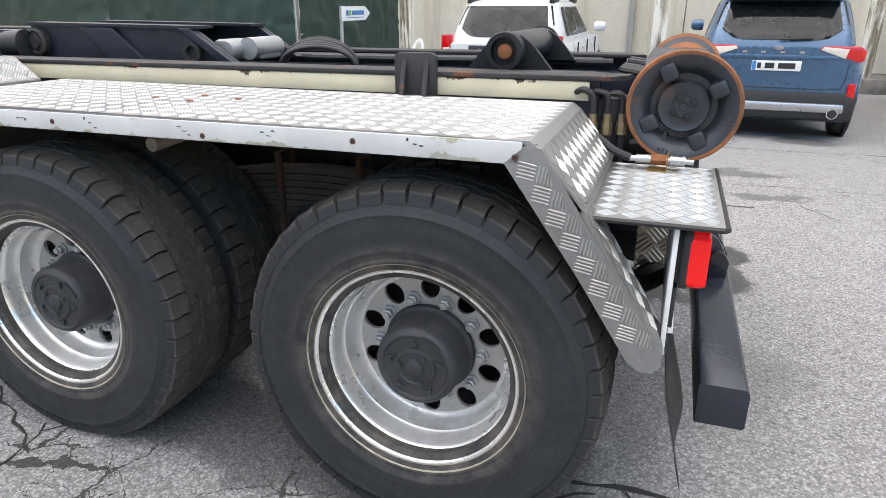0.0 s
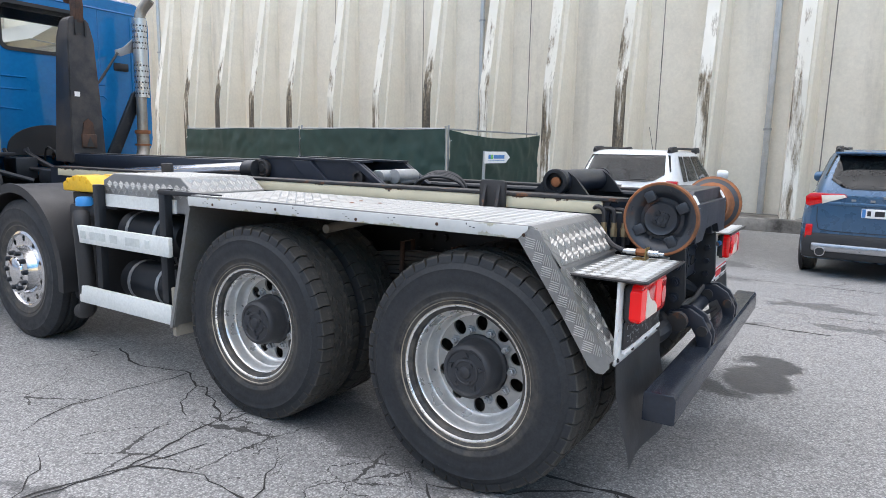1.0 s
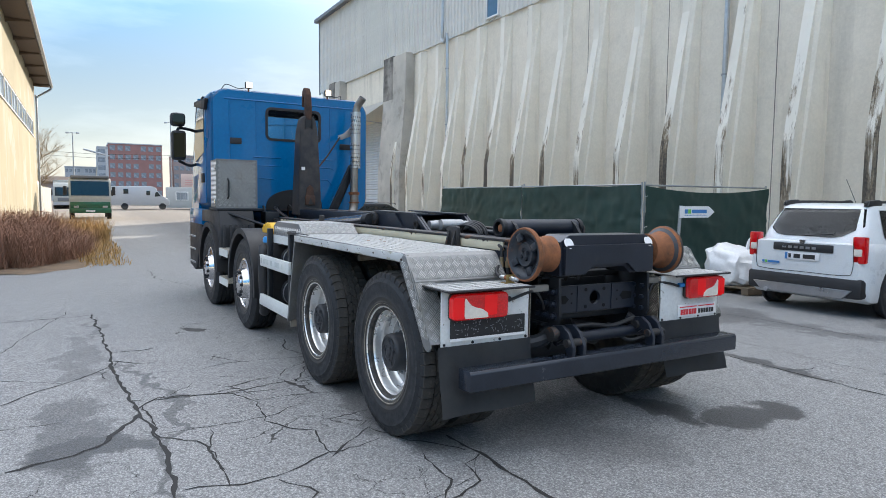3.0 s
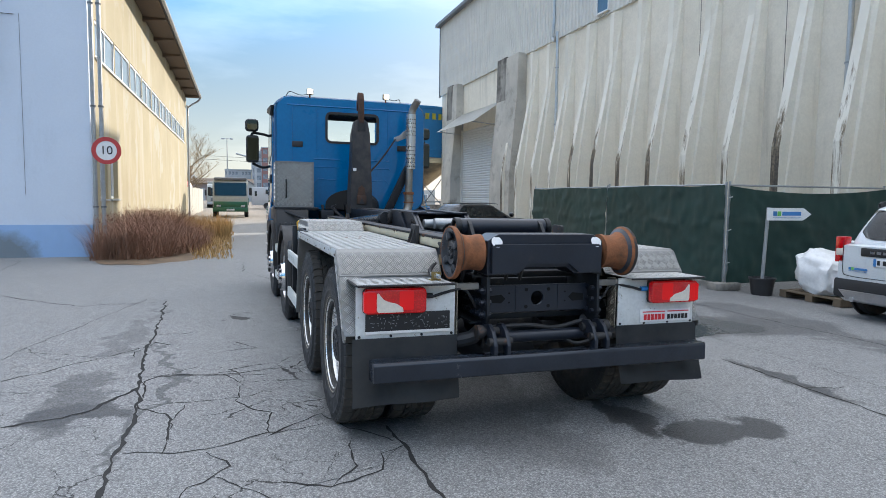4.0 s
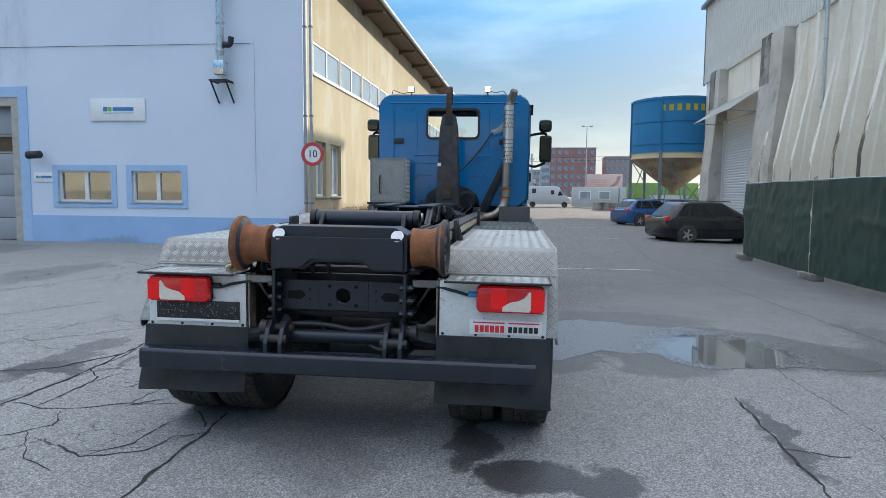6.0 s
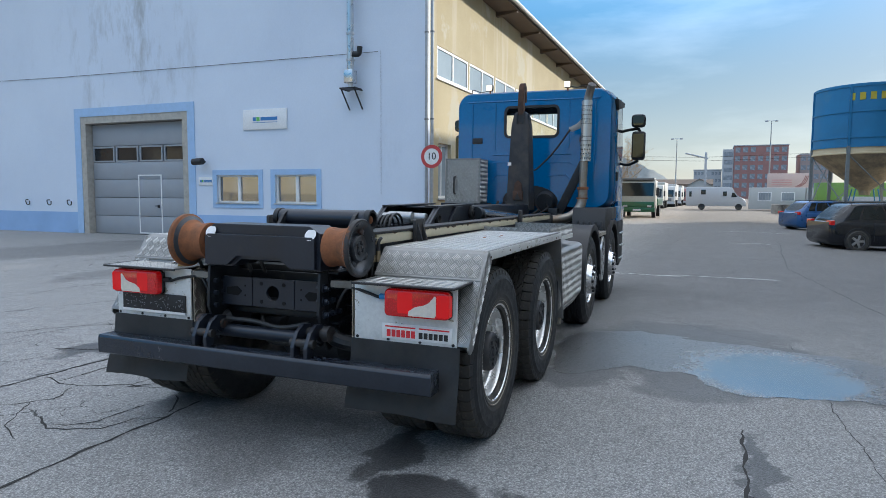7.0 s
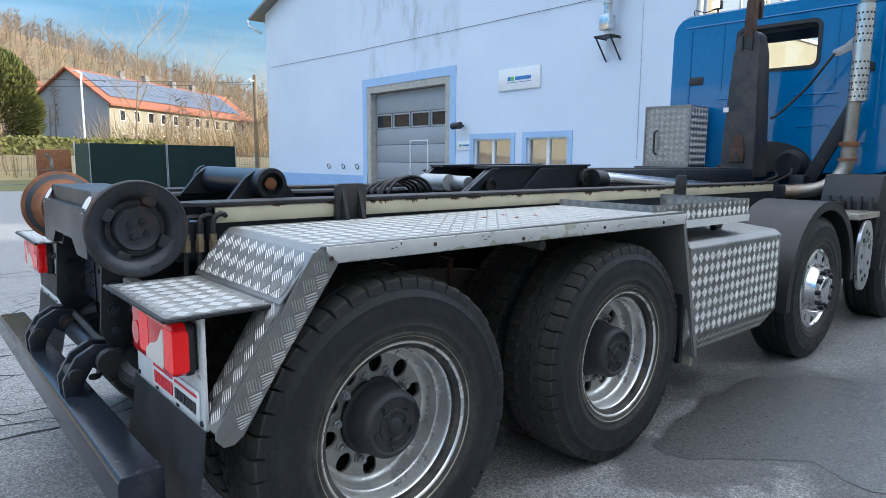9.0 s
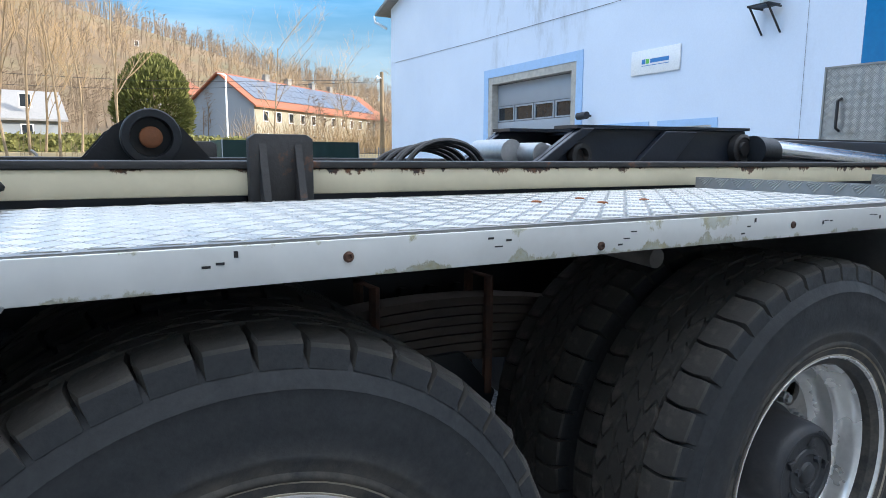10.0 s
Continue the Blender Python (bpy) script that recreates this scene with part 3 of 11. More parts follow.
def ring_panel(bm, outer, inner, plane, h0, h1, mi=0):
    """A plate with a hole: two outlines with the same number of points."""
    def at(p, h):
        a, b = p
        return {"xz": (a, h, b), "yz": (h, a, b), "xy": (a, b, h)}[plane]
    n = len(outer)
    o0, o1 = [bm.verts.new(at(p, h0)) for p in outer], [bm.verts.new(at(p, h1)) for p in outer]
    i0, i1 = [bm.verts.new(at(p, h0)) for p in inner], [bm.verts.new(at(p, h1)) for p in inner]
    for k in range(n):
        j = (k + 1) % n
        for q in ((o0[k], o0[j], i0[j], i0[k]), (o1[k], i1[k], i1[j], o1[j]), (o0[k], o1[k], o1[j], o0[j]), (i0[k], i0[j], i1[j], i1[k])):
            bm.faces.new(q).material_index = mi
    return bm


def logo_mark(parent, m, w, dark=None):
    """A plain logo: two small blocks and a bar for lettering, w metres wide, in the plane of m (x along, y up)."""
    for nm, mat, a, b, c, d in (("logo_block", "logo_blue", 0, 0.13, 0.0, 0.13), ("logo_block", "logo_green", 0.15, 0.28, 0.0, 0.13), ("logo_bar", "logo_blue", 0.32, 1.0, 0.01, 0.12), ("logo_line", "logo_blue", 0.0, 1.0, -0.06, -0.045)):
        bm = B()
        box(bm, a * w, b * w, c * w, d * w, 0, 0.004, m=m)
        part(nm, bm, M[mat], parent)


# ---- ground ----
def ground_z(y):
    """The yard is crowned a little beside the truck and falls towards the hall."""
    if y < -1.6:
        return 0.018 * max(0.0, 1 - (-1.6 - y) / 3.0)
    if y < 1.4:
        return 0.018 * (1.4 - y) / 3.0
    return -0.15 * min(1.0, max(0.0, (y - 4.0) / 4.0))


def build_ground():
    bm = B()
    xs = [-1500, -400, -120, -60, -30, -15, -6, 0, 6, 15, 40, 120, 1500]
    ys = [-1500, -400, -120, -50, -20, -8, -4.6, -1.6, 1.4, 4, 8, 12, 30, 100, 400, 1500]
    grid = [[bm.verts.new((x, y, ground_z(y))) for x in xs] for y in ys]
    for j in range(len(ys) - 1):
        for i in range(len(xs) - 1):
            bm.faces.new((grid[j][i], grid[j][i + 1], grid[j + 1][i + 1], grid[j + 1][i]))
    struct("ground", bm, M["asphalt"], "grey cracked asphalt yard with dark damp stains", "ground")


build_ground()


def crack_line(bm, rng, pts, width, jitter, branch=0.0, depth=0):
    """Lays a ragged strip along a wandering line, with side branches."""
    run = []
    for (x0, y0), (x1, y1) in zip(pts, pts[1:]):
        n = max(2, int(math.hypot(x1 - x0, y1 - y0) / 0.06))
        px, py = -(y1 - y0), (x1 - x0)
        ln = math.hypot(px, py) or 1
        off = 0.0
        for k in range(n):
            t = k / n
            off = off * 0.8 + rng.uniform(-1, 1) * jitter
            run.append((x0 + (x1 - x0) * t + px / ln * off, y0 + (y1 - y0) * t + py / ln * off))
    run.append(pts[-1])
    prev = None
    for k, (x, y) in enumerate(run):
        a, b = run[max(k - 1, 0)], run[min(k + 1, len(run) - 1)]
        dx, dy = b[0] - a[0], b[1] - a[1]
        ln = math.hypot(dx, dy) or 1
        w = width * 0.55 * rng.uniform(0.3, 1.3) * (0.5 if k in (0, len(run) - 1) else 1)
        z = ground_z(y) + 0.0025
        v = (bm.verts.new((x - dy / ln * w, y + dx / ln * w, z)), bm.verts.new((x + dy / ln * w, y - dx / ln * w, z)))
        if prev:
            bm.faces.new((prev[0], prev[1], v[1], v[0]))
        prev = v
        if depth < 2 and rng.random() < branch * 0.11:
            ang = math.atan2(dy, dx) + rng.choice((-1, 1)) * rng.uniform(0.6, 1.5)
            L = rng.uniform(0.2, 0.9)
            p1 = (x + math.cos(ang) * L, y + math.sin(ang) * L)
            p2 = (p1[0] + math.cos(ang + 0.5) * L * 0.5, p1[1] + math.sin(ang + 0.5) * L * 0.5)
            crack_line(bm, rng, [(x, y), p1, p2], width * 0.6, jitter, branch * 0.7, depth + 1)


def build_cracks():
    rng = random.Random(4)
    bm = B()
    # long open joint beside the truck
    crack_line(bm, rng, [(-6.15, -2.8), (-4.05, -2.72), (-2.7, -2.66), (-1.8, -2.57), (-0.65, -2.5), (0.2, -2.48), (1.4, -2.42)], 0.027, 0.016, 0.10)
    crack_line(bm, rng, [(-6.1, -2.82), (-6.0, -3.9), (-7.8, -5.75), (-9.2, -7.65)], 0.018, 0.02, 0.05)
    crack_line(bm, rng, [(-1.05, -3.3), (-1.25, -2.8), (-1.75, -2.58)], 0.026, 0.02, 0.1)
    # cracks that leave it towards the wheels
    crack_line(bm, rng, [(-1.83, -2.58), (-2.08, -2.43), (-1.95, -1.97), (-2.0, -1.65), (-2.1, -1.25)], 0.014, 0.02, 0.12)
    crack_line(bm, rng, [(-1.9, -2.53), (-1.19, -2.5), (-0.96, -2.28), (-0.5, -2.24)], 0.013, 0.02, 0.2)
    crack_line(bm, rng, [(-2.1, -2.65), (-1.98, -2.23), (-1.85, -1.6)], 0.011, 0.02, 0.12)
    crack_line(bm, rng, [(-1.95, -1.97), (-1.6, -1.8), (-1.2, -1.84), (-0.85, -1.62), (-0.45, -1.64)], 0.012, 0.02, 0.25)
    crack_line(bm, rng, [(-0.39, -1.65), (-0.57, -1.5), (-0.74, -1.29), (-0.36, -1.09), (-0.11, -0.91)], 0.014, 0.02, 0.2)
    crack_line(bm, rng, [(-0.39, -0.88), (0.07, -0.85), (0.66, -0.84), (1.5, -0.8)], 0.022, 0.012, 0.10)
    crack_line(bm, rng, [(-0.01, -0.86), (0.06, -1.01), (0.29, -1.06), (0.43, -1.37), (0.3, -1.6)], 0.013, 0.015, 0.2)
    crack_line(bm, rng, [(-0.54, -1.29), (-0.45, -1.64), (-0.28, -2.0), (-0.29, -2.25), (-0.35, -2.48)], 0.012, 0.018, 0.2)
    crack_line(bm, rng, [(-0.23, -2.02), (0.0, -1.88), (0.22, -2.08), (0.49, -2.12), (0.8, -1.95)], 0.012, 0.018, 0.2)
    crack_line(bm, rng, [(0.42, -1.37), (0.2, -1.19), (-0.23, -1.15)], 0.011, 0.015, 0.1)
    crack_line(bm, rng, [(-0.29, -2.25), (-0.84, -2.26), (-1.19, -2.2)], 0.010, 0.018, 0.15)
    crack_line(bm, rng, [(-3.63, -1.02), (-3.19, -1.14), (-2.85, -1.03), (-2.5, -1.15), (-2.0, -1.4)], 0.013, 0.02, 0.2)
    crack_line(bm, rng, [(-11.5, -1.72), (-9.7, -1.76), (-7.8, -1.05)], 0.014, 0.03, 0.05)
    crack_line(bm, rng, [(-6.5, -3.1), (-3.0, -3.9), (0.5, -4.3)], 0.009, 0.02, 0.08)
    crack_line(bm, rng, [(-3.2, -2.7), (-1.7, -4.2), (0.4, -5.4)], 0.012, 0.02, 0.06)
    crack_line(bm, rng, [(-1.35, 2.66), (-0.5, 2.64), (0.2, 2.63), (0.6, 2.66)], 0.020, 0.012, 0.06)
    crack_line(bm, rng, [(-9.0, 3.6), (-5.6, 1.6), (-4.4, 2.6), (-4.1, 3.2), (3.0, 3.4)], 0.006, 0.015, 0.04)
    crack_line(bm, rng, [(-13, -6.5), (-8.0, -6.0), (-4.0, -6.9), (0.5, -6.4)], 0.018, 0.03, 0.05)
    crack_line(bm, rng, [(-4.4, -4.6), (-2.4, -5.6), (1.0, -6.6), (3.5, -7.0)], 0.014, 0.03, 0.05)
    crack_line(bm, rng, [(-22, 4.6), (-12, 3.9), (-4, 4.8), (3.0, 5.3)], 0.014, 0.02, 0.02)
    crack_line(bm, rng, [(-30, -0.4), (-20, 1.4), (-12, 0.6)], 0.012, 0.03, 0.02)
    ob = obj_of("asphalt_crack", bm, M["crack"])
    tagged(ob, "dark branching cracks and open joints in the asphalt", "crack", kind="stuff")


build_cracks()


POOLS = ((-3.15, 1.35, 1.2, 0.42), (-3.45, 2.0, 0.95, 0.42), (-2.6, 2.75, 0.62, 0.40), (-3.5, 2.75, 0.62, 0.50), (-2.85, 3.3, 0.62, 0.42), (-3.4, 3.6, 0.50, 0.40), (-2.6, 4.0, 0.45, 0.42))


def build_sun_streaks():
    rng = random.Random(12)
    bm = B()
    # pale strips painted where slivers of sunlight cross the asphalt
    for x, y0, y1 in ((-9.62, 0.3, 1.6), (-9.78, 1.75, 3.5), (-19.6, 3.0, 4.1), (-27.2, 2.6, 5.2)):
        y = y0
        while y < y1:
            L = rng.uniform(0.12, 0.4)
            w = rng.uniform(0.015, 0.05)
            z = ground_z(y + L / 2) + 0.004
            o = x + rng.uniform(-0.02, 0.02)
            prism(bm, [(o - w, y), (o + w * 0.6, y + 0.03), (o + w, y + L * 0.7), (o - w * 0.3, y + L)], "xy", z - 0.003, z)
            y += L * rng.uniform(0.8, 1.15)
    struct("road_marking", bm, worn("worn_white_road_paint", (0.62, 0.62, 0.60), 0.8, var=0.3, scale=5), "pale broken strips painted for slivers of sunlight across the yard", "road marking", smooth=None)


build_sun_streaks()


def build_puddle():
    """Shallow water that fills the hollows of the asphalt, with a ragged shore."""
    def depth(x, y):
        f = sum(math.exp(-((x - cx) / rx) ** 2 - ((y - cy) / ry) ** 2) for cx, cy, rx, ry in POOLS)
        p = Vector((x, y, 0.0))
        return f - 0.62 + 0.16 * noise.noise(p * 2.6) + 0.10 * noise.noise(p * 7.0) + 0.05 * noise.noise(p * 17.0)
    step = 0.025
    nx, ny = int(3.2 / step), int(3.9 / step)
    x0, y0 = -4.9, 1.0
    field = [[depth(x0 + i * step, y0 + j * step) for i in range(nx + 1)] for j in range(ny + 1)]
    bm = B()
    verts = {}

    def at(i, j):
        if (i, j) not in verts:
            x, y = x0 + i * step, y0 + j * step
            f = field[j][i]
            if f < 0 and 0 < i < nx and 0 < j < ny:
                gx, gy = (field[j][i + 1] - field[j][i - 1]) / (2 * step), (field[j + 1][i] - field[j - 1][i]) / (2 * step)
                g2 = gx * gx + gy * gy + 1e-6
                k = min(1.0, step / (abs(f) / math.sqrt(g2) + 1e-6))
                x, y = x - gx * f / g2 * k, y - gy * f / g2 * k
            verts[i, j] = bm.verts.new((x, y, ground_z(y) + 0.003))
        return verts[i, j]
    for j in range(ny):
        for i in range(nx):
            if sum(field[j + b][i + a] > 0 for a in (0, 1) for b in (0, 1)) >= 2:
                bm.faces.new((at(i, j), at(i + 1, j), at(i + 1, j + 1), at(i, j + 1)))
    m = Mat("water_film", (0.10, 0.105, 0.11), 0.07)
    # open water over the deepest hollow, wet gritty asphalt round it
    grain, grit = m.noise(75, 4, 0.7), m.noise(24, 5, 0.7)
    wide = m.node("ShaderNodeTexNoise", Scale=3.2, Detail=6.0, Roughness=0.66)
    m.link(m.coords("Object"), wide.inputs["Vector"])
    bent = m.node("ShaderNodeVectorMath")
    bent.operation = "MULTIPLY_ADD"
    m.link(wide.outputs["Color"], bent.inputs[0])
    bent.inputs[1].default_value = (0.9, 0.9, 0)
    m.link(m.coords("Object"), bent.inputs[2])
    mp = m.node("ShaderNodeMapping")
    mp.vector_type = "TEXTURE"
    mp.inputs["Location"].default_value = (-2.85 + 0.45, 2.95 + 0.45, 0)
    mp.inputs["Scale"].default_value = (0.95, 0.78, 1000)
    m.link(bent.outputs[0], mp.inputs["Vector"])
    ln = m.node("ShaderNodeVectorMath")
    ln.operation = "LENGTH"
    m.link(mp.outputs["Vector"], ln.inputs[0])
    near = m.math("ADD", ln.outputs["Value"], m.math("MULTIPLY", m.math("SUBTRACT", grit, 0.5), 1.1))
    water = m.ramp(near, 0.72, 1.0, (1, 1, 1), (0, 0, 0))
    c = m.ramp(grain, 0.38, 0.62, (0.022, 0.023, 0.025), (0.13, 0.13, 0.128))
    m.color(m.mix(water, c, (0.07, 0.075, 0.08)))
    m.rough(m.mix(water, m.ramp(grit, 0.35, 0.65, (0.26,) * 3, (0.46,) * 3), (0.03, 0.03, 0.03)))
    dry = m.math("SUBTRACT", 1.0, water)
    m.link(m.math("ADD", m.math("MULTIPLY", water, 1.3), 1.7), m.bsdf.inputs["IOR"])
    m.bump(m.math("MULTIPLY", grain, dry), 0.55, 0.006)
    ob = obj_of("puddle", bm, m.m, smooth=60)
    tagged(ob, "shallow puddle of water reflecting the sky on the asphalt", "puddle", kind="stuff")


build_puddle()


# ---- concrete hall ----
HALL_Y = 12.9
HALL_X0, HALL_X1 = -43.5, 42.0


def build_hall():
    bm = B()
    box(bm, -31.0, 4.3, HALL_Y, HALL_Y + 0.3, -0.2, 9.2)
    box(bm, -43.2, -38.2, HALL_Y, HALL_Y + 0.3, -0.2, 9.2)
    box(bm, -38.2, -31.0, HALL_Y, HALL_Y + 0.3, 6.1, 9.2)
    box(bm, 4.3, HALL_X1, HALL_Y, HALL_Y + 0.3, -0.2, 9.2)
    box(bm, -43.2, -42.9, HALL_Y + 0.3, HALL_Y + 24, -0.2, 9.2)
    box(bm, HALL_X1 - 0.3, HALL_X1, HALL_Y + 0.3, HALL_Y + 24, -0.2, 9.2)
    wall = struct("wall_hall", bm, M["concrete"], "stained beige precast concrete hall wall with deep tapering ribs", "wall")
    # tapering ribs: shallow at the top, deep towards the foot
    bm = B()
    prof = [(HALL_Y, -0.2), (HALL_Y - 1.05, -0.2), (HALL_Y - 1.05, 3.0), (HALL_Y - 0.32, 7.0), (HALL_Y - 0.3, 9.05), (HALL_Y, 9.1)]
    w = 0.18
    n = len(prof)
    lo = [bm.verts.new((-w * (1.6 if y > HALL_Y - 0.01 else 0.75), y, z)) for y, z in prof]
    hi = [bm.verts.new((w * (1.6 if y > HALL_Y - 0.01 else 0.75), y, z)) for y, z in prof]
    bm.faces.new(lo[::-1])
    bm.faces.new(hi)
    for i in range(n):
        f = bm.faces.new((lo[i], lo[(i + 1) % n], hi[(i + 1) % n], hi[i]))
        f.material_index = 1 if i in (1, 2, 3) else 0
    first = None
    x = 8.70
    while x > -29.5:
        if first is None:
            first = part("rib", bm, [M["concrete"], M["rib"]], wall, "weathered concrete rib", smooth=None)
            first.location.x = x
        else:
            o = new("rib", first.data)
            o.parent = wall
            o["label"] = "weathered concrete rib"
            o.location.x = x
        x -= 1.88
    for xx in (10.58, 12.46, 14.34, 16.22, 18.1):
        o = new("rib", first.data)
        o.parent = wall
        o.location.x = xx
    # thin joints between panels
    bm = B()
    x = 6.9
    while x > -29:
        box(bm, x - 0.012, x + 0.012, HALL_Y - 0.004, HALL_Y + 0.02, 0, 9.1)
        x -= 3.58
    part("panel_joint", bm, M["dark_concrete"], wall)
    # gate piers
    for x0, x1, hx0, hx1 in ((-31.0, -28.2, -31.05, -29.8), (-40.3, -38.3, -40.35, -39.2)):
        bm = B()
        prism(bm, [(HALL_Y + 0.1, -0.2), (HALL_Y - 0.95, -0.2), (HALL_Y - 0.9, 3.0), (HALL_Y - 0.55, 7.0), (HALL_Y - 0.5, 9.3), (HALL_Y + 0.1, 9.3)], "yz", x0, x1, 0.02)
        part("gate_pier", bm, M["pier"], wall, "weathered grey concrete gate pier", smooth=None)
        bm = B()
        prism(bm, [(HALL_Y + 0.1, 7.0), (HALL_Y - 0.56, 7.0), (HALL_Y - 0.52, 9.36), (HALL_Y + 0.1, 9.36)], "yz", hx0, hx1, 0.01)
        part("pier_head", bm, M["dark_concrete"], wall, "blackened pier head", smooth=None)
    bm = B()
    box(bm, -29.5, 4.2, HALL_Y - 1.3, HALL_Y - 0.02, -0.2, 0.12, 0.02)
    part("plinth", bm, M["dark_concrete"], wall, "dark concrete plinth")
    # upper cladding with upright ribs
    bm = B()
    box(bm, HALL_X0, HALL_X1, HALL_Y - 0.1, HALL_Y + 0.2, 9.2, 14.4)
    box(bm, HALL_X0, HALL_X0 + 0.3, HALL_Y + 0.2, HALL_Y + 24, 9.2, 14.4)
    clad = struct("wall_cladding", bm, M["cladding"], "grey ribbed metal cladding above the concrete wall", "wall")
    bm = B()
    prism(bm, [(-0.05, HALL_Y - 0.1), (-0.025, HALL_Y - 0.15), (0.025, HALL_Y - 0.15), (0.05, HALL_Y - 0.1)], "xy", 9.2, 14.35)
    rib = part("cladding_rib", bm, M["cladding"], clad, smooth=None)
    rib.location.x = HALL_X0 + 0.2
    x = HALL_X0 + 0.5
    k = 0
    while x < -2 and k < 150:
        o = new("cladding_rib", rib.data)
        o.parent = clad
        o.location.x = x
        x += 0.3
        k += 1
    bm = B()
    box(bm, HALL_X0 - 0.25, HALL_X1, HALL_Y - 0.45, HALL_Y - 0.1, 14.3, 14.55, 0.02)
    box(bm, HALL_X0 - 0.02, HALL_X0 + 0.12, HALL_Y - 0.17, HALL_Y - 0.08, 9.1, 14.3)
    part("roof_edge", bm, M["door_dark"], clad, "dark metal roof edge")
    bm = B()
    for x in (-22.3, -22.1):
        box(bm, x - 0.02, x + 0.02, HALL_Y - 0.17, HALL_Y - 0.15, 10.8, 12.2)
    part("hatch", bm, M["door_grey"], clad)
    bm = B()
    for x0, x1, z0, z1 in ((-20.95, -20.88, 9.3, 11.0), (-20.05, -19.98, 9.3, 11.0), (-20.88, -20.05, 9.3, 9.37), (-20.88, -20.05, 10.93, 11.0)):
        box(bm, x0, x1, HALL_Y - 0.21, HALL_Y - 0.10, z0, z1, 0.006)
    cw = part("cladding_window", bm, M["white_frame"], clad, "small window in the cladding", smooth=None)
    bm = B()
    box(bm, -20.88, -20.05, HALL_Y - 0.17, HALL_Y - 0.16, 9.37, 10.93)
    part("pane", bm, M["cladding_glass"], cw, smooth=None)
    bm = B()
    box(bm, HALL_X0, HALL_X1, HALL_Y, HALL_Y + 24, 14.4, 14.6)
    struct("roof_hall", bm, M["roof_grey"], "flat grey roof of the concrete hall", "roof")
    # shutter
    bm = B()
    box(bm, -38.2, -31.0, HALL_Y + 0.05, HALL_Y + 0.2, -0.15, 6.1)
    sh = struct("door_hall", bm, M["shutter"], "closed pale metal roller shutter of the hall", "shutter door")
    bm = B()
    prism(bm, [(HALL_Y - 0.06, 0.0), (HALL_Y - 0.085, 0.04), (HALL_Y - 0.085, 0.1), (HALL_Y - 0.06, 0.148)], "yz", -38.15, -31.05)
    slat = None
    for k in range(40):
        if slat is None:
            slat = part("slat", bm, M["shutter"], sh, smooth=None)
            slat.location.z = -0.1
        else:
            o = new("slat", slat.data)
            o.parent = sh
            o.location.z = -0.1 + 0.152 * k
    for x in (-38.3, -31.0):
        bm = B()
        box(bm, x, x + 0.14, HALL_Y - 0.16, HALL_Y + 0.05, -0.15, 6.15)
        part("guide_rail", bm, M["cladding"], sh)
    # awning
    aw = thing("awning", "corrugated metal awning on brackets above the roller shutter", "awning", (-34.6, HALL_Y, 6.4))
    bm = B()
    for k in range(36):
        x = -3.9 + k * 0.2
        h = 0.03 if k % 2 else 0.0
        v = [bm.verts.new(p) for p in ((x, -1.9, -0.45 + h), (x + 0.2, -1.9, -0.42 - h), (x + 0.2, -0.1, 0.83 - h), (x, -0.1, 0.8 + h))]
        bm.faces.new(v)
    bmesh.ops.solidify(bm, geom=bm.faces[:], thickness=0.02)
    part("sheet", bm, M["cladding"], aw, smooth=None)
    for x in (-3.6, 3.0):
        bm = B()
        tube(bm, [(x, -1.8, -0.42), (x, -0.1, -0.55)], 0.03, 6)
        tube(bm, [(x, -0.1, 0.6), (x, -0.1, -0.6)], 0.03, 6)
        part("bracket", bm, M["fence_steel"], aw)
    # rain pipes
    for x in (-24.8, -8.85, -1.35):
        dp = thing("rain_pipe", "grey metal rain pipe fixed to the hall wall", "rain pipe", (x, HALL_Y - 0.5, 0), group="rain pipes of the hall")
        bm = B()
        if x < -20:
            tube(bm, arc_pts([(0, 0.35, 14.2), (0, 0.3, 9.8), (0.0, 0.25, 9.3), (0.9, -0.1, 8.9), (1.2, -0.1, 8.6), (1.2, -0.1, 0.0)], 4), 0.07, 8)
        else:
            tube(bm, [(0, 0.35, 9.3), (0, 0.35, 0)], 0.07, 8)
        part("pipe", bm, M["zinc"], dp)
        bm = B()
        for z in (2.0, 5.0, 7.6):
            lathe(bm, [(0.09, 0), (0.09, 0.05)], at=(1.2 if x < -20 else 0, -0.1 if x < -20 else 0.35, z), seg=10)
        part("clip", bm, M["fence_steel"], dp)


build_hall()


def build_white_tarp():
    t = thing("white_tarpaulin", "white hanging tarpaulin covering an opening of the hall", "tarpaulin", (6.2, HALL_Y - 1.2, -0.15))
    bm = B()
    n = 24
    lo, hi = [], []
    for k in range(n + 1):
        x = -1.9 + 3.8 * k / n
        y = 0.05 * math.sin(k * 1.3) + 0.03 * math.sin(k * 2.9)
        lo.append(bm.verts.new((x, y, 0.05)))
        hi.append(bm.verts.new((x, y * 0.4, 5.6)))
    for k in range(n):
        bm.faces.new((lo[k], lo[k + 1], hi[k + 1], hi[k]))
    bmesh.ops.solidify(bm, geom=bm.faces[:], thickness=0.01)
    part("sheet", bm, M["white_sign"], t, smooth=60)
    bm = B()
    tube(bm, [(-1.95, 0, 0), (-1.95, 0, 5.65)], 0.05, 8)
    part("edge_post", bm, M["door_dark"], t)


build_white_tarp()


# ---- blue and yellow workshop ----
WX = -13.75
WY = -5.2


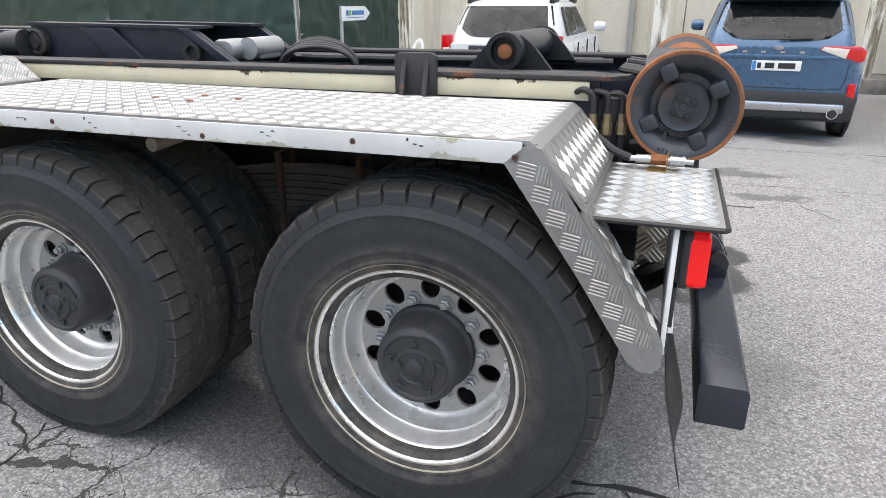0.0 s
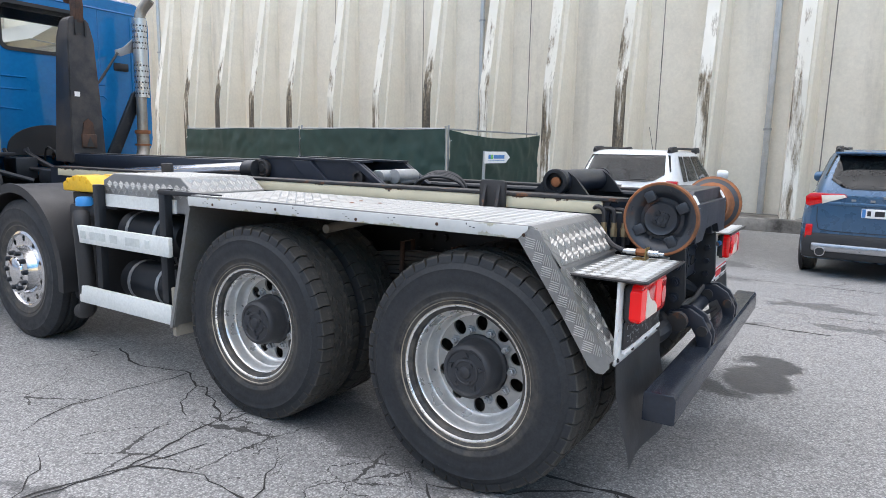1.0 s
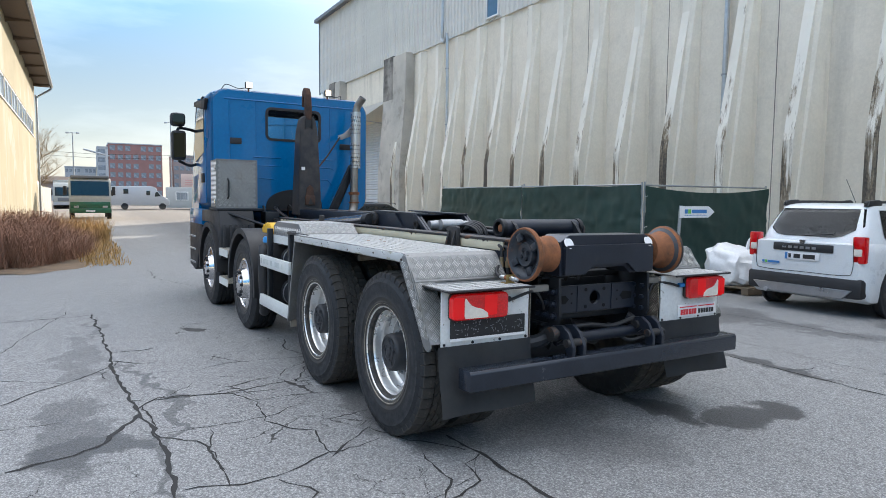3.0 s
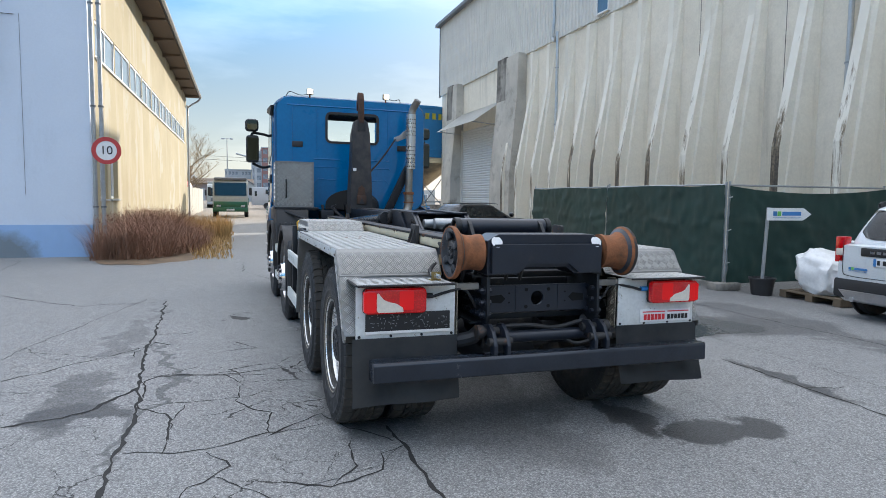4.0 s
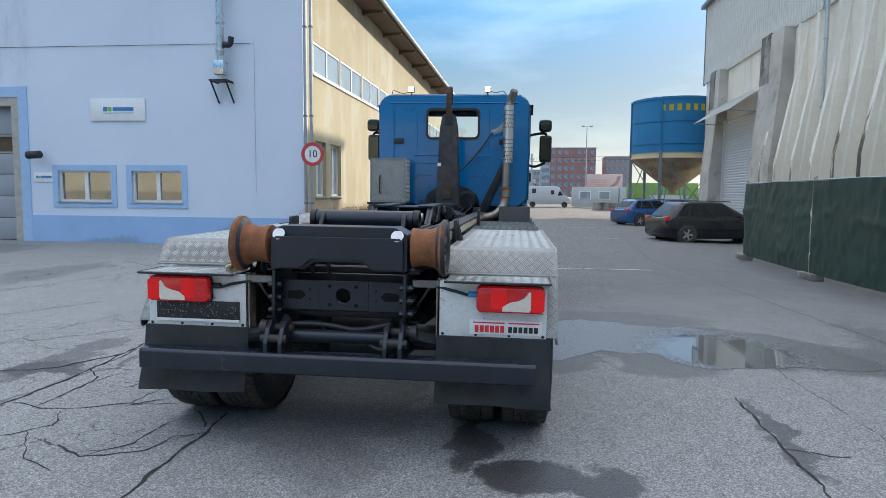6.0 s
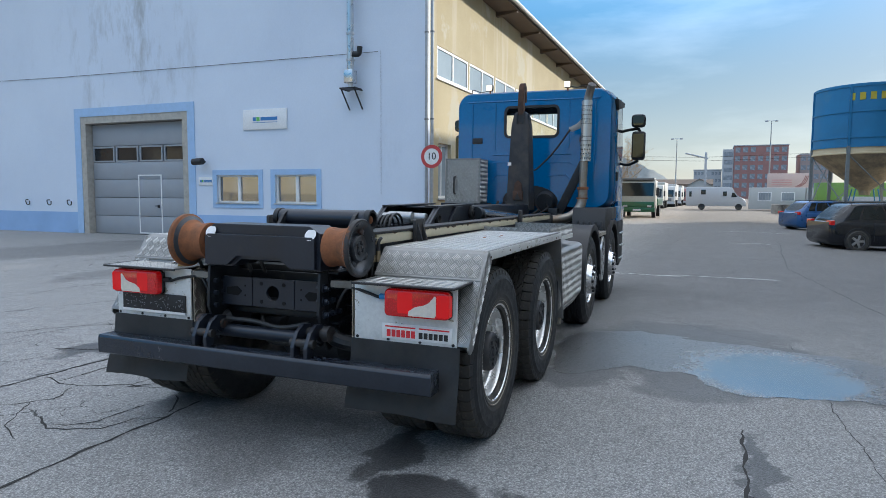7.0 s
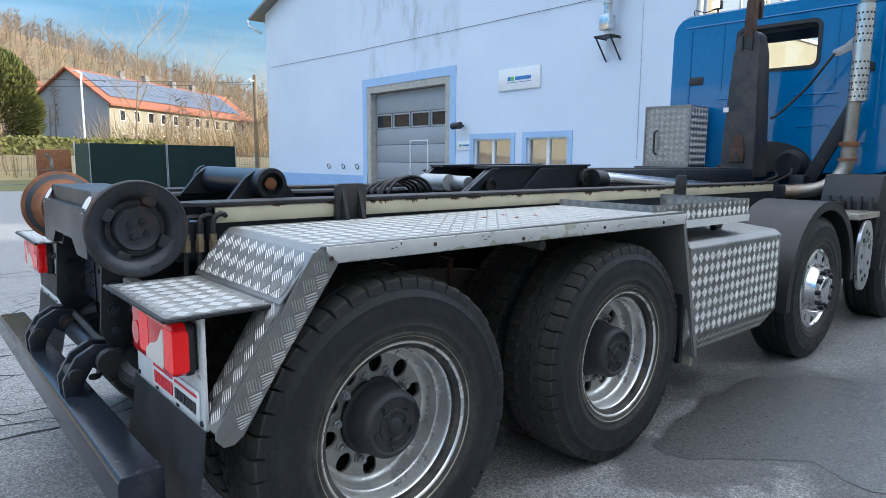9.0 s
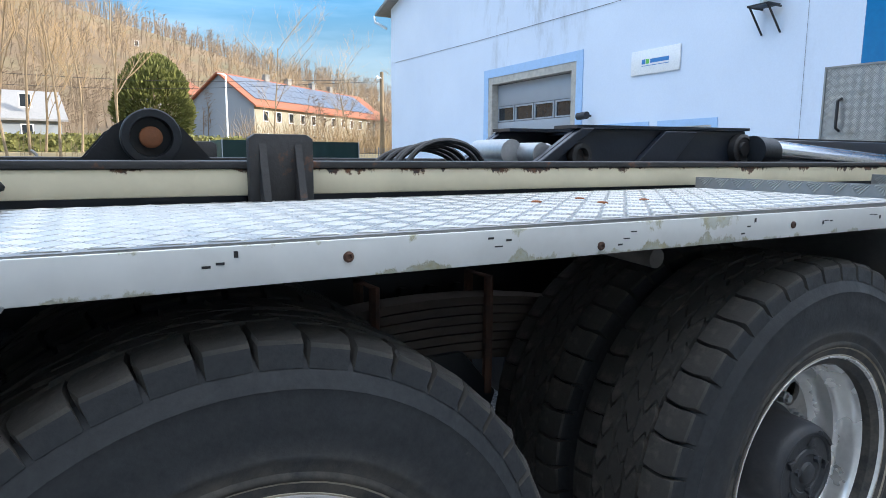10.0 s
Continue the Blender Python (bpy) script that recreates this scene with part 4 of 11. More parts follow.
def rect_holes(bm, y0, y1, z0, z1, x, t, holes, top=None):
    """A wall across y with rectangular openings, thickness t towards -x. top(y) gives the height where the top slopes."""
    ys = sorted({y0, y1, *[h[0] for h in holes], *[h[1] for h in holes]})
    zs = sorted({z0, z1, *[h[2] for h in holes], *[h[3] for h in holes]})
    for a, b in zip(ys, ys[1:]):
        for c, d in zip(zs, zs[1:]):
            if any(h[0] <= a and b <= h[1] and h[2] <= c and d <= h[3] for h in holes):
                continue
            box(bm, x - t, x, a, b, c, d)
    bmesh.ops.remove_doubles(bm, verts=bm.verts, dist=0.001)


def build_workshop():
    # gable wall
    bm = B()
    door = (-19.05, -13.95, 0, 4.25)
    wins = [(-10.4, -8.85, 1.2, 2.1), (-12.75, -11.05, 1.2, 2.1)]
    rect_holes(bm, -28.2, WY, 0.75, 8.5, WX, 0.35, [door] + [w for w in wins])
    prism(bm, [(-28.2, 8.5), (WY, 8.5), (-16.7, 11.6)], "yz", WX - 0.35, WX)
    gable = struct("wall_gable", bm, M["plaster_blue"], "pale blue rendered gable wall of the workshop", "wall", smooth=None)
    bm = B()
    box(bm, WX - 0.35, WX + 0.025, -28.2, -19.05, -0.05, 0.78)
    box(bm, WX - 0.35, WX + 0.025, -13.95, WY, -0.05, 0.78)
    struct("plinth_gable", bm, M["plinth_blue"], "blue painted plinth with damp patches", "plinth", smooth=None)
    # long wall
    bm = B()
    holes = []
    x = -14.6
    while x > -41.5:
        holes.append((x - 2.63, x, 4.95, 5.88))
        x -= 2.75
    holes += [(-15.75, -14.75, 1.4, 3.05), (-17.3, -16.2, 1.4, 3.05)]
    ys = sorted({-44.0, WX - 0.35, *[h[0] for h in holes], *[h[1] for h in holes]})
    zs = sorted({-0.05, 8.45, *[h[2] for h in holes], *[h[3] for h in holes]})
    for a, b in zip(ys, ys[1:]):
        for c, d in zip(zs, zs[1:]):
            if any(h[0] <= a and b <= h[1] and h[2] <= c and d <= h[3] for h in holes):
                continue
            box(bm, a, b, WY - 0.35, WY, c, d)
    bmesh.ops.remove_doubles(bm, verts=bm.verts, dist=0.001)
    yellow = struct("wall_yellow", bm, M["plaster_yellow"], "yellow weathered plaster wall with a band of windows", "wall", smooth=None)
    bm = B()
    box(bm, -44.0, -43.65, -28.2, WY - 0.35, -0.05, 8.45)
    box(bm, -44.0, WX - 0.35, -28.2, -27.85, -0.05, 8.45)
    struct("wall_rear", bm, M["plaster_yellow"], "plain rear walls of the workshop", "wall", smooth=None)
    for i, (a, b, c, d) in enumerate(holes):
        low = c < 2
        bm = B()
        f = 0.07
        ring_panel(bm, [(a, c), (b, c), (b, d), (a, d)], [(a + f, c + f), (b - f, c + f), (b - f, d - f), (a + f, d - f)], "xz", WY - (0.22 if low else 0.08), WY - (0.12 if low else 0.015))
        box(bm, (a + b) / 2 - 0.035, (a + b) / 2 + 0.035, WY - (0.21 if low else 0.075), WY - (0.125 if low else 0.018), c + f, d - f)
        w = struct("window_%d" % (i + 1), bm, M["white_frame"], "white framed window in the yellow wall", "window", smooth=None)
        bm = B()
        box(bm, a + f, b - f, WY - (0.185 if low else 0.06), WY - (0.165 if low else 0.045), c + f, d - f)
        part("pane", bm, M["sky_pane"], w)
        bm = B()
        box(bm, a - 0.05, b + 0.05, WY - (0.12 if low else 0.01), WY + 0.05, c - 0.06, c - 0.005, 0.008)
        part("sill", bm, M["white_frame"] if not low else M["zinc"], w)
    # eave, roof
    bm = B()
    for s, ye in ((1, WY + 0.85), (-1, -29.05)):
        prism(bm, [(ye, 8.30), (ye, 8.42), (-16.7, 11.95), (-16.7, 11.75)], "yz", -44.6, WX + 0.5)
    struct("roof_workshop", bm, M["roof_grey"], "grey pitched roof with wide eaves", "roof", smooth=None)
    r = None
    x = WX + 0.2
    while x > -44:
        bm = B()
        if r is None:
            prism(bm, [(WY - 0.1, 8.05), (WY - 0.1, 8.5), (WY + 0.8, 8.29), (WY + 0.8, 8.15)], "yz", -0.09, 0.09)
            r = obj_of("rafter", bm, M["eave_wood"])
            tagged(r, "dark wooden rafter end under the eave", "rafter", kind="structure")
            r.location.x = x
        else:
            o = new("rafter", r.data)
            tagged(o, "dark wooden rafter end under the eave", "rafter", kind="structure")
            o.location.x = x
        x -= 3.3
    bm = B()
    box(bm, -44.5, WX + 0.45, WY + 0.02, WY + 0.83, 8.22, 8.28)
    struct("eave_boards", bm, M["eave_wood"], "dark boarded soffit under the eave", "soffit", smooth=None)
    bm = B()
    tube(bm, [(-44.6, WY + 0.93, 8.3), (WX + 0.5, WY + 0.93, 8.36)], 0.07, 8)
    tube(bm, arc_pts([(-44.1, WY + 0.93, 8.25), (-44.1, WY + 0.8, 8.0), (-44.1, WY + 0.12, 7.5), (-44.1, WY + 0.1, 7.0), (-44.1, WY + 0.1, 0.0)], 4), 0.06, 8)
    tube(bm, [(WX + 0.5, -29.15, 8.3), (WX + 0.5, -29.0, 8.0), (WX + 0.2, -28.3, 7.6)], 0.06, 8)
    gut = struct("gutter", bm, M["zinc"], "zinc gutter and bent down pipe at the eave", "gutter")
    for y in (WY + 0.09, WY + 0.26):
        bm = B()
        tube(bm, [(WX + 0.08, y, 8.3), (WX + 0.08, y, 0.0)], 0.05, 8)
        dp = thing("corner_pipe", "dark metal pipe running up the workshop corner", "rain pipe", (0, 0, 0), group="corner pipes")
        part("pipe", bm, M["fence_steel"], dp)
        bm = B()
        for z in (1.2, 3.6, 6.0):
            lathe(bm, [(0.065, 0), (0.065, 0.04)], at=(WX + 0.08, y, z), seg=10)
        part("clip", bm, M["door_dark"], dp)
    # garage door with surround
    bm = B()
    for a, b, c, d in ((-19.35, -19.05, 0.0, 4.55), (-13.95, -13.65, 0.0, 4.55), (-19.05, -13.95, 4.25, 4.55)):
        box(bm, WX - 0.02, WX + 0.03, a, b, c, d)
    struct("trim_door", bm, M["trim_blue"], "blue painted surround of the garage door", "trim", smooth=None)
    bm = B()
    for a, b, c, d in ((-19.05, -18.8, 0.0, 4.25), (-14.2, -13.95, 0.0, 4.25), (-18.8, -14.2, 4.0, 4.25)):
        box(bm, WX - 0.34, WX + 0.01, a, b, c, d)
    struct("frame_door", bm, worn("grey_beige_reveal", (0.44, 0.41, 0.36), 0.8), "grey beige metal reveal of the garage door", "trim", smooth=None)
    bm = B()
    box(bm, WX - 0.33, WX - 0.3, -18.8, -14.2, 0.0, 4.0)
    gd = struct("door_garage", bm, M["door_dark"], "closed grey sectional garage door with a row of windows", "garage door")
    zs = [0.02, 0.68, 1.34, 2.0, 2.62, 3.2, 3.98]
    for k in range(6):
        bm = B()
        if k == 4:
            for y in (-18.78, -17.62, -16.46, -15.3):
                o = [(y, zs[k]), (y + 1.08, zs[k]), (y + 1.08, zs[k + 1] - 0.02), (y, zs[k + 1] - 0.02)]
                i = [(y + 0.06, zs[k] + 0.05), (y + 1.02, zs[k] + 0.05), (y + 1.02, zs[k + 1] - 0.08), (y + 0.06, zs[k + 1] - 0.08)]
                ring_panel(bm, o, i, "yz", WX - 0.3, WX - 0.25)
        else:
            box(bm, WX - 0.3, WX - 0.25, -18.78, -14.22, zs[k], zs[k + 1] - 0.02, 0.008)
        pn = part("panel", bm, M["door_grey"], gd)
        if k == 4:
            for y in (-18.78, -17.62, -16.46, -15.3):
                bm = B()
                box(bm, WX - 0.295, WX - 0.285, y + 0.06, y + 1.02, zs[k] + 0.05, zs[k + 1] - 0.08)
                part("pane", bm, M["glass_dark"], pn)
    bm = B()
    ring_panel(bm, [(-16.55, 0.05), (-15.45, 0.05), (-15.45, 2.15), (-16.55, 2.15)], [(-16.51, 0.09), (-15.49, 0.09), (-15.49, 2.11), (-16.51, 2.11)], "yz", WX - 0.25, WX - 0.235)
    wd = part("wicket_frame", bm, M["white_frame"], gd)
    bm = B()
    box(bm, WX - 0.235, WX - 0.17, -15.6, -15.56, 0.98, 1.08)
    box(bm, WX - 0.19, WX - 0.17, -15.72, -15.56, 1.03, 1.06)
    part("handle", bm, M["black_plastic"], wd)
    # small windows
    for i, (a, b, c, d) in enumerate(wins):
        bm = B()
        ring_panel(bm, [(a - 0.17, c - 0.17), (b + 0.17, c - 0.17), (b + 0.17, d + 0.17), (a - 0.17, d + 0.17)], [(a, c), (b, c), (b, d), (a, d)], "yz", WX + 0.001, WX + 0.028)
        struct("trim_window_%d" % (i + 1), bm, M["trim_blue"], "blue painted surround of a small window", "trim", smooth=None)
        f = 0.055
        mid = (a + b) / 2
        bm = B()
        for y0, y1 in ((a, mid), (mid, b)):
            ring_panel(bm, [(y0, c), (y1, c), (y1, d), (y0, d)], [(y0 + f, c + f), (y1 - f, c + f), (y1 - f, d - f), (y0 + f, d - f)], "yz", WX - 0.16, WX - 0.07)
        w = struct("window_gable_%d" % (i + 1), bm, M["white_frame"], "white two-sash window with reflecting panes", "window", smooth=None)
        for y0, y1 in ((a, mid), (mid, b)):
            bm = B()
            box(bm, WX - 0.13, WX - 0.12, y0 + f, y1 - f, c + f, d - f)
            part("pane", bm, M["lit_pane"], w)
        bm = B()
        box(bm, WX - 0.07, WX + 0.06, a - 0.03, b + 0.03, c - 0.04, c, 0.006)
        part("sill", bm, M["zinc"], w)
    # flue pipe
    fl = thing("flue_pipe", "shiny steel flue pipe with bracket on the blue wall", "flue pipe", (WX, -7.45, 0))
    bm = B()
    tube(bm, [(0.3, 0, 4.75), (0.3, 0, 11.0)], 0.10, 16)
    part("pipe", bm, M["steel_shiny"], fl)
    for z in (5.35, 6.1, 7.2, 8.4):
        bm = B()
        lathe(bm, [(0.11, 0), (0.125, 0.01), (0.125, 0.06), (0.11, 0.07)], at=(0.3, 0, z), seg=16)
        part("joint_ring", bm, M["zinc"], fl)
    bm = B()
    box(bm, 0.16, 0.44, -0.15, 0.15, 4.72, 5.1, 0.02)
    cyl(bm, (0.3, 0, 4.56), (0.3, 0, 4.73), 0.07, 14)
    part("clean_out", bm, M["steel_shiny"], fl)
    bm = B()
    for y in (-0.22, 0.22):
        tube(bm, [(0.5, y, 4.55), (0.02, y, 4.55)], 0.025, 6)
        tube(bm, [(0.46, y, 4.55), (0.02, y + 0.02, 4.0)], 0.025, 6)
    box(bm, 0.1, 0.5, -0.26, 0.26, 4.55, 4.585)
    part("bracket", bm, M["black_plastic"], fl)
    bm = B()
    tube(bm, arc_pts([(0.3, 0.1, 5.55), (0.3, 0.28, 5.55), (0.3, 0.32, 5.75)], 4), 0.08, 10)
    part("stub", bm, M["black_plastic"], fl)
    # company board, camera lamp, cable
    bd = thing("company_board", "white company board with a small blue and green logo", "sign", (WX, -10.75, 3.85))
    bm = B()
    box(bm, 0.01, 0.05, -0.85, 0.85, -0.32, 0.32, 0.008)
    part("board", bm, M["white_sign"], bd)
    logo_mark(bd, Matrix.Translation((0.052, -0.45, -0.05)) @ Matrix(((0, 0, 1, 0), (1, 0, 0, 0), (0, 1, 0, 0), (0, 0, 0, 1))), 0.95)
    bd = thing("small_sign", "small white sign with a logo beside the garage door", "sign", (WX, -13.2, 1.9))
    bm = B()
    box(bm, 0.005, 0.025, -0.32, 0.32, -0.14, 0.14, 0.004)
    part("board", bm, M["white_sign"], bd)
    logo_mark(bd, Matrix.Translation((0.026, -0.25, -0.02)) @ Matrix(((0, 0, 1, 0), (1, 0, 0, 0), (0, 1, 0, 0), (0, 0, 0, 1))), 0.5)
    cm = thing("wall_lamp", "black cylindrical wall lamp beside the garage door", "wall lamp", (WX, -13.35, 2.55))
    bm = B()
    cyl(bm, (0.32, -0.1, -0.02), (0.32, 0.3, 0.0), 0.11, 14)
    part("head", bm, M["black_plastic"], cm)
    bm = B()
    tube(bm, [(0, 0.1, 0.0), (0.3, 0.1, 0.0)], 0.035, 8)
    part("arm", bm, M["black_plastic"], cm)
    cb = thing("wall_cable", "thin dark cable running along the blue wall", "cable", (WX, 0, 0))
    bm = B()
    tube(bm, [(0.02, -27.6, 5.90), (0.02, -20.0, 5.74), (0.02, -14.0, 5.68), (0.02, -6.7, 5.63)], 0.007, 5)
    tube(bm, [(0.015, -6.6, 5.66), (0.015, -6.6, 3.0), (0.015, -6.6, 1.5)], 0.003, 5)
    part("cable", bm, M["ink"], cb)
    for y in (-19.7, -20.8, -22.0):
        hk = thing("wall_hook", "small dark metal hook fixed low on the wall", "hook", (WX, y, 1.1), group="wall hooks")
        bm = B()
        tube(bm, arc_pts([(0, -0.1, 0.12), (0.1, -0.1, 0.1), (0.1, -0.05, -0.05), (0.1, 0.1, -0.05), (0.1, 0.12, 0.08)], 4), 0.018, 6)
        part("hook", bm, M["ink"], hk)
    # speed sign
    sg = thing("speed_sign", "round white speed limit sign with red ring and number ten", "road sign", (WX + 0.45, WY + 0.42, 2.55), 0)
    bm = B()
    lathe(bm, [(0, 0), (0.31, 0), (0.31, 0.012), (0, 0.012)], "x", seg=36)
    part("plate", bm, M["white_sign"], sg)
    bm = B()
    lathe(bm, [(0.225, 0.014), (0.32, 0.014), (0.32, 0.02), (0.225, 0.02)], "x", seg=36, closed=True)
    part("ring", bm, M["sign_red"], sg)
    fc = bpy.data.curves.new("number", "FONT")
    fc.body, fc.size, fc.extrude, fc.align_x, fc.align_y = "10", 0.28, 0.002, "CENTER", "CENTER"
    tx = new("number", fc)
    me = bpy.data.meshes.new_from_object(tx.evaluated_get(bpy.context.evaluated_depsgraph_get()))
    bpy.data.objects.remove(tx)
    me.materials.clear()
    me.materials.append(M["ink"])
    tx = new("number", me)
    tx.parent = sg
    tx.matrix_basis = Matrix.Translation((0.02, 0, 0)) @ Matrix(((0, 0, 1, 0), (1, 0, 0, 0), (0, 1, 0, 0), (0, 0, 0, 1)))
    bm = B()
    tube(bm, [(-0.01, 0.0, 0.1), (-0.3, -0.2, 0.1)], 0.02, 6)
    tube(bm, [(-0.01, 0.0, -0.1), (-0.3, -0.2, -0.1)], 0.02, 6)
    part("bracket", bm, M["fence_steel"], sg)


build_workshop()


# ---- green fence, signpost, bag ----
def build_fence():
    pts = [(-17.5, 6.5), (-13.67, 6.55), (-9.64, 6.52), (-5.97, 6.72), (-5.98, 10.6)]
    pts = pts[1:]
    rng = random.Random(2)
    for i, ((x0, y0), (x1, y1)) in enumerate(zip(pts, pts[1:])):
        g = ground_z(y0)
        L = math.hypot(x1 - x0, y1 - y0)
        ang = math.degrees(math.atan2(y1 - y0, x1 - x0))
        f = thing("site_fence", "mobile site fence covered with dark green tarpaulin" + (", sagging at the top" if i == 2 else ""), "fence", (x0, y0, g), ang, "green site fences")
        bm = B()
        tube(bm, [(0.04, 0, 0.05), (0.04, 0, 1.98), (0.04, 0, 2.0)], 0.021, 8)
        part("post", bm, M["fence_steel"], f)
        bm = B()
        tube(bm, [(L - 0.04, 0, 0.05), (L - 0.04, 0, 1.98)], 0.021, 8)
        part("post", bm, M["fence_steel"], f)
        for z in (0.15, 1.93):
            bm = B()
            tube(bm, [(0.04, 0, z), (L - 0.04, 0, z)], 0.018, 8)
            part("rail", bm, M["fence_steel"], f)
        bm = B()
        nx, nz = 72, 30
        grid = []
        for b in range(nz + 1):
            row = []
            for a in range(nx + 1):
                u, v = a / nx, b / nz
                sag = 0.12 * math.sin(math.pi * u) ** 0.8 if i == 2 else 0.015 * math.sin(u * 9 + i)
                z = 0.12 + v * (1.8 - sag)
                d = 0.03 * noise.noise(Vector((u * 9, v * 2.5, i * 7.0))) + 0.02 * noise.noise(Vector((u * 24, v * 9, i * 3.0)))
                d += 0.02 * math.sin(3.0 * (u * 6 + v * 3)) * (1 if i == 2 else 0.3)
                d += 0.030 * max(0.0, noise.noise(Vector((u * 5 + v * 2.2, v * 0.8, i * 5.0 + 2)))) ** 0.7 + 0.016 * math.exp(-((v - 0.62 - 0.05 * math.sin(u * 7)) / 0.03) ** 2)
                row.append(bm.verts.new((0.02 + u * (L - 0.04), -0.03 - abs(d) * 1.2, z)))
            grid.append(row)
        for b in range(nz):
            for a in range(nx):
                bm.faces.new((grid[b][a], grid[b][a + 1], grid[b + 1][a + 1], grid[b + 1][a]))
        part("tarpaulin", bm, M["tarp"], f, "dark green tarpaulin", smooth=70)
        bm = B()
        for z in (0.5, 1.1, 1.7):
            tube(bm, [(0.0, -0.04, z), (0.06, -0.06, z + 0.02), (0.06, 0.03, z)], 0.006, 5)
        part("tie", bm, M["white_sign"], f)
        ft = thing("fence_foot", "grey concrete foot block of the site fence", "fence foot", (x0, y0, g), ang, "fence feet")
        bm = B()
        box(bm, -0.28, 0.28, -0.13, 0.13, 0.0, 0.14, 0.02)
        part("block", bm, M["dark_concrete"], ft)


build_fence()


def build_signpost():
    g = ground_z(7.0)
    s = thing("signpost", "white arrow signpost with logo standing in a black bucket", "signpost", (-5.35, 7.0, g), 0)
    bm = B()
    lathe(bm, [(0, 0), (0.17, 0), (0.21, 0.28), (0.225, 0.28), (0.225, 0.31), (0.19, 0.31), (0.18, 0.27), (0, 0.27)], seg=24)
    part("bucket", bm, M["black_plastic"], s)
    bm = B()
    lathe(bm, [(0.185, 0.262), (0, 0.275)], seg=20)
    part("concrete_fill", bm, M["concrete"], s)
    bm = B()
    tube(bm, [(0, 0, 0.27), (0, 0.06, 1.55)], 0.03, 10)
    part("pole", bm, M["fence_steel"], s)
    bm = B()
    prism(bm, [(0.0, 1.32), (0.8, 1.32), (0.98, 1.43), (0.8, 1.54), (0.0, 1.54)], "yz", 0.035, 0.05)
    part("arrow", bm, M["white_sign"], s)
    logo_mark(s, Matrix.Translation((0.052, 0.12, 1.40)) @ Matrix(((0, 0, 1, 0), (1, 0, 0, 0), (0, 1, 0, 0), (0, 0, 0, 1))), 0.62)
    # white bulk bag on a pallet
    b = thing("bulk_bag", "crumpled white bulk bag lying on a pallet", "bulk bag", (-4.55, 7.6, g + 0.13))
    bm = B()
    bmesh.ops.create_icosphere(bm, subdivisions=4, radius=1.0)
    for v in bm.verts:
        p = v.co.copy()
        q = Vector((abs(p.x) ** 0.6 * (1 if p.x > 0 else -1), abs(p.y) ** 0.6 * (1 if p.y > 0 else -1), abs(p.z) ** 0.7 * (1 if p.z > 0 else -1)))
        q *= 1 + 0.16 * noise.noise(p * 2.3) + 0.08 * noise.noise(p * 6)
        v.co = Vector((q.x * 0.42, q.y * 0.42, max(-0.0, 0.32 + q.z * 0.36 - 0.1 * q.x)))
    part("bag", bm, M["white_sign"], b, smooth=50)
    bm = B()
    tube(bm, arc_pts([(0.1, 0.2, 0.55), (0.15, 0.22, 0.8), (0.28, 0.2, 0.85), (0.33, 0.15, 0.5)], 5), 0.03, 6)
    part("loop", bm, M["white_sign"], b)
    p = thing("pallet", "weathered wooden pallet under the white bag", "pallet", (-4.55, 7.6, g))
    wood = worn("pallet_wood", (0.16, 0.12, 0.08), 0.85, var=0.3)
    for k in range(5):
        bm = B()
        box(bm, -0.6, 0.6, -0.4 + k * 0.175, -0.4 + k * 0.175 + 0.12, 0.1, 0.125)
        part("plank", bm, wood, p)
    for k in range(3):
        bm = B()
        box(bm, -0.6 + k * 0.53, -0.6 + k * 0.53 + 0.14, -0.4, 0.42, 0.0, 0.1)
        part("block", bm, wood, p)


build_signpost()


# ---- truck materials ----
M["tread"] = worn("tread_plate_aluminium", (0.29, 0.29, 0.285), 0.48, 0.72, var=0.2, scale=3, fine=60, bump=0.1, dirt=(0.30, 0.28, 0.22), dirt_lo=0.55, dirt_hi=0.85, dirt_scale=5)
# beige tint puts warm light reflected off the walls into the colour
M["tread_small"] = checker("fine_tread_plate", (0.68, 0.62, 0.52), 0.055, 0.36)
M["cab_blue"] = worn("cab_blue_paint", (0.001, 0.150, 0.38), 0.30, 0.0, var=0.08, scale=1.5, fine=25, bump=0.0, dirt=(0.02, 0.14, 0.30), dirt_lo=0.6, dirt_hi=0.95, dirt_scale=1.5, coat=0.8)
cab_bsdf = M["cab_blue"].node_tree.nodes["Principled BSDF"]
cab_bsdf.inputs["Specular IOR Level"].default_value = 0.15
cab_bsdf.inputs["Coat Roughness"].default_value = 0.05
# near-black colour that stands for the shade inside holes
M["deep_hole"] = plain("unlit_hollow", (0.002, 0.002, 0.0025), 0.9)
M["chassis"] = worn("black_chassis_paint", (0.010, 0.0125, 0.017), 0.5, 0.1, var=0.35, scale=5, fine=80, bump=0.2, dirt=(0.085, 0.075, 0.065), dirt_lo=0.58, dirt_hi=0.85, dirt_scale=6)
M["beam_grey"] = worn("dark_blue_grey_paint", (0.017, 0.022, 0.034), 0.33, 0.1, var=0.2, scale=4, fine=70, bump=0.15, dirt=(0.07, 0.06, 0.055), dirt_lo=0.6, dirt_hi=0.85, dirt_scale=5)
M["underrun"] = worn("underrun_paint", (0.022, 0.028, 0.040), 0.20, 0.15, var=0.2, scale=4, fine=60, bump=0.12, dirt=(0.1, 0.09, 0.08), dirt_lo=0.62, dirt_hi=0.9, dirt_scale=4)
M["rust_brown"] = worn("dark_brown_rust", (0.085, 0.045, 0.03), 0.8, 0.1, var=0.5, scale=9, fine=70, bump=0.4, dirt=(0.03, 0.024, 0.022), dirt_lo=0.5, dirt_hi=0.7, dirt_scale=8)
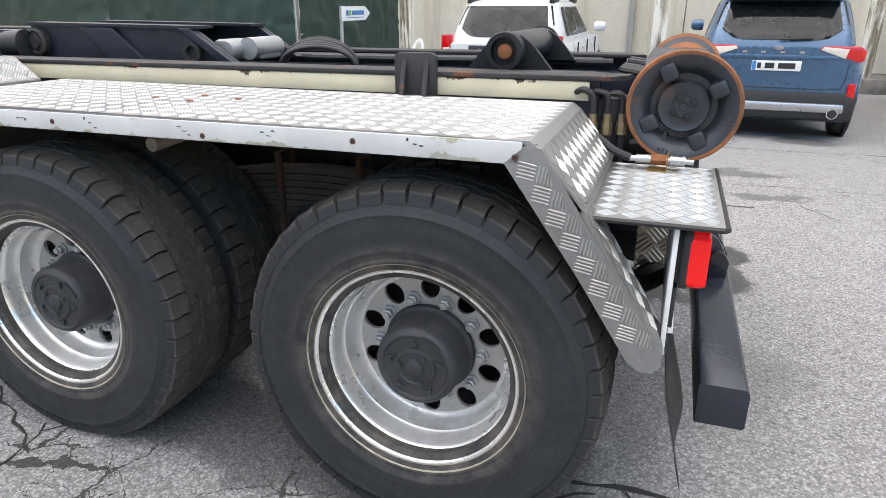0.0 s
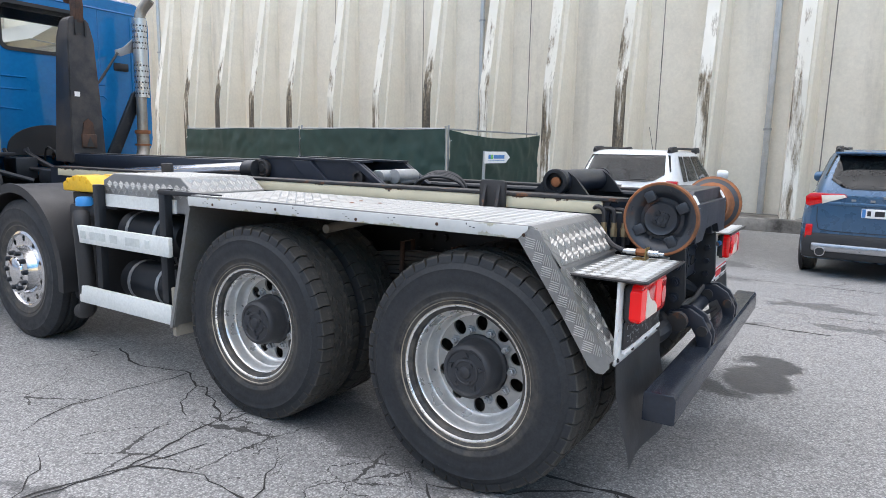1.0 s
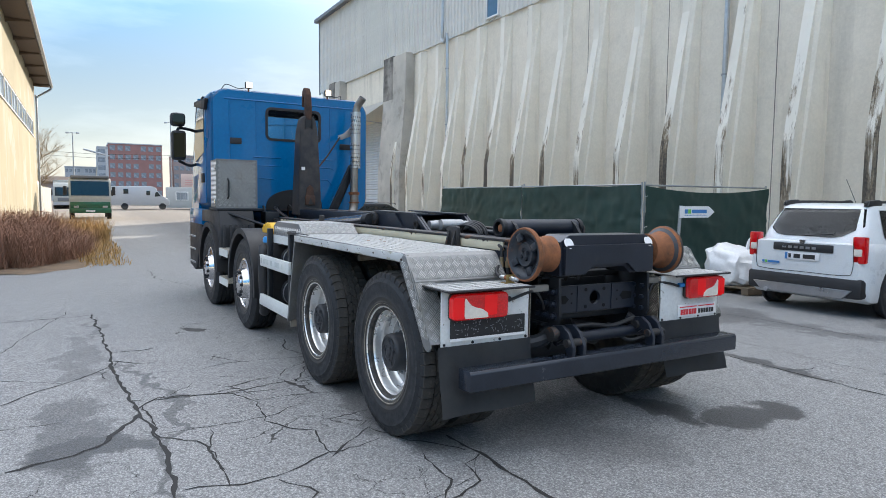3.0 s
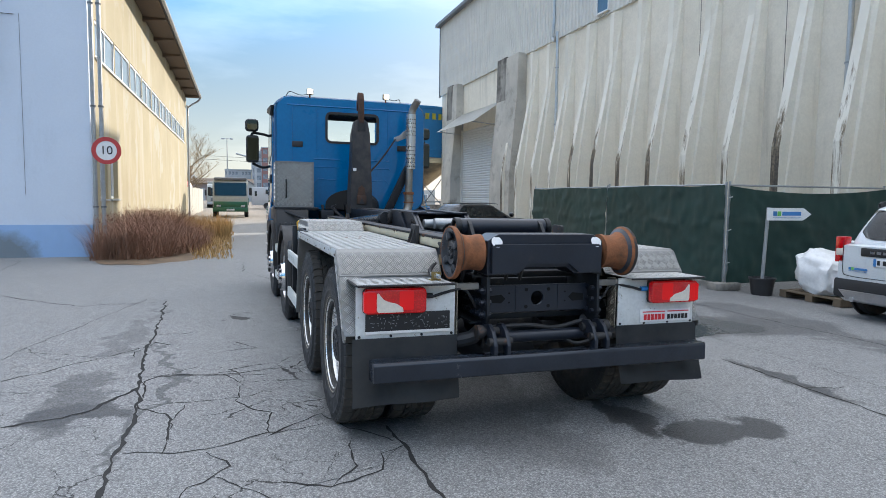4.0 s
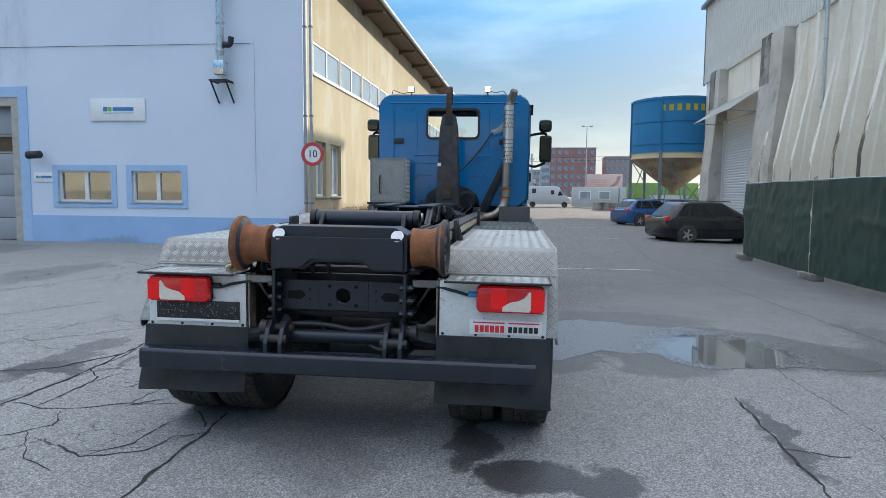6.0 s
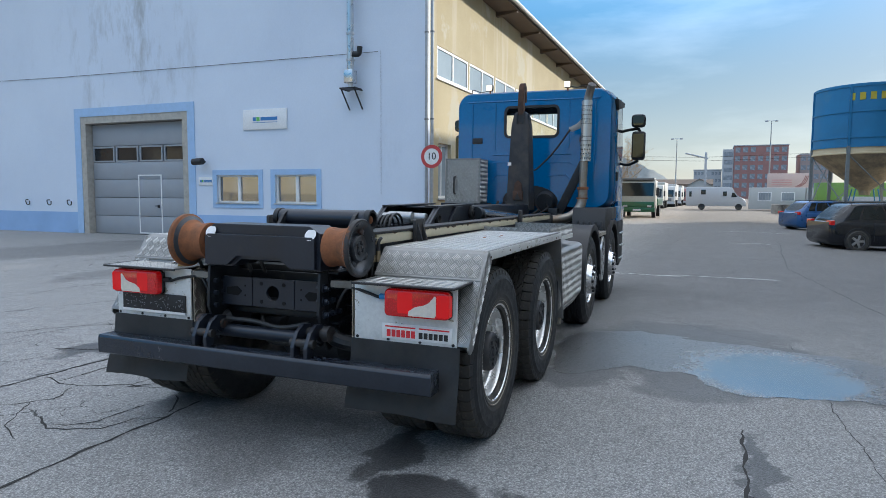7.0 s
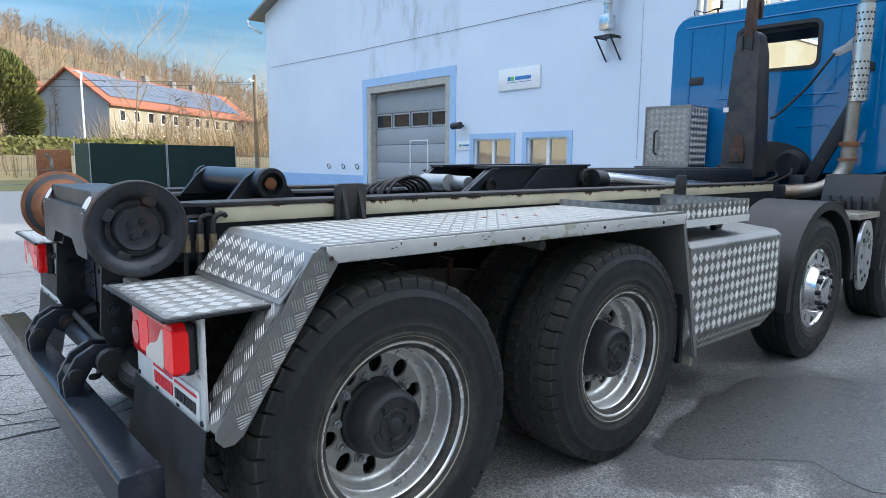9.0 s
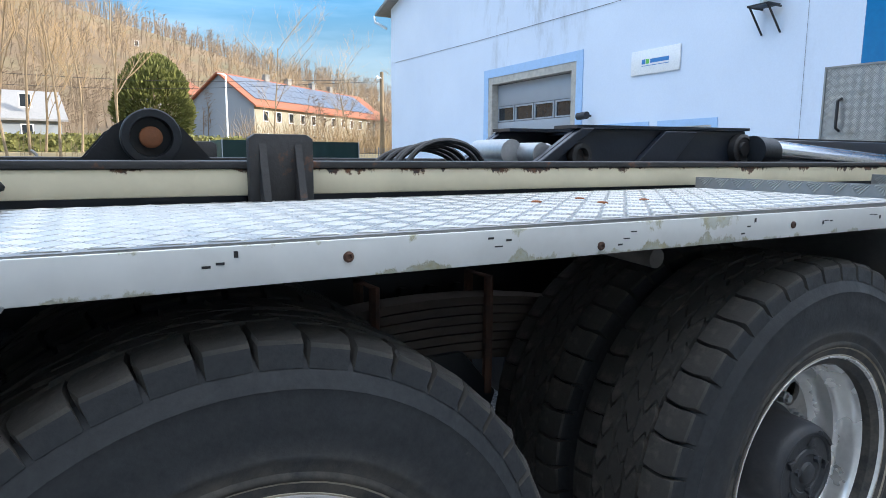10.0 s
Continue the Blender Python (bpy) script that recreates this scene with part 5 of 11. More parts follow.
M["arm"] = worn("dusty_worn_arm_paint", (0.026, 0.026, 0.030), 0.5, 0.1, var=0.35, scale=3, fine=60, bump=0.2, dirt=(0.10, 0.085, 0.072), dirt_lo=0.45, dirt_hi=0.8, dirt_scale=3)
M["disc"] = worn("oily_black_disc_paint", (0.032, 0.037, 0.046), 0.34, 0.1, var=0.4, scale=9, fine=70, bump=0.3, dirt=(0.16, 0.065, 0.028), dirt_lo=0.54, dirt_hi=0.78, dirt_scale=7)
M["hub"] = worn("dusty_black_casting", (0.030, 0.032, 0.037), 0.55, 0.0, var=0.3, scale=8, fine=60, bump=0.3, dirt=(0.10, 0.09, 0.08), dirt_lo=0.55, dirt_hi=0.85, dirt_scale=6)
M["rust"] = worn("rusty_iron", (0.27, 0.105, 0.045), 0.85, 0.1, var=0.5, scale=9, fine=70, bump=0.5, dirt=(0.13, 0.06, 0.03), dirt_lo=0.5, dirt_hi=0.72, dirt_scale=10)
M["rust_black"] = worn("black_iron_with_rust", (0.035, 0.034, 0.035), 0.55, 0.2, var=0.4, scale=9, fine=70, bump=0.4, dirt=(0.22, 0.085, 0.03), dirt_lo=0.58, dirt_hi=0.7, dirt_scale=9)
M["white_paint"] = worn("chipped_white_paint", (0.70, 0.71, 0.70), 0.45, 0.0, var=0.08, scale=5, fine=50, bump=0.15, dirt=(0.30, 0.28, 0.23), dirt_lo=0.62, dirt_hi=0.64, dirt_scale=16)


def chipped(name, color, under, rust, z0, z1, reach=0.5, edge=0.5):
    """Paint that has broken away in ragged chips along the lower and upper edge of a strip between z0 and z1."""
    m = Mat(name, color, 0.5)
    sep = m.node("ShaderNodeSeparateXYZ")
    m.link(m.tc.outputs["Object"], sep.inputs[0])
    mid, half = (z0 + z1) / 2, (z1 - z0) / 2
    u = m.math("MULTIPLY", m.math("SUBTRACT", sep.outputs[2], mid), 1 / half)
    away = m.math("MULTIPLY", m.math("ADD", m.math("MULTIPLY", m.math("ABSOLUTE", u), 1 - edge), m.math("MULTIPLY", u, edge)), reach)
    n = m.noise(11, 8, 0.68, stretch=(1.0, 1.0, 0.7))
    big = m.noise(2.3, 4, 0.6)
    lift = m.math("ADD", m.math("ADD", n, m.math("MULTIPLY", away, 0.26)), m.math("MULTIPLY", m.math("SUBTRACT", big, 0.5), 0.35))
    chip = m.ramp(lift, 0.715, 0.725)
    rim = m.ramp(lift, 0.690, 0.715)
    tone = m.noise(5, 5, 0.65)
    c = m.mix(m.ramp(tone, 0.3, 0.7), shade(color, 0.88), shade(color, 1.06))
    c = m.mix(m.math("MULTIPLY", m.ramp(m.noise(3.5, 6, 0.7), 0.55, 0.75), 0.35), c, shade(color, 0.62))
    c = m.mix(m.math("MULTIPLY", rim, 0.6), c, rust)
    c = m.mix(chip, c, m.mix(m.ramp(m.noise(30, 5, 0.7), 0.4, 0.62), under, rust))
    m.color(c)
    m.rough(m.mix(chip, (0.45, 0.45, 0.45), (0.8, 0.8, 0.8)))
    inv = m.math("SUBTRACT", 1.0, chip)
    m.bump(inv, 0.5, 0.002)
    return m.m


M["cream"] = chipped("chipped_cream_paint", (0.64, 0.58, 0.42), (0.045, 0.042, 0.042), (0.16, 0.075, 0.035), 1.185, 1.244, 0.75, 0.8)
M["edge_white"] = chipped("chipped_white_edge_paint", (0.56, 0.57, 0.56), (0.40, 0.41, 0.37), (0.33, 0.31, 0.20), 1.119, 1.170, 0.55, -0.2)
M["white_plain"] = worn("white_side_rail_paint", (0.68, 0.70, 0.68), 0.45, 0.0, var=0.07, dirt=(0.45, 0.44, 0.38), dirt_lo=0.65, dirt_hi=0.9)


def tyre_rubber():
    m = Mat("tyre_rubber", (0.03, 0.034, 0.04), 0.55)
    sep = m.node("ShaderNodeSeparateXYZ")
    m.link(m.tc.outputs["Object"], sep.inputs[0])
    r = m.math("SQRT", m.math("ADD", m.math("MULTIPLY", sep.outputs[0], sep.outputs[0]), m.math("MULTIPLY", sep.outputs[2], sep.outputs[2])))
    big, mid, fine = m.noise(5, 5, 0.65), m.noise(14, 6, 0.7), m.noise(70, 4, 0.65)
    c = m.mix(m.ramp(big, 0.3, 0.7), (0.0145, 0.0165, 0.020), (0.027, 0.030, 0.034))
    c = m.mix(0.25, c, m.ramp(fine, 0.3, 0.7, (0.012, 0.013, 0.015), (0.058, 0.060, 0.062)))
    # brown dust that clings to the ribs near the rim
    bead = m.math("MULTIPLY", m.ramp(r, 0.325, 0.385, (1, 1, 1), (0, 0, 0)), m.ramp(mid, 0.38, 0.66))
    c = m.mix(m.math("MULTIPLY", bead, 0.75), c, (0.13, 0.115, 0.095))
    # pale scuffs and cuts
    scuff = m.ramp(m.noise(9, 9, 0.78, stretch=(1.0, 1.0, 2.2)), 0.655, 0.70)
    c = m.mix(m.math("MULTIPLY", scuff, 0.6), c, (0.12, 0.115, 0.11))
    m.color(c)
    m.rough(m.ramp(mid, 0.3, 0.7, (0.42,) * 3, (0.72,) * 3))
    m.bump(fine, 0.25, 0.003)
    m.bump(mid, 0.2, 0.006)
    m.bsdf.inputs["Specular IOR Level"].default_value = 0.3
    return m.m


M["rubber"] = tyre_rubber()
M["tread_rubber"] = worn("worn_tread_rubber", (0.050, 0.047, 0.043), 0.8, 0.0, var=0.4, scale=14, fine=70, bump=0.5, dirt=(0.13, 0.115, 0.095), dirt_lo=0.52, dirt_hi=0.78, dirt_scale=12)
# near-black rubber: the shade between the lugs is put into the colour
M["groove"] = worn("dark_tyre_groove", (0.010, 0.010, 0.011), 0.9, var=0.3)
M["flap"] = worn("black_rubber_flap", (0.050, 0.055, 0.064), 0.30, 0.0, var=0.3, scale=3, fine=40, bump=0.2, dirt=(0.11, 0.11, 0.11), dirt_lo=0.40, dirt_hi=0.8, dirt_scale=2.0)
M["rim"] = worn("silver_rim_paint", (0.78, 0.775, 0.76), 0.28, 0.65, var=0.08, scale=6, fine=50, bump=0.06, dirt=(0.42, 0.38, 0.32), dirt_lo=0.60, dirt_hi=0.95, dirt_scale=5)
# rim silver with the shade of the deep well put into its colour, plus dirt
M["rim_disc_shaded"] = worn("dull_silver_disc_paint", (0.42, 0.41, 0.39), 0.45, 0.4, var=0.15, scale=7, fine=50, bump=0.1, dirt=(0.20, 0.17, 0.13), dirt_lo=0.55, dirt_hi=0.85, dirt_scale=6)
M["rim_edge"] = worn("corroded_rim_edge", (0.40, 0.36, 0.29), 0.6, 0.4, var=0.3, scale=12, fine=60, bump=0.4, dirt=(0.17, 0.12, 0.07), dirt_lo=0.5, dirt_hi=0.75, dirt_scale=9)
M["chrome"] = worn("polished_wheel_cover", (0.72, 0.72, 0.73), 0.16, 0.95, var=0.08, scale=8, bump=0.0, dirt=(0.35, 0.33, 0.3), dirt_lo=0.6, dirt_hi=0.9)


def lens_material():
    """Moulded red lens: fine upright ribs and small cells under a glossy skin."""
    m = Mat("red_lamp_lens", (0.42, 0.003, 0.006), 0.12)
    cells = m.node("ShaderNodeTexVoronoi", Scale=85.0)
    m.link(m.coords("Object", (0.2, 1.0, 1.0)), cells.inputs["Vector"])
    big = m.noise(9, 4, 0.6)
    c = m.mix(m.ramp(cells.outputs["Distance"], 0.1, 0.6), (0.55, 0.006, 0.010), (0.30, 0.001, 0.003))
    c = m.mix(m.ramp(big, 0.35, 0.65), c, m.mix(0.5, c, (0.16, 0.0, 0.001)))
    m.color(c)
    m.bsdf.inputs["Emission Color"].default_value = (1.0, 0.01, 0.01, 1)
    m.bsdf.inputs["Emission Strength"].default_value = 0.05
    m.bump(cells.outputs["Distance"], 0.15, 0.003)
    m.bsdf.inputs["Coat Weight"].default_value = 0.6
    m.bsdf.inputs["Coat Roughness"].default_value = 0.05
    return m.m


M["lens_red"] = lens_material()
M["lens_bright"] = plain("lit_red_lamp_lens", (0.46, 0.003, 0.005), 0.14, emit=0.09, emit_color=(1.0, 0.008, 0.006))
M["lens_white"] = worn("frosted_white_lens", (0.72, 0.66, 0.58), 0.3, var=0.1)
M["yellow"] = worn("yellow_plastic", (0.72, 0.42, 0.02), 0.5, var=0.12, dirt=(0.3, 0.2, 0.05), dirt_lo=0.62, dirt_hi=0.85)
M["blue_cap"] = plain("blue_plastic_cap", (0.03, 0.25, 0.60), 0.4)
M["work_lamp"] = plain("lit_work_lamp", (1, 0.95, 0.8), 0.3, emit=0.9, emit_color=(1.0, 0.80, 0.52))
M["mirror"] = plain("mirror_glass", (0.06, 0.07, 0.07), 0.02, 1.0)
M["exhaust"] = worn("heat_stained_steel", (0.36, 0.33, 0.29), 0.42, 0.85, var=0.25, scale=4, fine=60, dirt=(0.28, 0.16, 0.09), dirt_lo=0.5, dirt_hi=0.75, dirt_scale=2.5)
M["piston"] = worn("hydraulic_piston_steel", (0.5, 0.5, 0.52), 0.2, 0.95, var=0.1)
M["side_glass"] = worn("cab_side_glass", (0.05, 0.06, 0.065), 0.03, var=0.1, bump=0)



def tread_bars(bm, o, u, v, W, H, p=0.0485, keep=None):
    """Raised lozenge bars in groups of five over a flat field."""
    o, u, v = Vector(o), Vector(u).normalized(), Vector(v).normalized()
    p *= 0.92
    g = p / 0.0485
    n = u.cross(v)
    r2 = math.sqrt(0.5)
    R = int((W + H) / p) + 2
    for i in range(-R, R):
        for j in range(-R, R):
            cx, cy = (i - j) * p * r2, (i + j) * p * r2
            if not (0 < cx < W and 0 < cy < H) or (keep and not keep(cx, cy)):
                continue
            a = (r2, r2) if (i + j) % 2 else (-r2, r2)
            q = (-a[1], a[0])
            for k in range(-2, 3):
                L = 0.0245 * g
                w = 0.0023 * g
                s = k * 0.0092 * g
                rim = ((-L, 0), (-0.72 * L, -w), (0.72 * L, -w), (L, 0), (0.72 * L, w), (-0.72 * L, w))
                low, top = [], []
                for da, dq in rim:
                    for ring, f, g2, lift in ((low, 1.0, 1.0, 0.0), (top, 0.9, 0.4, 0.0018)):
                        x = cx + a[0] * da * f + q[0] * (s + dq * g2)
                        y = cy + a[1] * da * f + q[1] * (s + dq * g2)
                        ring.append(bm.verts.new(o + u * min(max(x, 0.002), W - 0.002) + v * min(max(y, 0.002), H - 0.002) + n * lift))
                for e in range(6):
                    bm.faces.new((low[e], low[(e + 1) % 6], top[(e + 1) % 6], top[e]))
                bm.faces.new(top)


def bars_part(parent, fields, name="tread_pattern"):
    bm = B()
    for f in fields:
        tread_bars(bm, *f)
    ob = part(name, bm, M["tread_bar"], parent, smooth=None)
    ob["kind"] = "stuff"
    return ob


M["tread_bar"] = worn("worn_bright_aluminium", (0.52, 0.52, 0.505), 0.38, 0.75, var=0.12, scale=3, bump=0, dirt=(0.42, 0.40, 0.35), dirt_lo=0.55, dirt_hi=0.85, dirt_scale=5)

truck = thing("hooklift_truck", "blue four-axle hooklift truck with tread-plate mudguards and bare frame", "truck", (0, 0.015, 0), 1.25)
truck.matrix_world = pose(0, 0.015, 0.010, -0.4, -0.08, 1.25)


# ---- wheels ----
def tyre_mesh(blocky):
    """Tyre about the y axis, outer face at y = 0, 0.30 wide."""
    bm = B()
    R = 0.507 if blocky else 0.523
    prof = [(0.274, 0.03), (0.300, 0.012), (0.322, 0.006), (0.326, 0.003), (0.331, 0.003), (0.335, 0.005), (0.352, 0.000), (0.356, -0.003), (0.362, -0.003), (0.366, -0.001), (0.40, -0.007), (0.43, -0.008), (0.452, -0.005), (0.455, -0.0065), (0.460, -0.004), (0.470, 0.002), (0.482, 0.008), (R - 0.004, 0.030), (R, 0.045)]
    if not blocky:
        for y in (0.085, 0.14, 0.19, 0.245):
            prof += [(R, y - 0.012), (R - 0.014, y - 0.007), (R - 0.014, y + 0.007), (R, y + 0.012)]
    prof += [(R, 0.26), (R - 0.004, 0.276), (0.485, 0.288), (0.45, 0.300), (0.40, 0.304), (0.34, 0.296), (0.274, 0.27)]
    lathe(bm, prof, "y", seg=72, closed=True)
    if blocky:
        # carcass between the lugs takes the colour darkened for shade
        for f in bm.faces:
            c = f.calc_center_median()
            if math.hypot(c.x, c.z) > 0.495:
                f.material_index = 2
    return bm


TREAD_ROWS = ((0.006, 0.084, 0.0, 0.07, 0.92), (0.088, 0.128, 0.42, -0.26, 0.90), (0.130, 0.172, 0.10, 0.26, 0.90), (0.174, 0.214, 0.62, -0.26, 0.90), (0.218, 0.296, 0.25, 0.07, 0.92))
TREAD_MESHES = []


def tread_blocks(parent):
    """Forty-six worn rubber lugs in each of five rows, with wavy grooves between them."""
    n = 46
    pitch = 2 * math.pi / n
    rng = random.Random(3)
    for row, (y0, y1, ph, zig, fill) in enumerate(TREAD_ROWS):
        ym = (y0 + y1) / 2
        for v in range(4):
            if len(TREAD_MESHES) > row * 4 + v:
                continue
            bm = B()
            half = 0.5 * fill * rng.uniform(0.98, 1.03)
            top = 0.5265 + rng.uniform(-0.004, 0.002)
            steps = 5
            side = []
            for k in range(steps):
                t = k / (steps - 1)
                bend = zig * math.sin(math.pi * t * (1.0 if row in (0, 4) else 2.0))
                cut = 0.03 if (k == 0 and row == 0) or (k == steps - 1 and row == 4) else 0.0
                side.append((bend, y0 + (y1 - y0) * t, cut + (0.05 if k in (0, steps - 1) and row not in (0, 4) else 0.0)))
            out = [(-half + bnd + c, y) for bnd, y, c in side] + [(half + bnd - c, y) for bnd, y, c in reversed(side)]
            m = len(out)
            layers = []
            for r, f in ((0.480, 1.02), (top - 0.006, 1.0), (top, 0.93)):
                ring = []
                for u, y in out:
                    yy = ym + (y - ym) * f
                    rr = r
                    if r > 0.5:
                        edge = max(0.0, (0.030 - y) / 0.024, (y - 0.272) / 0.024)
                        rr -= 0.010 * min(1.0, edge)
                        if edge >= 0.99:
                            yy += 0.006 if y < 0.1 else -0.006
                    a = u * (f if f > 0.95 else 0.955) * pitch + rng.uniform(-0.002, 0.002)
                    ring.append(bm.verts.new((rr * math.cos(a), yy, rr * math.sin(a))))
                layers.append(ring)
            for p, q in zip(layers, layers[1:]):
                for e in range(m):
                    j = (e + 1) % m
                    yc = (p[e].co.y + p[j].co.y) / 2
                    bm.faces.new((p[e], p[j], q[j], q[e])).material_index = 1 if yc < 0.012 or yc > 0.29 else 0
            bm.faces.new(layers[-1])
            ob = obj_of("tread_block", bm, [M["tread_rubber"], M["rubber"]], smooth=25)
            TREAD_MESHES.append(ob.data)
            bpy.data.objects.remove(ob)
        for k in range(n):
            o = new("tread_block", TREAD_MESHES[row * 4 + (k * 7 + k // 3 + row) % 4])
            o.parent = parent
            o.matrix_basis = Matrix.Rotation(-pitch * (k + ph), 4, "Y")


def holed_disc(bm, r0, r1, rh, n, y, rc, mi=0, th=0.012):
    """A disc ring about the y axis with n round holes."""
    for s in range(n):
        mid = 2 * math.pi * (s + 0.5) / n
        half = math.pi / n
        outer = []
        steps = 6
        for side in range(4):
            for k in range(steps):
                t = k / steps
                r, a = ((r1, -half + 2 * half * t), (r1 + (r0 - r1) * t, half), (r0, half - 2 * half * t), (r0 + (r1 - r0) * t, -half))[side]
                outer.append((r, mid + a))
        ov = [Vector((r * math.cos(a), 0, r * math.sin(a))) for r, a in outer]
        c = Vector((rc * math.cos(mid), 0, rc * math.sin(mid)))
        inner = []
        for p in ov:
            d = (p - c).normalized()
            radial = c.normalized()
            inner.append(c + d * rh + radial * (d.dot(radial) * rh * 0.22))
        for off in (0, th):
            oo = [bm.verts.new(p + Vector((0, y + off, 0))) for p in ov]
            ii = [bm.verts.new(p + Vector((0, y + off, 0))) for p in inner]
            for k in range(len(oo)):
                j = (k + 1) % len(oo)
                bm.faces.new((oo[k], oo[j], ii[j], ii[k])).material_index = mi
            if off == 0:
                first = ii
            else:
                for k in range(len(ii)):
                    j = (k + 1) % len(ii)
                    bm.faces.new((first[k], first[j], ii[j], ii[k])).material_index = mi
    bmesh.ops.remove_doubles(bm, verts=bm.verts, dist=0.0005)


RIM = Matrix.Diagonal((0.975, 1, 0.975, 1)) @ axis_matrix("y")


def rear_wheel(at, turn, parent):
    """Deep-dished steel drive wheel with hub; outer face towards -y."""
    bm = B()
    # deep well with two steps, then the holed disc dished towards the hub
    lathe(bm, [(0.292, 0.03), (0.302, 0.012), (0.306, 0.011), (0.309, 0.016), (0.304, 0.024), (0.297, 0.026), (0.290, 0.032), (0.284, 0.046), (0.279, 0.054), (0.276, 0.058), (0.274, 0.075), (0.271, 0.098), (0.266, 0.112), (0.262, 0.116), (0.260, 0.135), (0.257, 0.150), (0.249, 0.166), (0.240, 0.173), (0.228, 0.170), (0.292, 0.29)], "y", seg=72, m=RIM)
    holed_disc(bm, 0.112, 0.224, 0.029, 10, 0.168, 0.190, mi=1)
    w = part("wheel", bm, [M["rim"], M["rim_disc_shaded"]], parent, "silver steel drive wheel with dark hub")
    bm = B()
    lathe(bm, [(0.3065, 0.0115), (0.3095, 0.0105), (0.3145, 0.0145), (0.3165, 0.020), (0.3225, 0.010), (0.330, 0.004)], "y", seg=64, m=RIM)
    part("rim_flange", bm, M["rim_edge"], w, "corroded rim edge")
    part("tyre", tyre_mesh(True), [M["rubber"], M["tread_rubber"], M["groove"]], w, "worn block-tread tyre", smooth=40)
    tread_blocks(w)
    # planetary hub: wide drum with a rounded shoulder, a flat face and a small centre cap
    bm = B()
    lathe(bm, [(0.140, 0.172), (0.137, 0.160), (0.128, 0.156), (0.124, 0.150), (0.122, 0.075), (0.119, 0.060), (0.112, 0.050), (0.102, 0.045), (0.096, 0.046), (0.093, 0.050), (0.062, 0.050), (0.060, 0.046), (0.050, 0.044), (0.047, 0.047), (0.028, 0.047), (0.025, 0.040), (0.018, 0.037), (0, 0.036)], "y", seg=48)
    hub = part("hub", bm, M["hub"], w, "black hub drum with cast arrow marks")
    hub.location.y = -0.012
    for k in range(5):
        a = 2 * math.pi * k / 5 + 0.3
        bm = B()
        prism(bm, [(-0.012, -0.013), (0.010, 0.0), (-0.012, 0.013), (-0.006, 0.0)], "xz", 0.041, 0.050, 0.001)
        bm.transform(Matrix.Translation((0.079 * math.cos(a), 0, 0.079 * math.sin(a))) @ Matrix.Rotation(-a, 4, "Y"))
        part("cast_mark", bm, M["hub"], hub)
    for k in range(3):
        a = 2 * math.pi * k / 3 + 0.9
        bm = B()
        cyl(bm, (0.046 * math.cos(a), 0.050, 0.046 * math.sin(a)), (0.046 * math.cos(a), 0.036, 0.046 * math.sin(a)), 0.009, 6)
        part("cover_bolt", bm, M["hub"], hub)
    for k in range(9):
        a = 0.75 + 0.075 * k
        bm = B()
        box(bm, -0.004, 0.004, 0.040, 0.046, -0.0025, 0.0025, m=Matrix.Translation((0.104 * math.cos(a), 0, 0.104 * math.sin(a))) @ Matrix.Rotation(-a, 4, "Y"))
        part("cast_bar", bm, M["hub"], hub)
    nut = None
    for k in range(10):
        a = 2 * math.pi * k / 10
        p = (0.158 * math.cos(a), 0, 0.158 * math.sin(a))
        if nut is None:
            bm = B()
            lathe(bm, [(0.023, 0.168), (0.023, 0.161), (0.021, 0.159), (0.016, 0.159), (0.016, 0.144), (0.011, 0.141), (0.011, 0.134), (0, 0.133)], "y", seg=6)
            nut = part("wheel_nut", bm, M["fence_steel"], w)
            nut.location = p
        else:
            o = new("wheel_nut", nut.data)
            o.parent = w
            o.location = p
    w.matrix_basis = pose(*at, 0, 0, turn)
    return w


def front_wheel(at, turn, parent):
    bm = B()
    lathe(bm, [(0.292, 0.03), (0.302, 0.012), (0.312, 0.014), (0.306, 0.03), (0.285, 0.035), (0.275, 0.06), (0.270, 0.10), (0.292, 0.27)], "y", seg=56)
    w = part("wheel", bm, M["rim"], parent, "front wheel with polished cover")
    part("tyre", tyre_mesh(False), M["rubber"], w, "black road tyre with circular grooves", smooth=40)
    bm = B()
    lathe(bm, [(0.290, 0.02), (0.270, 0.012), (0.262, 0.03)], "y", seg=56)
    holed_disc(bm, 0.185, 0.262, 0.020, 10, 0.028, 0.236)
    lathe(bm, [(0.185, 0.028), (0.17, -0.01), (0.165, -0.035)], "y", seg=56)
    lathe(bm, [(0.17, -0.036), (0.10, -0.040), (0.095, -0.052), (0.085, -0.058), (0, -0.062)], "y", seg=48)
    part("wheel_cover", bm, M["chrome"], w, "polished wheel cover")
    for k in range(10):
        a = 2 * math.pi * k / 10
        bm = B()
        lathe(bm, [(0.018, -0.036), (0.018, -0.055), (0.012, -0.062), (0, -0.062)], "y", at=(0.135 * math.cos(a), 0, 0.135 * math.sin(a)), seg=10)
        part("nut_cap", bm, M["chassis"], w)
    w.matrix_basis = pose(*at, 0, 0, turn)
    return w


AX = (-6.40, -4.46, -1.95, -0.635)
HUB = 0.522
rw = rear_wheel((AX[3], -1.235, HUB), 0, truck)
fw = front_wheel((AX[1], -1.215, HUB), 0, truck)
copy_thing(rw, pose(AX[2], -1.235, HUB, 0, 25, 0))
for x, a in ((AX[2], 10), (AX[3], 40)):
    copy_thing(rw, pose(x, 1.235, HUB, 0, a, 180))
copy_thing(fw, pose(AX[0], -1.215, HUB, 0, 15, 0))
for x, a in ((AX[0], 5), (AX[1], 33)):
    copy_thing(fw, pose(x, 1.215, HUB, 0, a, 180))
# inner twin tyres
bm = tyre_mesh(True)
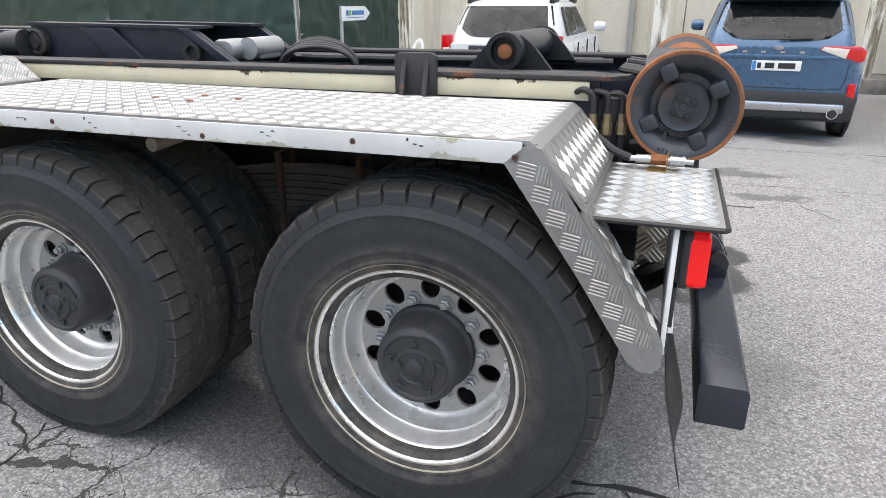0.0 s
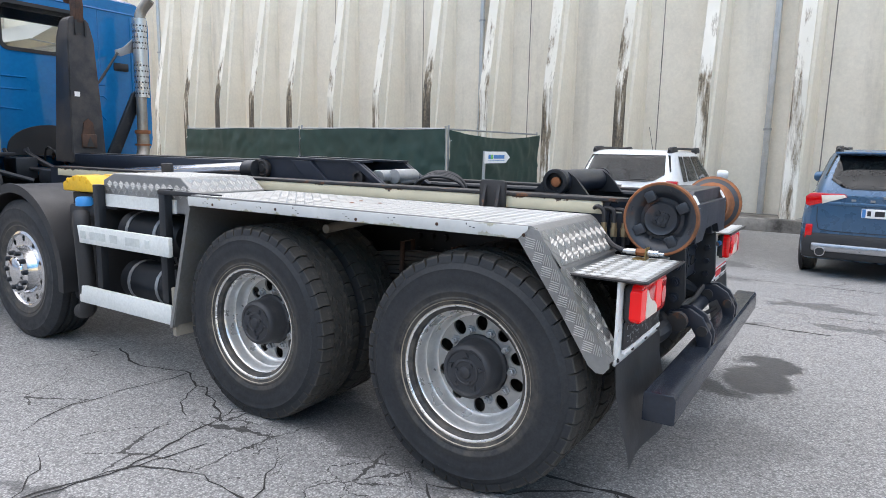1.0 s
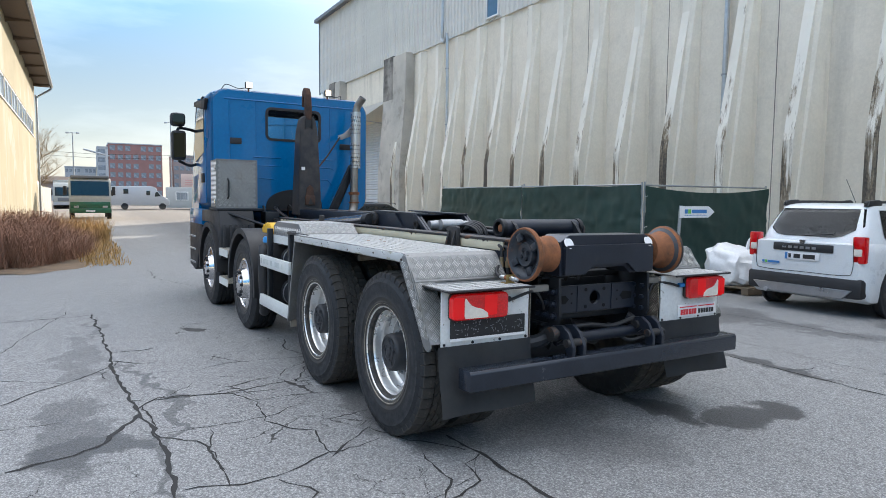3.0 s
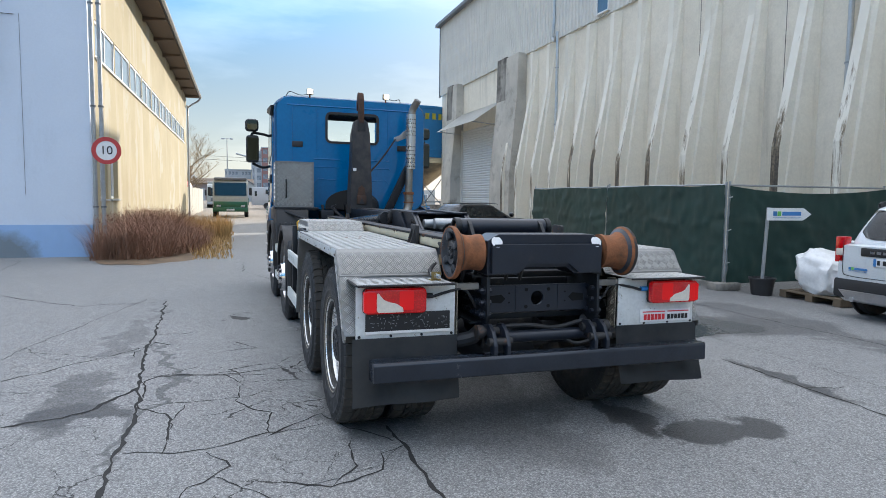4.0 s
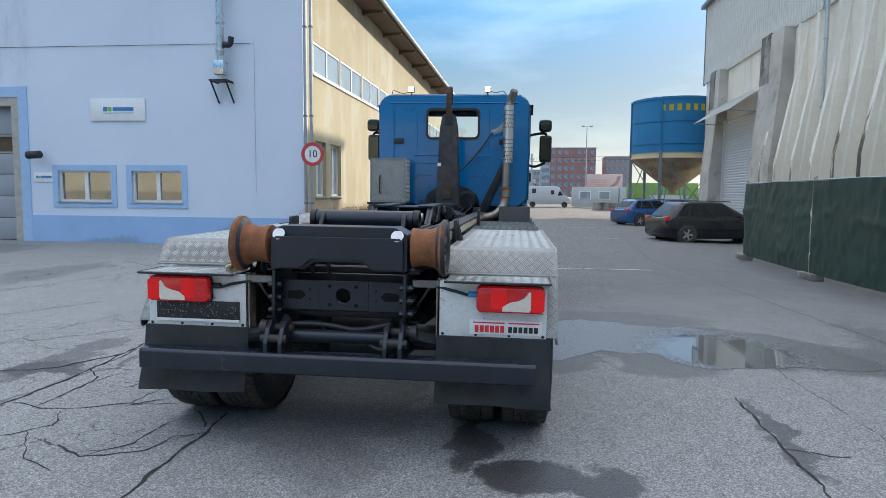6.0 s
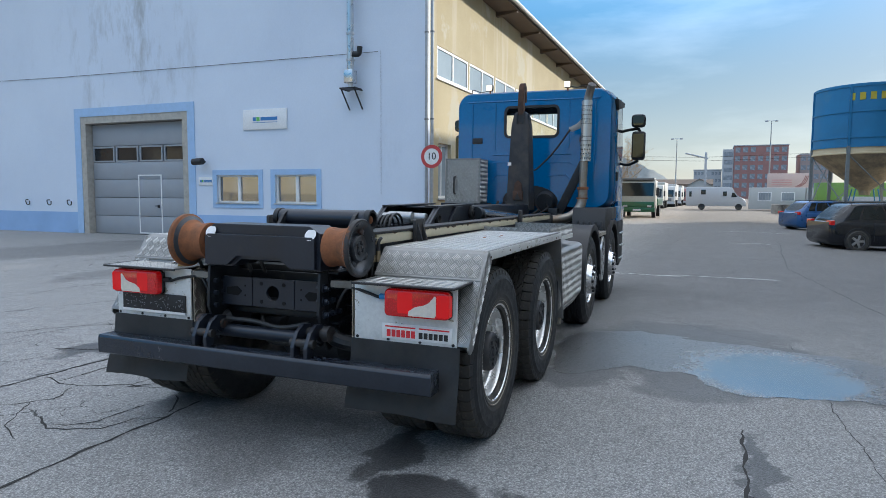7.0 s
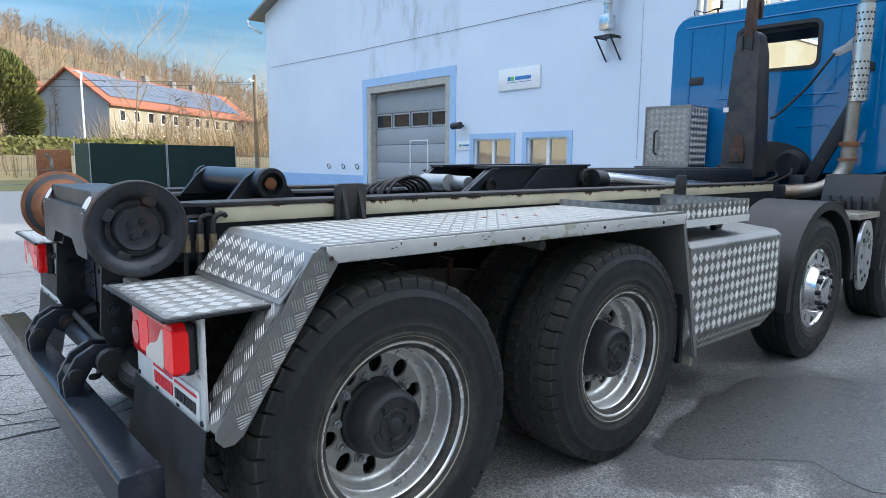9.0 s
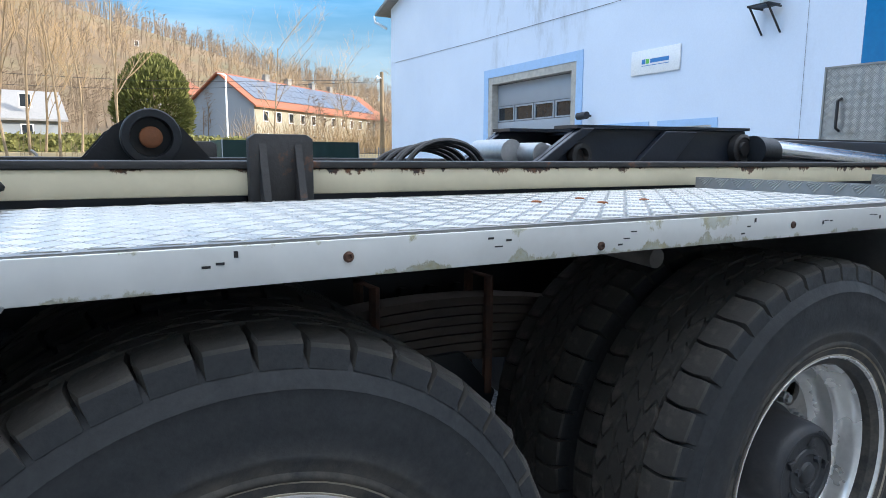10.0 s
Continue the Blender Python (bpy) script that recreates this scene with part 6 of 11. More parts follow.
lathe(bm, [(0.292, 0.03), (0.26, 0.05), (0.25, 0.15), (0.10, 0.16), (0, 0.16)], "y", seg=40)
tw = part("twin_tyre", bm, [M["rubber"], M["tread_rubber"], M["groove"]], truck, "inner twin tyre", smooth=40)
tread_blocks(tw)
tw.matrix_basis = pose(AX[3], -0.90, HUB, 0, 3, 0)
for x, y, a in ((AX[2], -0.90, 0), (AX[2], 0.90, 180), (AX[3], 0.90, 180)):
    copy_thing(tw, pose(x, y, HUB, 0, 4, a))


# ---- chassis ----
def chassis():
    for s in (-1, 1):
        bm = B()
        prism(bm, [(s * 0.385, 0.74), (s * 0.46, 0.74), (s * 0.46, 0.752), (s * 0.397, 0.752), (s * 0.397, 1.028), (s * 0.46, 1.028), (s * 0.46, 1.04), (s * 0.385, 1.04)][::s], "yz", -7.6, -0.02)
        rail = part("frame_rail", bm, M["chassis"], truck, "black steel frame rail", smooth=None)
        for j, x0 in enumerate((-0.12, -0.55, -1.25, -1.8, -2.3)):
            for r in range(3):
                for c in range(3):
                    bm = B()
                    y = s * 0.398
                    cyl(bm, (x0 - 0.09 * c, y, 0.80 + 0.085 * r), (x0 - 0.09 * c, y + s * 0.022, 0.80 + 0.085 * r), 0.017, 6)
                    part("bolt", bm, M["chassis"], rail)
    # subframe of the hooklift, with cream bars
    for s in (-1, 1):
        bm = B()
        box(bm, -5.5, -0.16, s * 0.40, s * 0.53, 1.045, 1.19, 0.006)
        box(bm, -5.3, -0.26, s * 0.53, s * 0.55, 1.06, 1.25)
        part("subframe_beam", bm, M["beam_grey"], truck, "dark hooklift subframe beam")
        bm = B()
        box(bm, -5.15, -0.29, s * 0.551, s * 0.566, 1.185, 1.244, 0.003)
        part("side_strip", bm, M["cream"], truck, "cream strip with chipped paint")
        bm = B()
        box(bm, -5.2, -0.24, s * 0.44, s * 0.572, 1.245, 1.262, 0.004)
        prism(bm, [(-0.24, s * 0.44), (-0.17, s * 0.44), (-0.185, s * 0.52), (-0.24, s * 0.572)][::s], "xy", 1.247, 1.260)
        part("top_flange", bm, M["rust_black"], truck, "rusty dark top flange")
        for k in range(3):
            x = -0.275 + 0.043 * k
            y = s * (0.585 - 0.016 * k)
            bm = B()
            tube(bm, arc_pts([(x - 0.07, s * 0.54, 1.20), (x - 0.03, y, 1.222 - 0.006 * k), (x, y, 1.20), (x + 0.004, y, 1.13), (x + 0.008, y, 1.0)], 5), 0.010, 8)
            pp = part("hydraulic_hose", bm, M["black_plastic"], truck, "bent black hydraulic hose")
            bm = B()
            cyl(bm, (x + 0.004, y, 1.085), (x + 0.004, y, 1.125), 0.017, 6)
            cyl(bm, (x + 0.004, y, 1.125), (x + 0.004, y, 1.15), 0.013, 12)
            part("fitting", bm, worn("dull_brass", (0.30, 0.24, 0.15), 0.45, 0.7, var=0.3), pp, "dull brass fitting")
        bm = B()
        prism(bm, [(-0.93, 1.165), (-0.785, 1.165), (-0.785, 1.312), (-0.80, 1.322), (-0.915, 1.322), (-0.93, 1.312)], "xz", s * 0.575, s * 0.60, 0.003)
        gp = part("guide_plate", bm, M["rust_black"], truck, "rusty upright guide plate")
        for x in (-0.895, -0.815):
            bm = B()
            prism(bm, [(s * 0.60, 1.17), (s * 0.64, 1.17), (s * 0.60, 1.30)], "yz", x - 0.008, x + 0.008)
            part("gusset", bm, M["rust_black"], gp, smooth=None)
        bm = B()
        box(bm, -3.62, -3.50, s * 0.575, s * 0.60, 1.17, 1.33, 0.008)
        part("guide_plate", bm, M["rust_black"], truck)
    # cross members
    for x in (-0.4, -1.25, -2.6, -3.7, -5.2):
        bm = B()
        box(bm, x - 0.06, x + 0.06, -0.385, 0.385, 0.80, 0.98, 0.01)
        part("cross_member", bm, M["chassis"], truck)
    # axles, differentials
    for x in AX[2:]:
        bm = B()
        tube(bm, [(x, -1.0, HUB), (x, -0.34, HUB), (x, -0.2, HUB), (x, 0.2, HUB), (x, 0.34, HUB), (x, 1.0, HUB)], 0.08, 16, radii=[0.07, 0.09, 0.2, 0.2, 0.09, 0.07])
        part("axle", bm, M["chassis"], truck, "black drive axle")
    for x in AX[:2]:
        bm = B()
        box(bm, x - 0.05, x + 0.05, -0.95, 0.95, 0.42, 0.54, 0.02)
        part("axle", bm, M["chassis"], truck)
    # leaf springs with clamps
    for s in (-1, 1):
        bm = B()
        for k in range(7):
            L = 0.85 - k * 0.09
            pts = []
            n = 14
            for i in range(n + 1):
                t = -1 + 2 * i / n
                pts.append((-1.25 + t * L, 0.90 - k * 0.026 - 0.16 * t * t * (L / 0.85) ** 2))
            poly = pts + [(x, z - 0.022) for x, z in pts[::-1]]
            prism(bm, poly, "xz", s * 0.50, s * 0.585)
        part("leaf_spring", bm, worn("dusty_spring_steel", (0.075, 0.062, 0.052), 0.75, 0.2, var=0.4, scale=8), truck, "dusty leaf spring pack", smooth=None)
        for x in (-1.42, -1.08):
            bm = B()
            tube(bm, [(x, s * 0.49, 0.62), (x, s * 0.49, 0.95), (x, s * 0.595, 0.95), (x, s * 0.595, 0.62)], 0.014, 8)
            part("clamp", bm, M["rust_brown"], truck, "rusty spring clamp")
        bm = B()
        prism(bm, [(-1.40, 0.48), (-1.10, 0.48), (-1.05, 0.62), (-1.16, 0.75), (-1.34, 0.75), (-1.45, 0.62)], "xz", s * 0.45, s * 0.60, 0.01)
        cyl(bm, (-1.25, s * 0.6, 0.55), (-1.25, s * 0.64, 0.55), 0.09, 16)
        part("spring_saddle", bm, M["chassis"], truck)
        # air tank and hoses above the axles
        bm = B()
        cyl(bm, (-1.64, s * 0.62, 1.06), (-1.64, s * 0.98, 1.04), 0.024, 14)
        part("pipe_stub", bm, M["dark_concrete"], truck, "grey pipe end under the mudguard")
    # tail: end plate and side plates
    bm = B()
    ring_panel(bm, rrect(0.735, 0.172, 0.004, 5, 0, 0.885), rrect(0.092, 0.092, 0.0459, 5, 0.0, 0.885), "yz", -0.06, -0.038)
    ep = part("end_plate", bm, M["beam_grey"], truck, "black drilled end plate")
    # black discs on the plate take the place of open holes
    for y, z in ((-0.08, 0.94), (0.08, 0.94), (-0.08, 0.83), (0.08, 0.83), (-0.2, 0.92), (-0.2, 0.86), (0.2, 0.92), (0.2, 0.86)):
        bm = B()
        cyl(bm, (-0.038, y, z), (-0.035, y, z), 0.012 if abs(y) < 0.1 else 0.006, 10)
        part("hole", bm, M["deep_hole"], ep)
    for q in (-1, 1):
        bm = B()
        prism(bm, [(q * 0.225, 0.885), (q * 0.255, 0.913), (q * 0.335, 0.905), (q * 0.335, 0.862), (q * 0.255, 0.857)][::q], "yz", -0.038, -0.035)
        part("hole", bm, M["deep_hole"], ep, smooth=None)
        bm = B()
        box(bm, -0.038, -0.033, q * 0.150 - 0.004, q * 0.150 + 0.004, 0.80, 0.97)
        part("weld_seam", bm, M["beam_grey"], ep, smooth=None)
    bm = B()
    box(bm, -0.3, -0.2, -0.37, 0.37, 1.0, 1.04, 0.005)
    box(bm, -0.16, -0.1, -0.38, 0.38, 0.745, 0.78, 0.005)
    part("tail_cross_member", bm, M["chassis"], truck)
    for s in (-1, 1):
        bm = B()
        prism(bm, [(-0.32, 1.04), (0.06, 1.04), (0.075, 0.80), (-0.02, 0.58), (-0.32, 0.66)], "xz", s * 0.375, s * 0.395, 0.004)
        sp = part("tail_plate", bm, M["chassis"], truck, "black bolted tail plate")
        for x in (0.025, -0.045, -0.115, -0.23):
            for z in (0.72, 0.80, 0.875, 0.95):
                bm = B()
                cyl(bm, (x, s * 0.395, z), (x, s * 0.402, z), 0.025, 14)
                cyl(bm, (x, s * 0.402, z), (x, s * 0.424, z), 0.018, 6)
                cyl(bm, (x, s * 0.424, z), (x, s * 0.432, z), 0.010, 8)
                if x > -0.1 and z > 0.79:
                    cyl(bm, (x, s * 0.352, z), (x, s * 0.375, z), 0.016, 6)
                part("bolt", bm, M["beam_grey"], sp, smooth=30)
        # swing bracket of the underrun bar
        bm = B()
        for y in (0.30, 0.385):
            prism(bm, [(0.0, 0.66), (0.03, 0.745), (0.10, 0.755), (0.16, 0.72), (0.205, 0.64), (0.20, 0.56), (0.15, 0.56), (0.14, 0.63), (0.11, 0.68), (0.06, 0.64)], "xz", s * y - 0.012, s * y + 0.012, 0.003)
        part("bar_bracket", bm, M["beam_grey"], truck, "black bar bracket")
        bm = B()
        cyl(bm, (0.06, s * 0.27, 0.70), (0.06, s * 0.42, 0.70), 0.028, 14)
        cyl(bm, (0.165, s * 0.27, 0.66), (0.165, s * 0.42, 0.66), 0.024, 14)
        cyl(bm, (0.06, s * 0.42, 0.70), (0.06, s * 0.46, 0.70), 0.045, 14)
        part("bracket_pin", bm, M["rust_black"], truck)
        bm = B()
        tube(bm, arc_pts([(-0.1, s * 0.36, 0.72), (0.0, s * 0.46, 0.66), (-0.1, s * 0.62, 0.62), (-0.4, s * 0.60, 0.60)], 6), 0.045, 10)
        part("air_pipe", bm, M["chassis"], truck)
    bm = B()
    cyl(bm, (0.03, -0.38, 0.655), (0.03, 0.38, 0.655), 0.038, 18)
    part("cross_tube", bm, M["beam_grey"], truck, "black cross tube")
    bm = B()
    tube(bm, arc_pts([(0.02, -0.36, 0.72), (0.03, -0.1, 0.725), (0.02, 0.1, 0.70), (0.03, 0.3, 0.74)], 5), 0.014, 8)
    tube(bm, arc_pts([(-0.2, -0.2, 0.70), (-0.05, -0.05, 0.60), (-0.1, 0.1, 0.58), (-0.2, 0.3, 0.66)], 5), 0.012, 8)
    tube(bm, arc_pts([(0.02, 0.05, 0.70), (0.05, 0.22, 0.60), (0.1, 0.33, 0.62)], 5), 0.012, 8)
    part("hose", bm, M["black_plastic"], truck, "black air hoses")
    # underrun bar
    bm = B()
    prism(bm, [(0.10, 0.47), (0.213, 0.47), (0.22, 0.477), (0.22, 0.568), (0.21, 0.585), (0.107, 0.585), (0.10, 0.578)], "xz", -1.13, 1.13, 0.003)
    part("underrun_bar", bm, M["underrun"], truck, "dark grey underrun bar")


chassis()


def rollers():
    """Tail beam with two flanged container rollers."""
    bm = B()
    prism(bm, [(-0.40, 1.05), (-0.40, 1.26), (-0.33, 1.30), (0.33, 1.30), (0.40, 1.26), (0.40, 1.05), (0.20, 1.05), (0.14, 1.10), (-0.14, 1.10), (-0.20, 1.05)], "yz", -0.14, 0.07, 0.004)
    beam = part("tail_beam", bm, M["beam_grey"], truck, "dark grey tail beam", smooth=None)
    bm = B()
    prism(bm, [(-0.38, 1.06), (-0.38, 1.22), (-0.36, 1.24), (0.36, 1.24), (0.38, 1.22), (0.38, 1.06), (0.22, 1.06), (0.15, 1.12), (-0.15, 1.12), (-0.22, 1.06)], "yz", 0.07, 0.10, 0.003)
    part("beam_face", bm, M["beam_grey"], beam, smooth=None)
    for s in (-1, 1):
        bm = B()
        lathe(bm, [(0, 0.0), (0.034, 0.0), (0.036, 0.002), (0, 0.002)], "x", at=(0.085, s * 0.335, 1.262), seg=20, m=Matrix.Translation((0.083, s * 0.345, 1.253)) @ Matrix.Rotation(radians(62), 4, "Y"))
        part("sticker", bm, M["white_sign"], beam, "round white sticker")
        bm = B()
        prof = [(0.0, 0.0), (0.112, 0.0), (0.112, 0.02), (0.106, 0.05), (0.106, 0.09), (0.112, 0.12), (0.128, 0.145), (0.150, 0.160), (0.163, 0.174), (0.163, 0.194), (0.159, 0.199), (0.150, 0.199), (0.128, 0.190), (0.108, 0.172), (0.094, 0.156), (0.078, 0.157), (0.074, 0.184), (0.070, 0.189), (0.062, 0.186), (0.050, 0.184), (0.0, 0.184)]
        lathe(bm, prof, "y" if s > 0 else "-y", at=(-0.01, s * 0.42, 1.185), seg=44)
        for f in bm.faces:
            f.material_index = 1 if abs(f.calc_center_median().y) > 0.572 and math.hypot(f.calc_center_median().x + 0.01, f.calc_center_median().z - 1.185) < 0.152 else (2 if abs(f.calc_center_median().y) > 0.598 else 0)
        rl = part("roller", bm, [M["rust"], M["disc"], M["rust"] if s < 0 else M["rust_black"]], truck, "rusty flanged container roller", smooth=40)
        for k in range(4):
            a = math.pi / 2 * k + 0.5
            bm = B()
            box(bm, -0.026, 0.026, -0.024, 0.003, -0.024, 0.024, 0.010, m=Matrix.Translation((-0.01 + 0.104 * math.cos(a), s * 0.594, 1.185 + 0.11 * math.sin(a))) @ Matrix.Rotation(-a, 4, "Y"))
            part("web", bm, M["disc"], rl)
        bm = B()
        lathe(bm, [(0.034, 0), (0.032, 0.005), (0.014, 0.006), (0.012, 0.003), (0, 0.003)], "y" if s > 0 else "-y", at=(-0.01, s * 0.603, 1.185), seg=12)
        part("axle_cap", bm, M["disc"], rl)
        for k in range(4):
            a = 2 * math.pi * k / 4 + 0.5
            bm = B()
            prism(bm, [(-0.012, -0.009), (0.012, -0.009), (0.009, 0.009), (-0.009, 0.009)], "xz", -0.006, 0.006, 0.002)
            bm.transform(Matrix.Translation((-0.01 + 0.030 * math.cos(a), s * 0.609, 1.185 + 0.030 * math.sin(a))) @ Matrix.Rotation(math.pi / 2 - a, 4, "Y"))
            part("cast_lobe", bm, M["chassis"], rl)
        for k in range(4):
            for j in (-1, 0, 1):
                a = math.pi / 2 * k + 1.25 + 0.09 * j
                bm = B()
                box(bm, -0.007 + 0.003 * abs(j), 0.007, -0.002, 0.003, -0.003, 0.003, 0.001, m=Matrix.Translation((-0.01 + 0.136 * math.cos(a), s * 0.6135, 1.185 + 0.136 * math.sin(a))) @ Matrix.Rotation(-a, 4, "Y"))
                part("cast_mark", bm, M["disc"], rl)
    # lock cylinder on two brackets
    bm = B()
    cyl(bm, (-0.615, -0.33, 1.315), (-0.615, 0.325, 1.315), 0.062, 28)
    lc = part("lock_cylinder", bm, M["beam_grey"], truck, "dark lock cylinder lying across the frame")
    for s, y in ((-1, -0.335), (1, 0.33)):
        bm = B()
        lathe(bm, [(0.062, 0), (0.067, 0.0), (0.067, 0.034), (0.064, 0.037), (0.048, 0.037), (0.045, 0.004), (0, 0.004)], "y" if s > 0 else "-y", at=(-0.615, y, 1.315), seg=28)
        part("end_cap", bm, M["chassis"], lc, "open cylinder end")
        bm = B()
        lathe(bm, [(0.026, 0.004), (0.026, 0.022), (0.020, 0.026), (0, 0.026)], "y" if s > 0 else "-y", at=(-0.615, y, 1.315), seg=16)
        part("plug", bm, M["rust"], lc, "rusty plug")
        bm = B()
        prism(bm, [(-0.775, 1.245), (-0.455, 1.245), (-0.535, 1.34), (-0.575, 1.366), (-0.655, 1.366), (-0.695, 1.34)], "xz", y - s * 0.07, y - s * 0.045)
        part("bracket", bm, M["chassis"], lc, smooth=None)


rollers()


def hook_arm():
    # sliding beam with side cheeks
    bm = B()
    for s in (-1, 1):
        prism(bm, [(-1.80, 1.235), (-2.02, 1.378), (-2.95, 1.388), (-2.98, 1.235)], "xz", s * 0.235 - 0.012, s * 0.235 + 0.012, 0.003)
        prism(bm, [(-2.27, 1.235), (-2.44, 1.376), (-2.62, 1.378), (-2.47, 1.235)], "xz", s * 0.262 - 0.012, s * 0.262 + 0.012, 0.003)
        prism(bm, [(-1.80, 1.235), (-2.02, 1.378), (-2.08, 1.378), (-1.87, 1.235)], "xz", s * 0.262 - 0.012, s * 0.262 + 0.012, 0.004)
        prism(bm, [(-2.0, 1.376), (-2.95, 1.388), (-2.95, 1.400), (-2.0, 1.388)], "xz", s * 0.14, s * 0.268)
    box(bm, -2.98, -2.25, -0.225, 0.225, 1.365, 1.375)
    fr = part("tilt_frame", bm, M["beam_grey"], truck, "dark grey tilting frame", smooth=None)
    for s in (-1, 1):
        bm = B()
        lathe(bm, [(0.02, 0), (0.045, 0), (0.045, 0.03), (0.03, 0.03), (0.026, 0.01), (0.0, 0.01)], "y" if s > 0 else "-y", at=(-2.02, s * 0.247, 1.278), seg=24)
        lathe(bm, [(0.0, 0.0), (0.062, 0), (0.062, 0.03), (0.05, 0.035), (0.045, 0.03), (0.03, 0.03), (0.028, 0.04), (0.0, 0.04)], "y" if s > 0 else "-y", at=(-2.90, s * 0.25, 1.312), seg=24)
        part("pivot_boss", bm, M["rust_black"], fr)
    bm = B()
    cyl(bm, (-1.90, -0.2, 1.285), (-1.90, 0.2, 1.285), 0.04, 16)
    cyl(bm, (-1.84, -0.12, 1.29), (-1.84, 0.10, 1.29), 0.048, 16)
    box(bm, -2.05, -1.80, -0.09, 0.09, 1.24, 1.325, 0.02)
    part("knuckle", bm, M["fence_steel"], fr, "grey knuckle joint")
    # main beam
    bm = B()
    box(bm, -5.75, -2.6, -0.15, 0.15, 1.235, 1.362, 0.012)
    part("sliding_beam", bm, M["beam_grey"], truck, "dark grey sliding beam with rusty top")
    bm = B()
    box(bm, -5.6, -3.0, -0.13, 0.13, 1.363, 1.370)
    part("wear_strip", bm, M["rust_black"], truck)
    # lift cylinders
    for s in (-1, 1):
        bm = B()
        cyl(bm, (-3.0, s * 0.30, 1.298), (-4.5, s * 0.32, 1.205), 0.058, 24)
        lc = part("lift_cylinder", bm, M["piston"], truck, "grey hydraulic lift cylinder")
        bm = B()
        cyl(bm, (-2.93, s * 0.298, 1.303), (-3.04, s * 0.30, 1.295), 0.066, 24)
        cyl(bm, (-4.45, s * 0.32, 1.208), (-5.4, s * 0.33, 1.16), 0.040, 16)
        part("cylinder_end", bm, M["chassis"], lc)
    # upright arm
    bm = B()
    w0, w1 = 0.165, 0.115
    secs = [(1.28, 0.165, -0.20, 0.13), (1.70, 0.155, -0.16, 0.12), (2.45, 0.125, -0.13, 0.09), (2.62, 0.095, -0.10, 0.07), (2.66, 0.05, -0.08, 0.05)]
    rings = []
    for z, w, a, b in secs:
        rings.append([bm.verts.new((-5.78 + dx, dy, z)) for dx, dy in ((a, -w), (b, -w), (b, w), (a, w))])
    for p, q in zip(rings, rings[1:]):
        for k in range(4):
            bm.faces.new((p[k], p[(k + 1) % 4], q[(k + 1) % 4], q[k]))
    bm.faces.new(rings[0][::-1])
    bm.faces.new(rings[-1])
    bmesh.ops.bevel(bm, geom=bm.edges[:], offset=0.008, segments=2, affect="EDGES")
    arm = part("hook_arm", bm, M["arm"], truck, "black hook arm with bare rusty marks", smooth=30)
    bm = B()
    outline = [(0.10, 2.5), (0.115, 2.75), (0.10, 2.95), (0.05, 3.04), (-0.02, 3.06), (-0.08, 3.02), (-0.11, 2.92), (-0.10, 2.80), (-0.065, 2.79), (-0.055, 2.90), (-0.03, 2.95), (0.01, 2.95), (0.025, 2.88), (0.03, 2.7), (0.0, 2.5)]
    prism(bm, [(-5.80 + a, b) for a, b in outline], "xz", -0.038, 0.038, 0.012)
    part("hook", bm, M["rust_brown"], arm, "rusty lifting hook")
    bm = B()
    box(bm, -5.665, -5.63, -0.07, 0.07, 1.42, 1.55, 0.008)
    prism(bm, [(-0.06, 1.55), (0.06, 1.55), (0.045, 1.66), (0.0, 1.70), (-0.045, 1.66)], "yz", -5.66, -5.645)
    part("catch_plate", bm, M["rust_brown"], arm, "rusty catch plate")
    # dark wedge laid on the plate stands for the open slot
    bm = B()
    prism(bm, [(-0.035, 1.43), (0.035, 1.43), (0.0, 1.53)], "yz", -5.629, -5.626)
    part("catch_slot", bm, M["ink"], arm)
    bm = B()
    box(bm, -5.70, -5.69, -0.045, 0.045, 2.50, 2.60)
    box(bm, -5.69, -5.675, -0.055, -0.035, 2.48, 2.62)
    box(bm, -5.69, -5.675, 0.035, 0.055, 2.48, 2.62)
    part("hook_socket", bm, M["ink"], arm)
    bm = B()
    box(bm, -5.60, -5.597, -0.14, -0.09, 1.90, 1.945)
    part("sticker", bm, M["white_sign"], arm, "small white data sticker")
    # hose coil on the frame
    bm = B()
    for k in range(5):
        pts = []
        for i in range(26):
            a = math.pi * i / 25
            pts.append((-1.53 - 0.014 * k + (0.175 - 0.008 * (k % 3)) * math.cos(a), -0.06 + 0.032 * k + 0.02 * math.cos(a), 1.222 + (0.078 + 0.007 * k) * math.sin(a)))
        tube(bm, pts, 0.010, 8)
    part("hose_loop", bm, M["black_plastic"], truck, "looped black hydraulic hoses")
    bm = B()
    tube(bm, [(-0.35, -0.36, 1.232), (-2.4, -0.36, 1.225)], 0.02, 8)
    tube(bm, [(-0.35, 0.36, 1.232), (-2.4, 0.36, 1.225)], 0.02, 8)
    tube(bm, [(-0.3, -0.30, 1.236), (-1.75, -0.28, 1.230)], 0.016, 8)
    tube(bm, [(-0.3, 0.30, 1.236), (-1.75, 0.28, 1.230)], 0.016, 8)
    part("hydraulic_pipe", bm, M["chassis"], truck, "dark hydraulic pipes along the frame")
    bm = B()
    for y in (-0.28, -0.2, -0.12, 0.1, 0.2):
        tube(bm, arc_pts([(-0.22, y, 1.26), (-0.12, y - 0.1, 1.24), (-0.05, y - 0.28, 1.12), (-0.1, y - 0.3, 1.0)], 5), 0.012, 7)
    part("tail_hose", bm, M["black_plastic"], truck)


hook_arm()


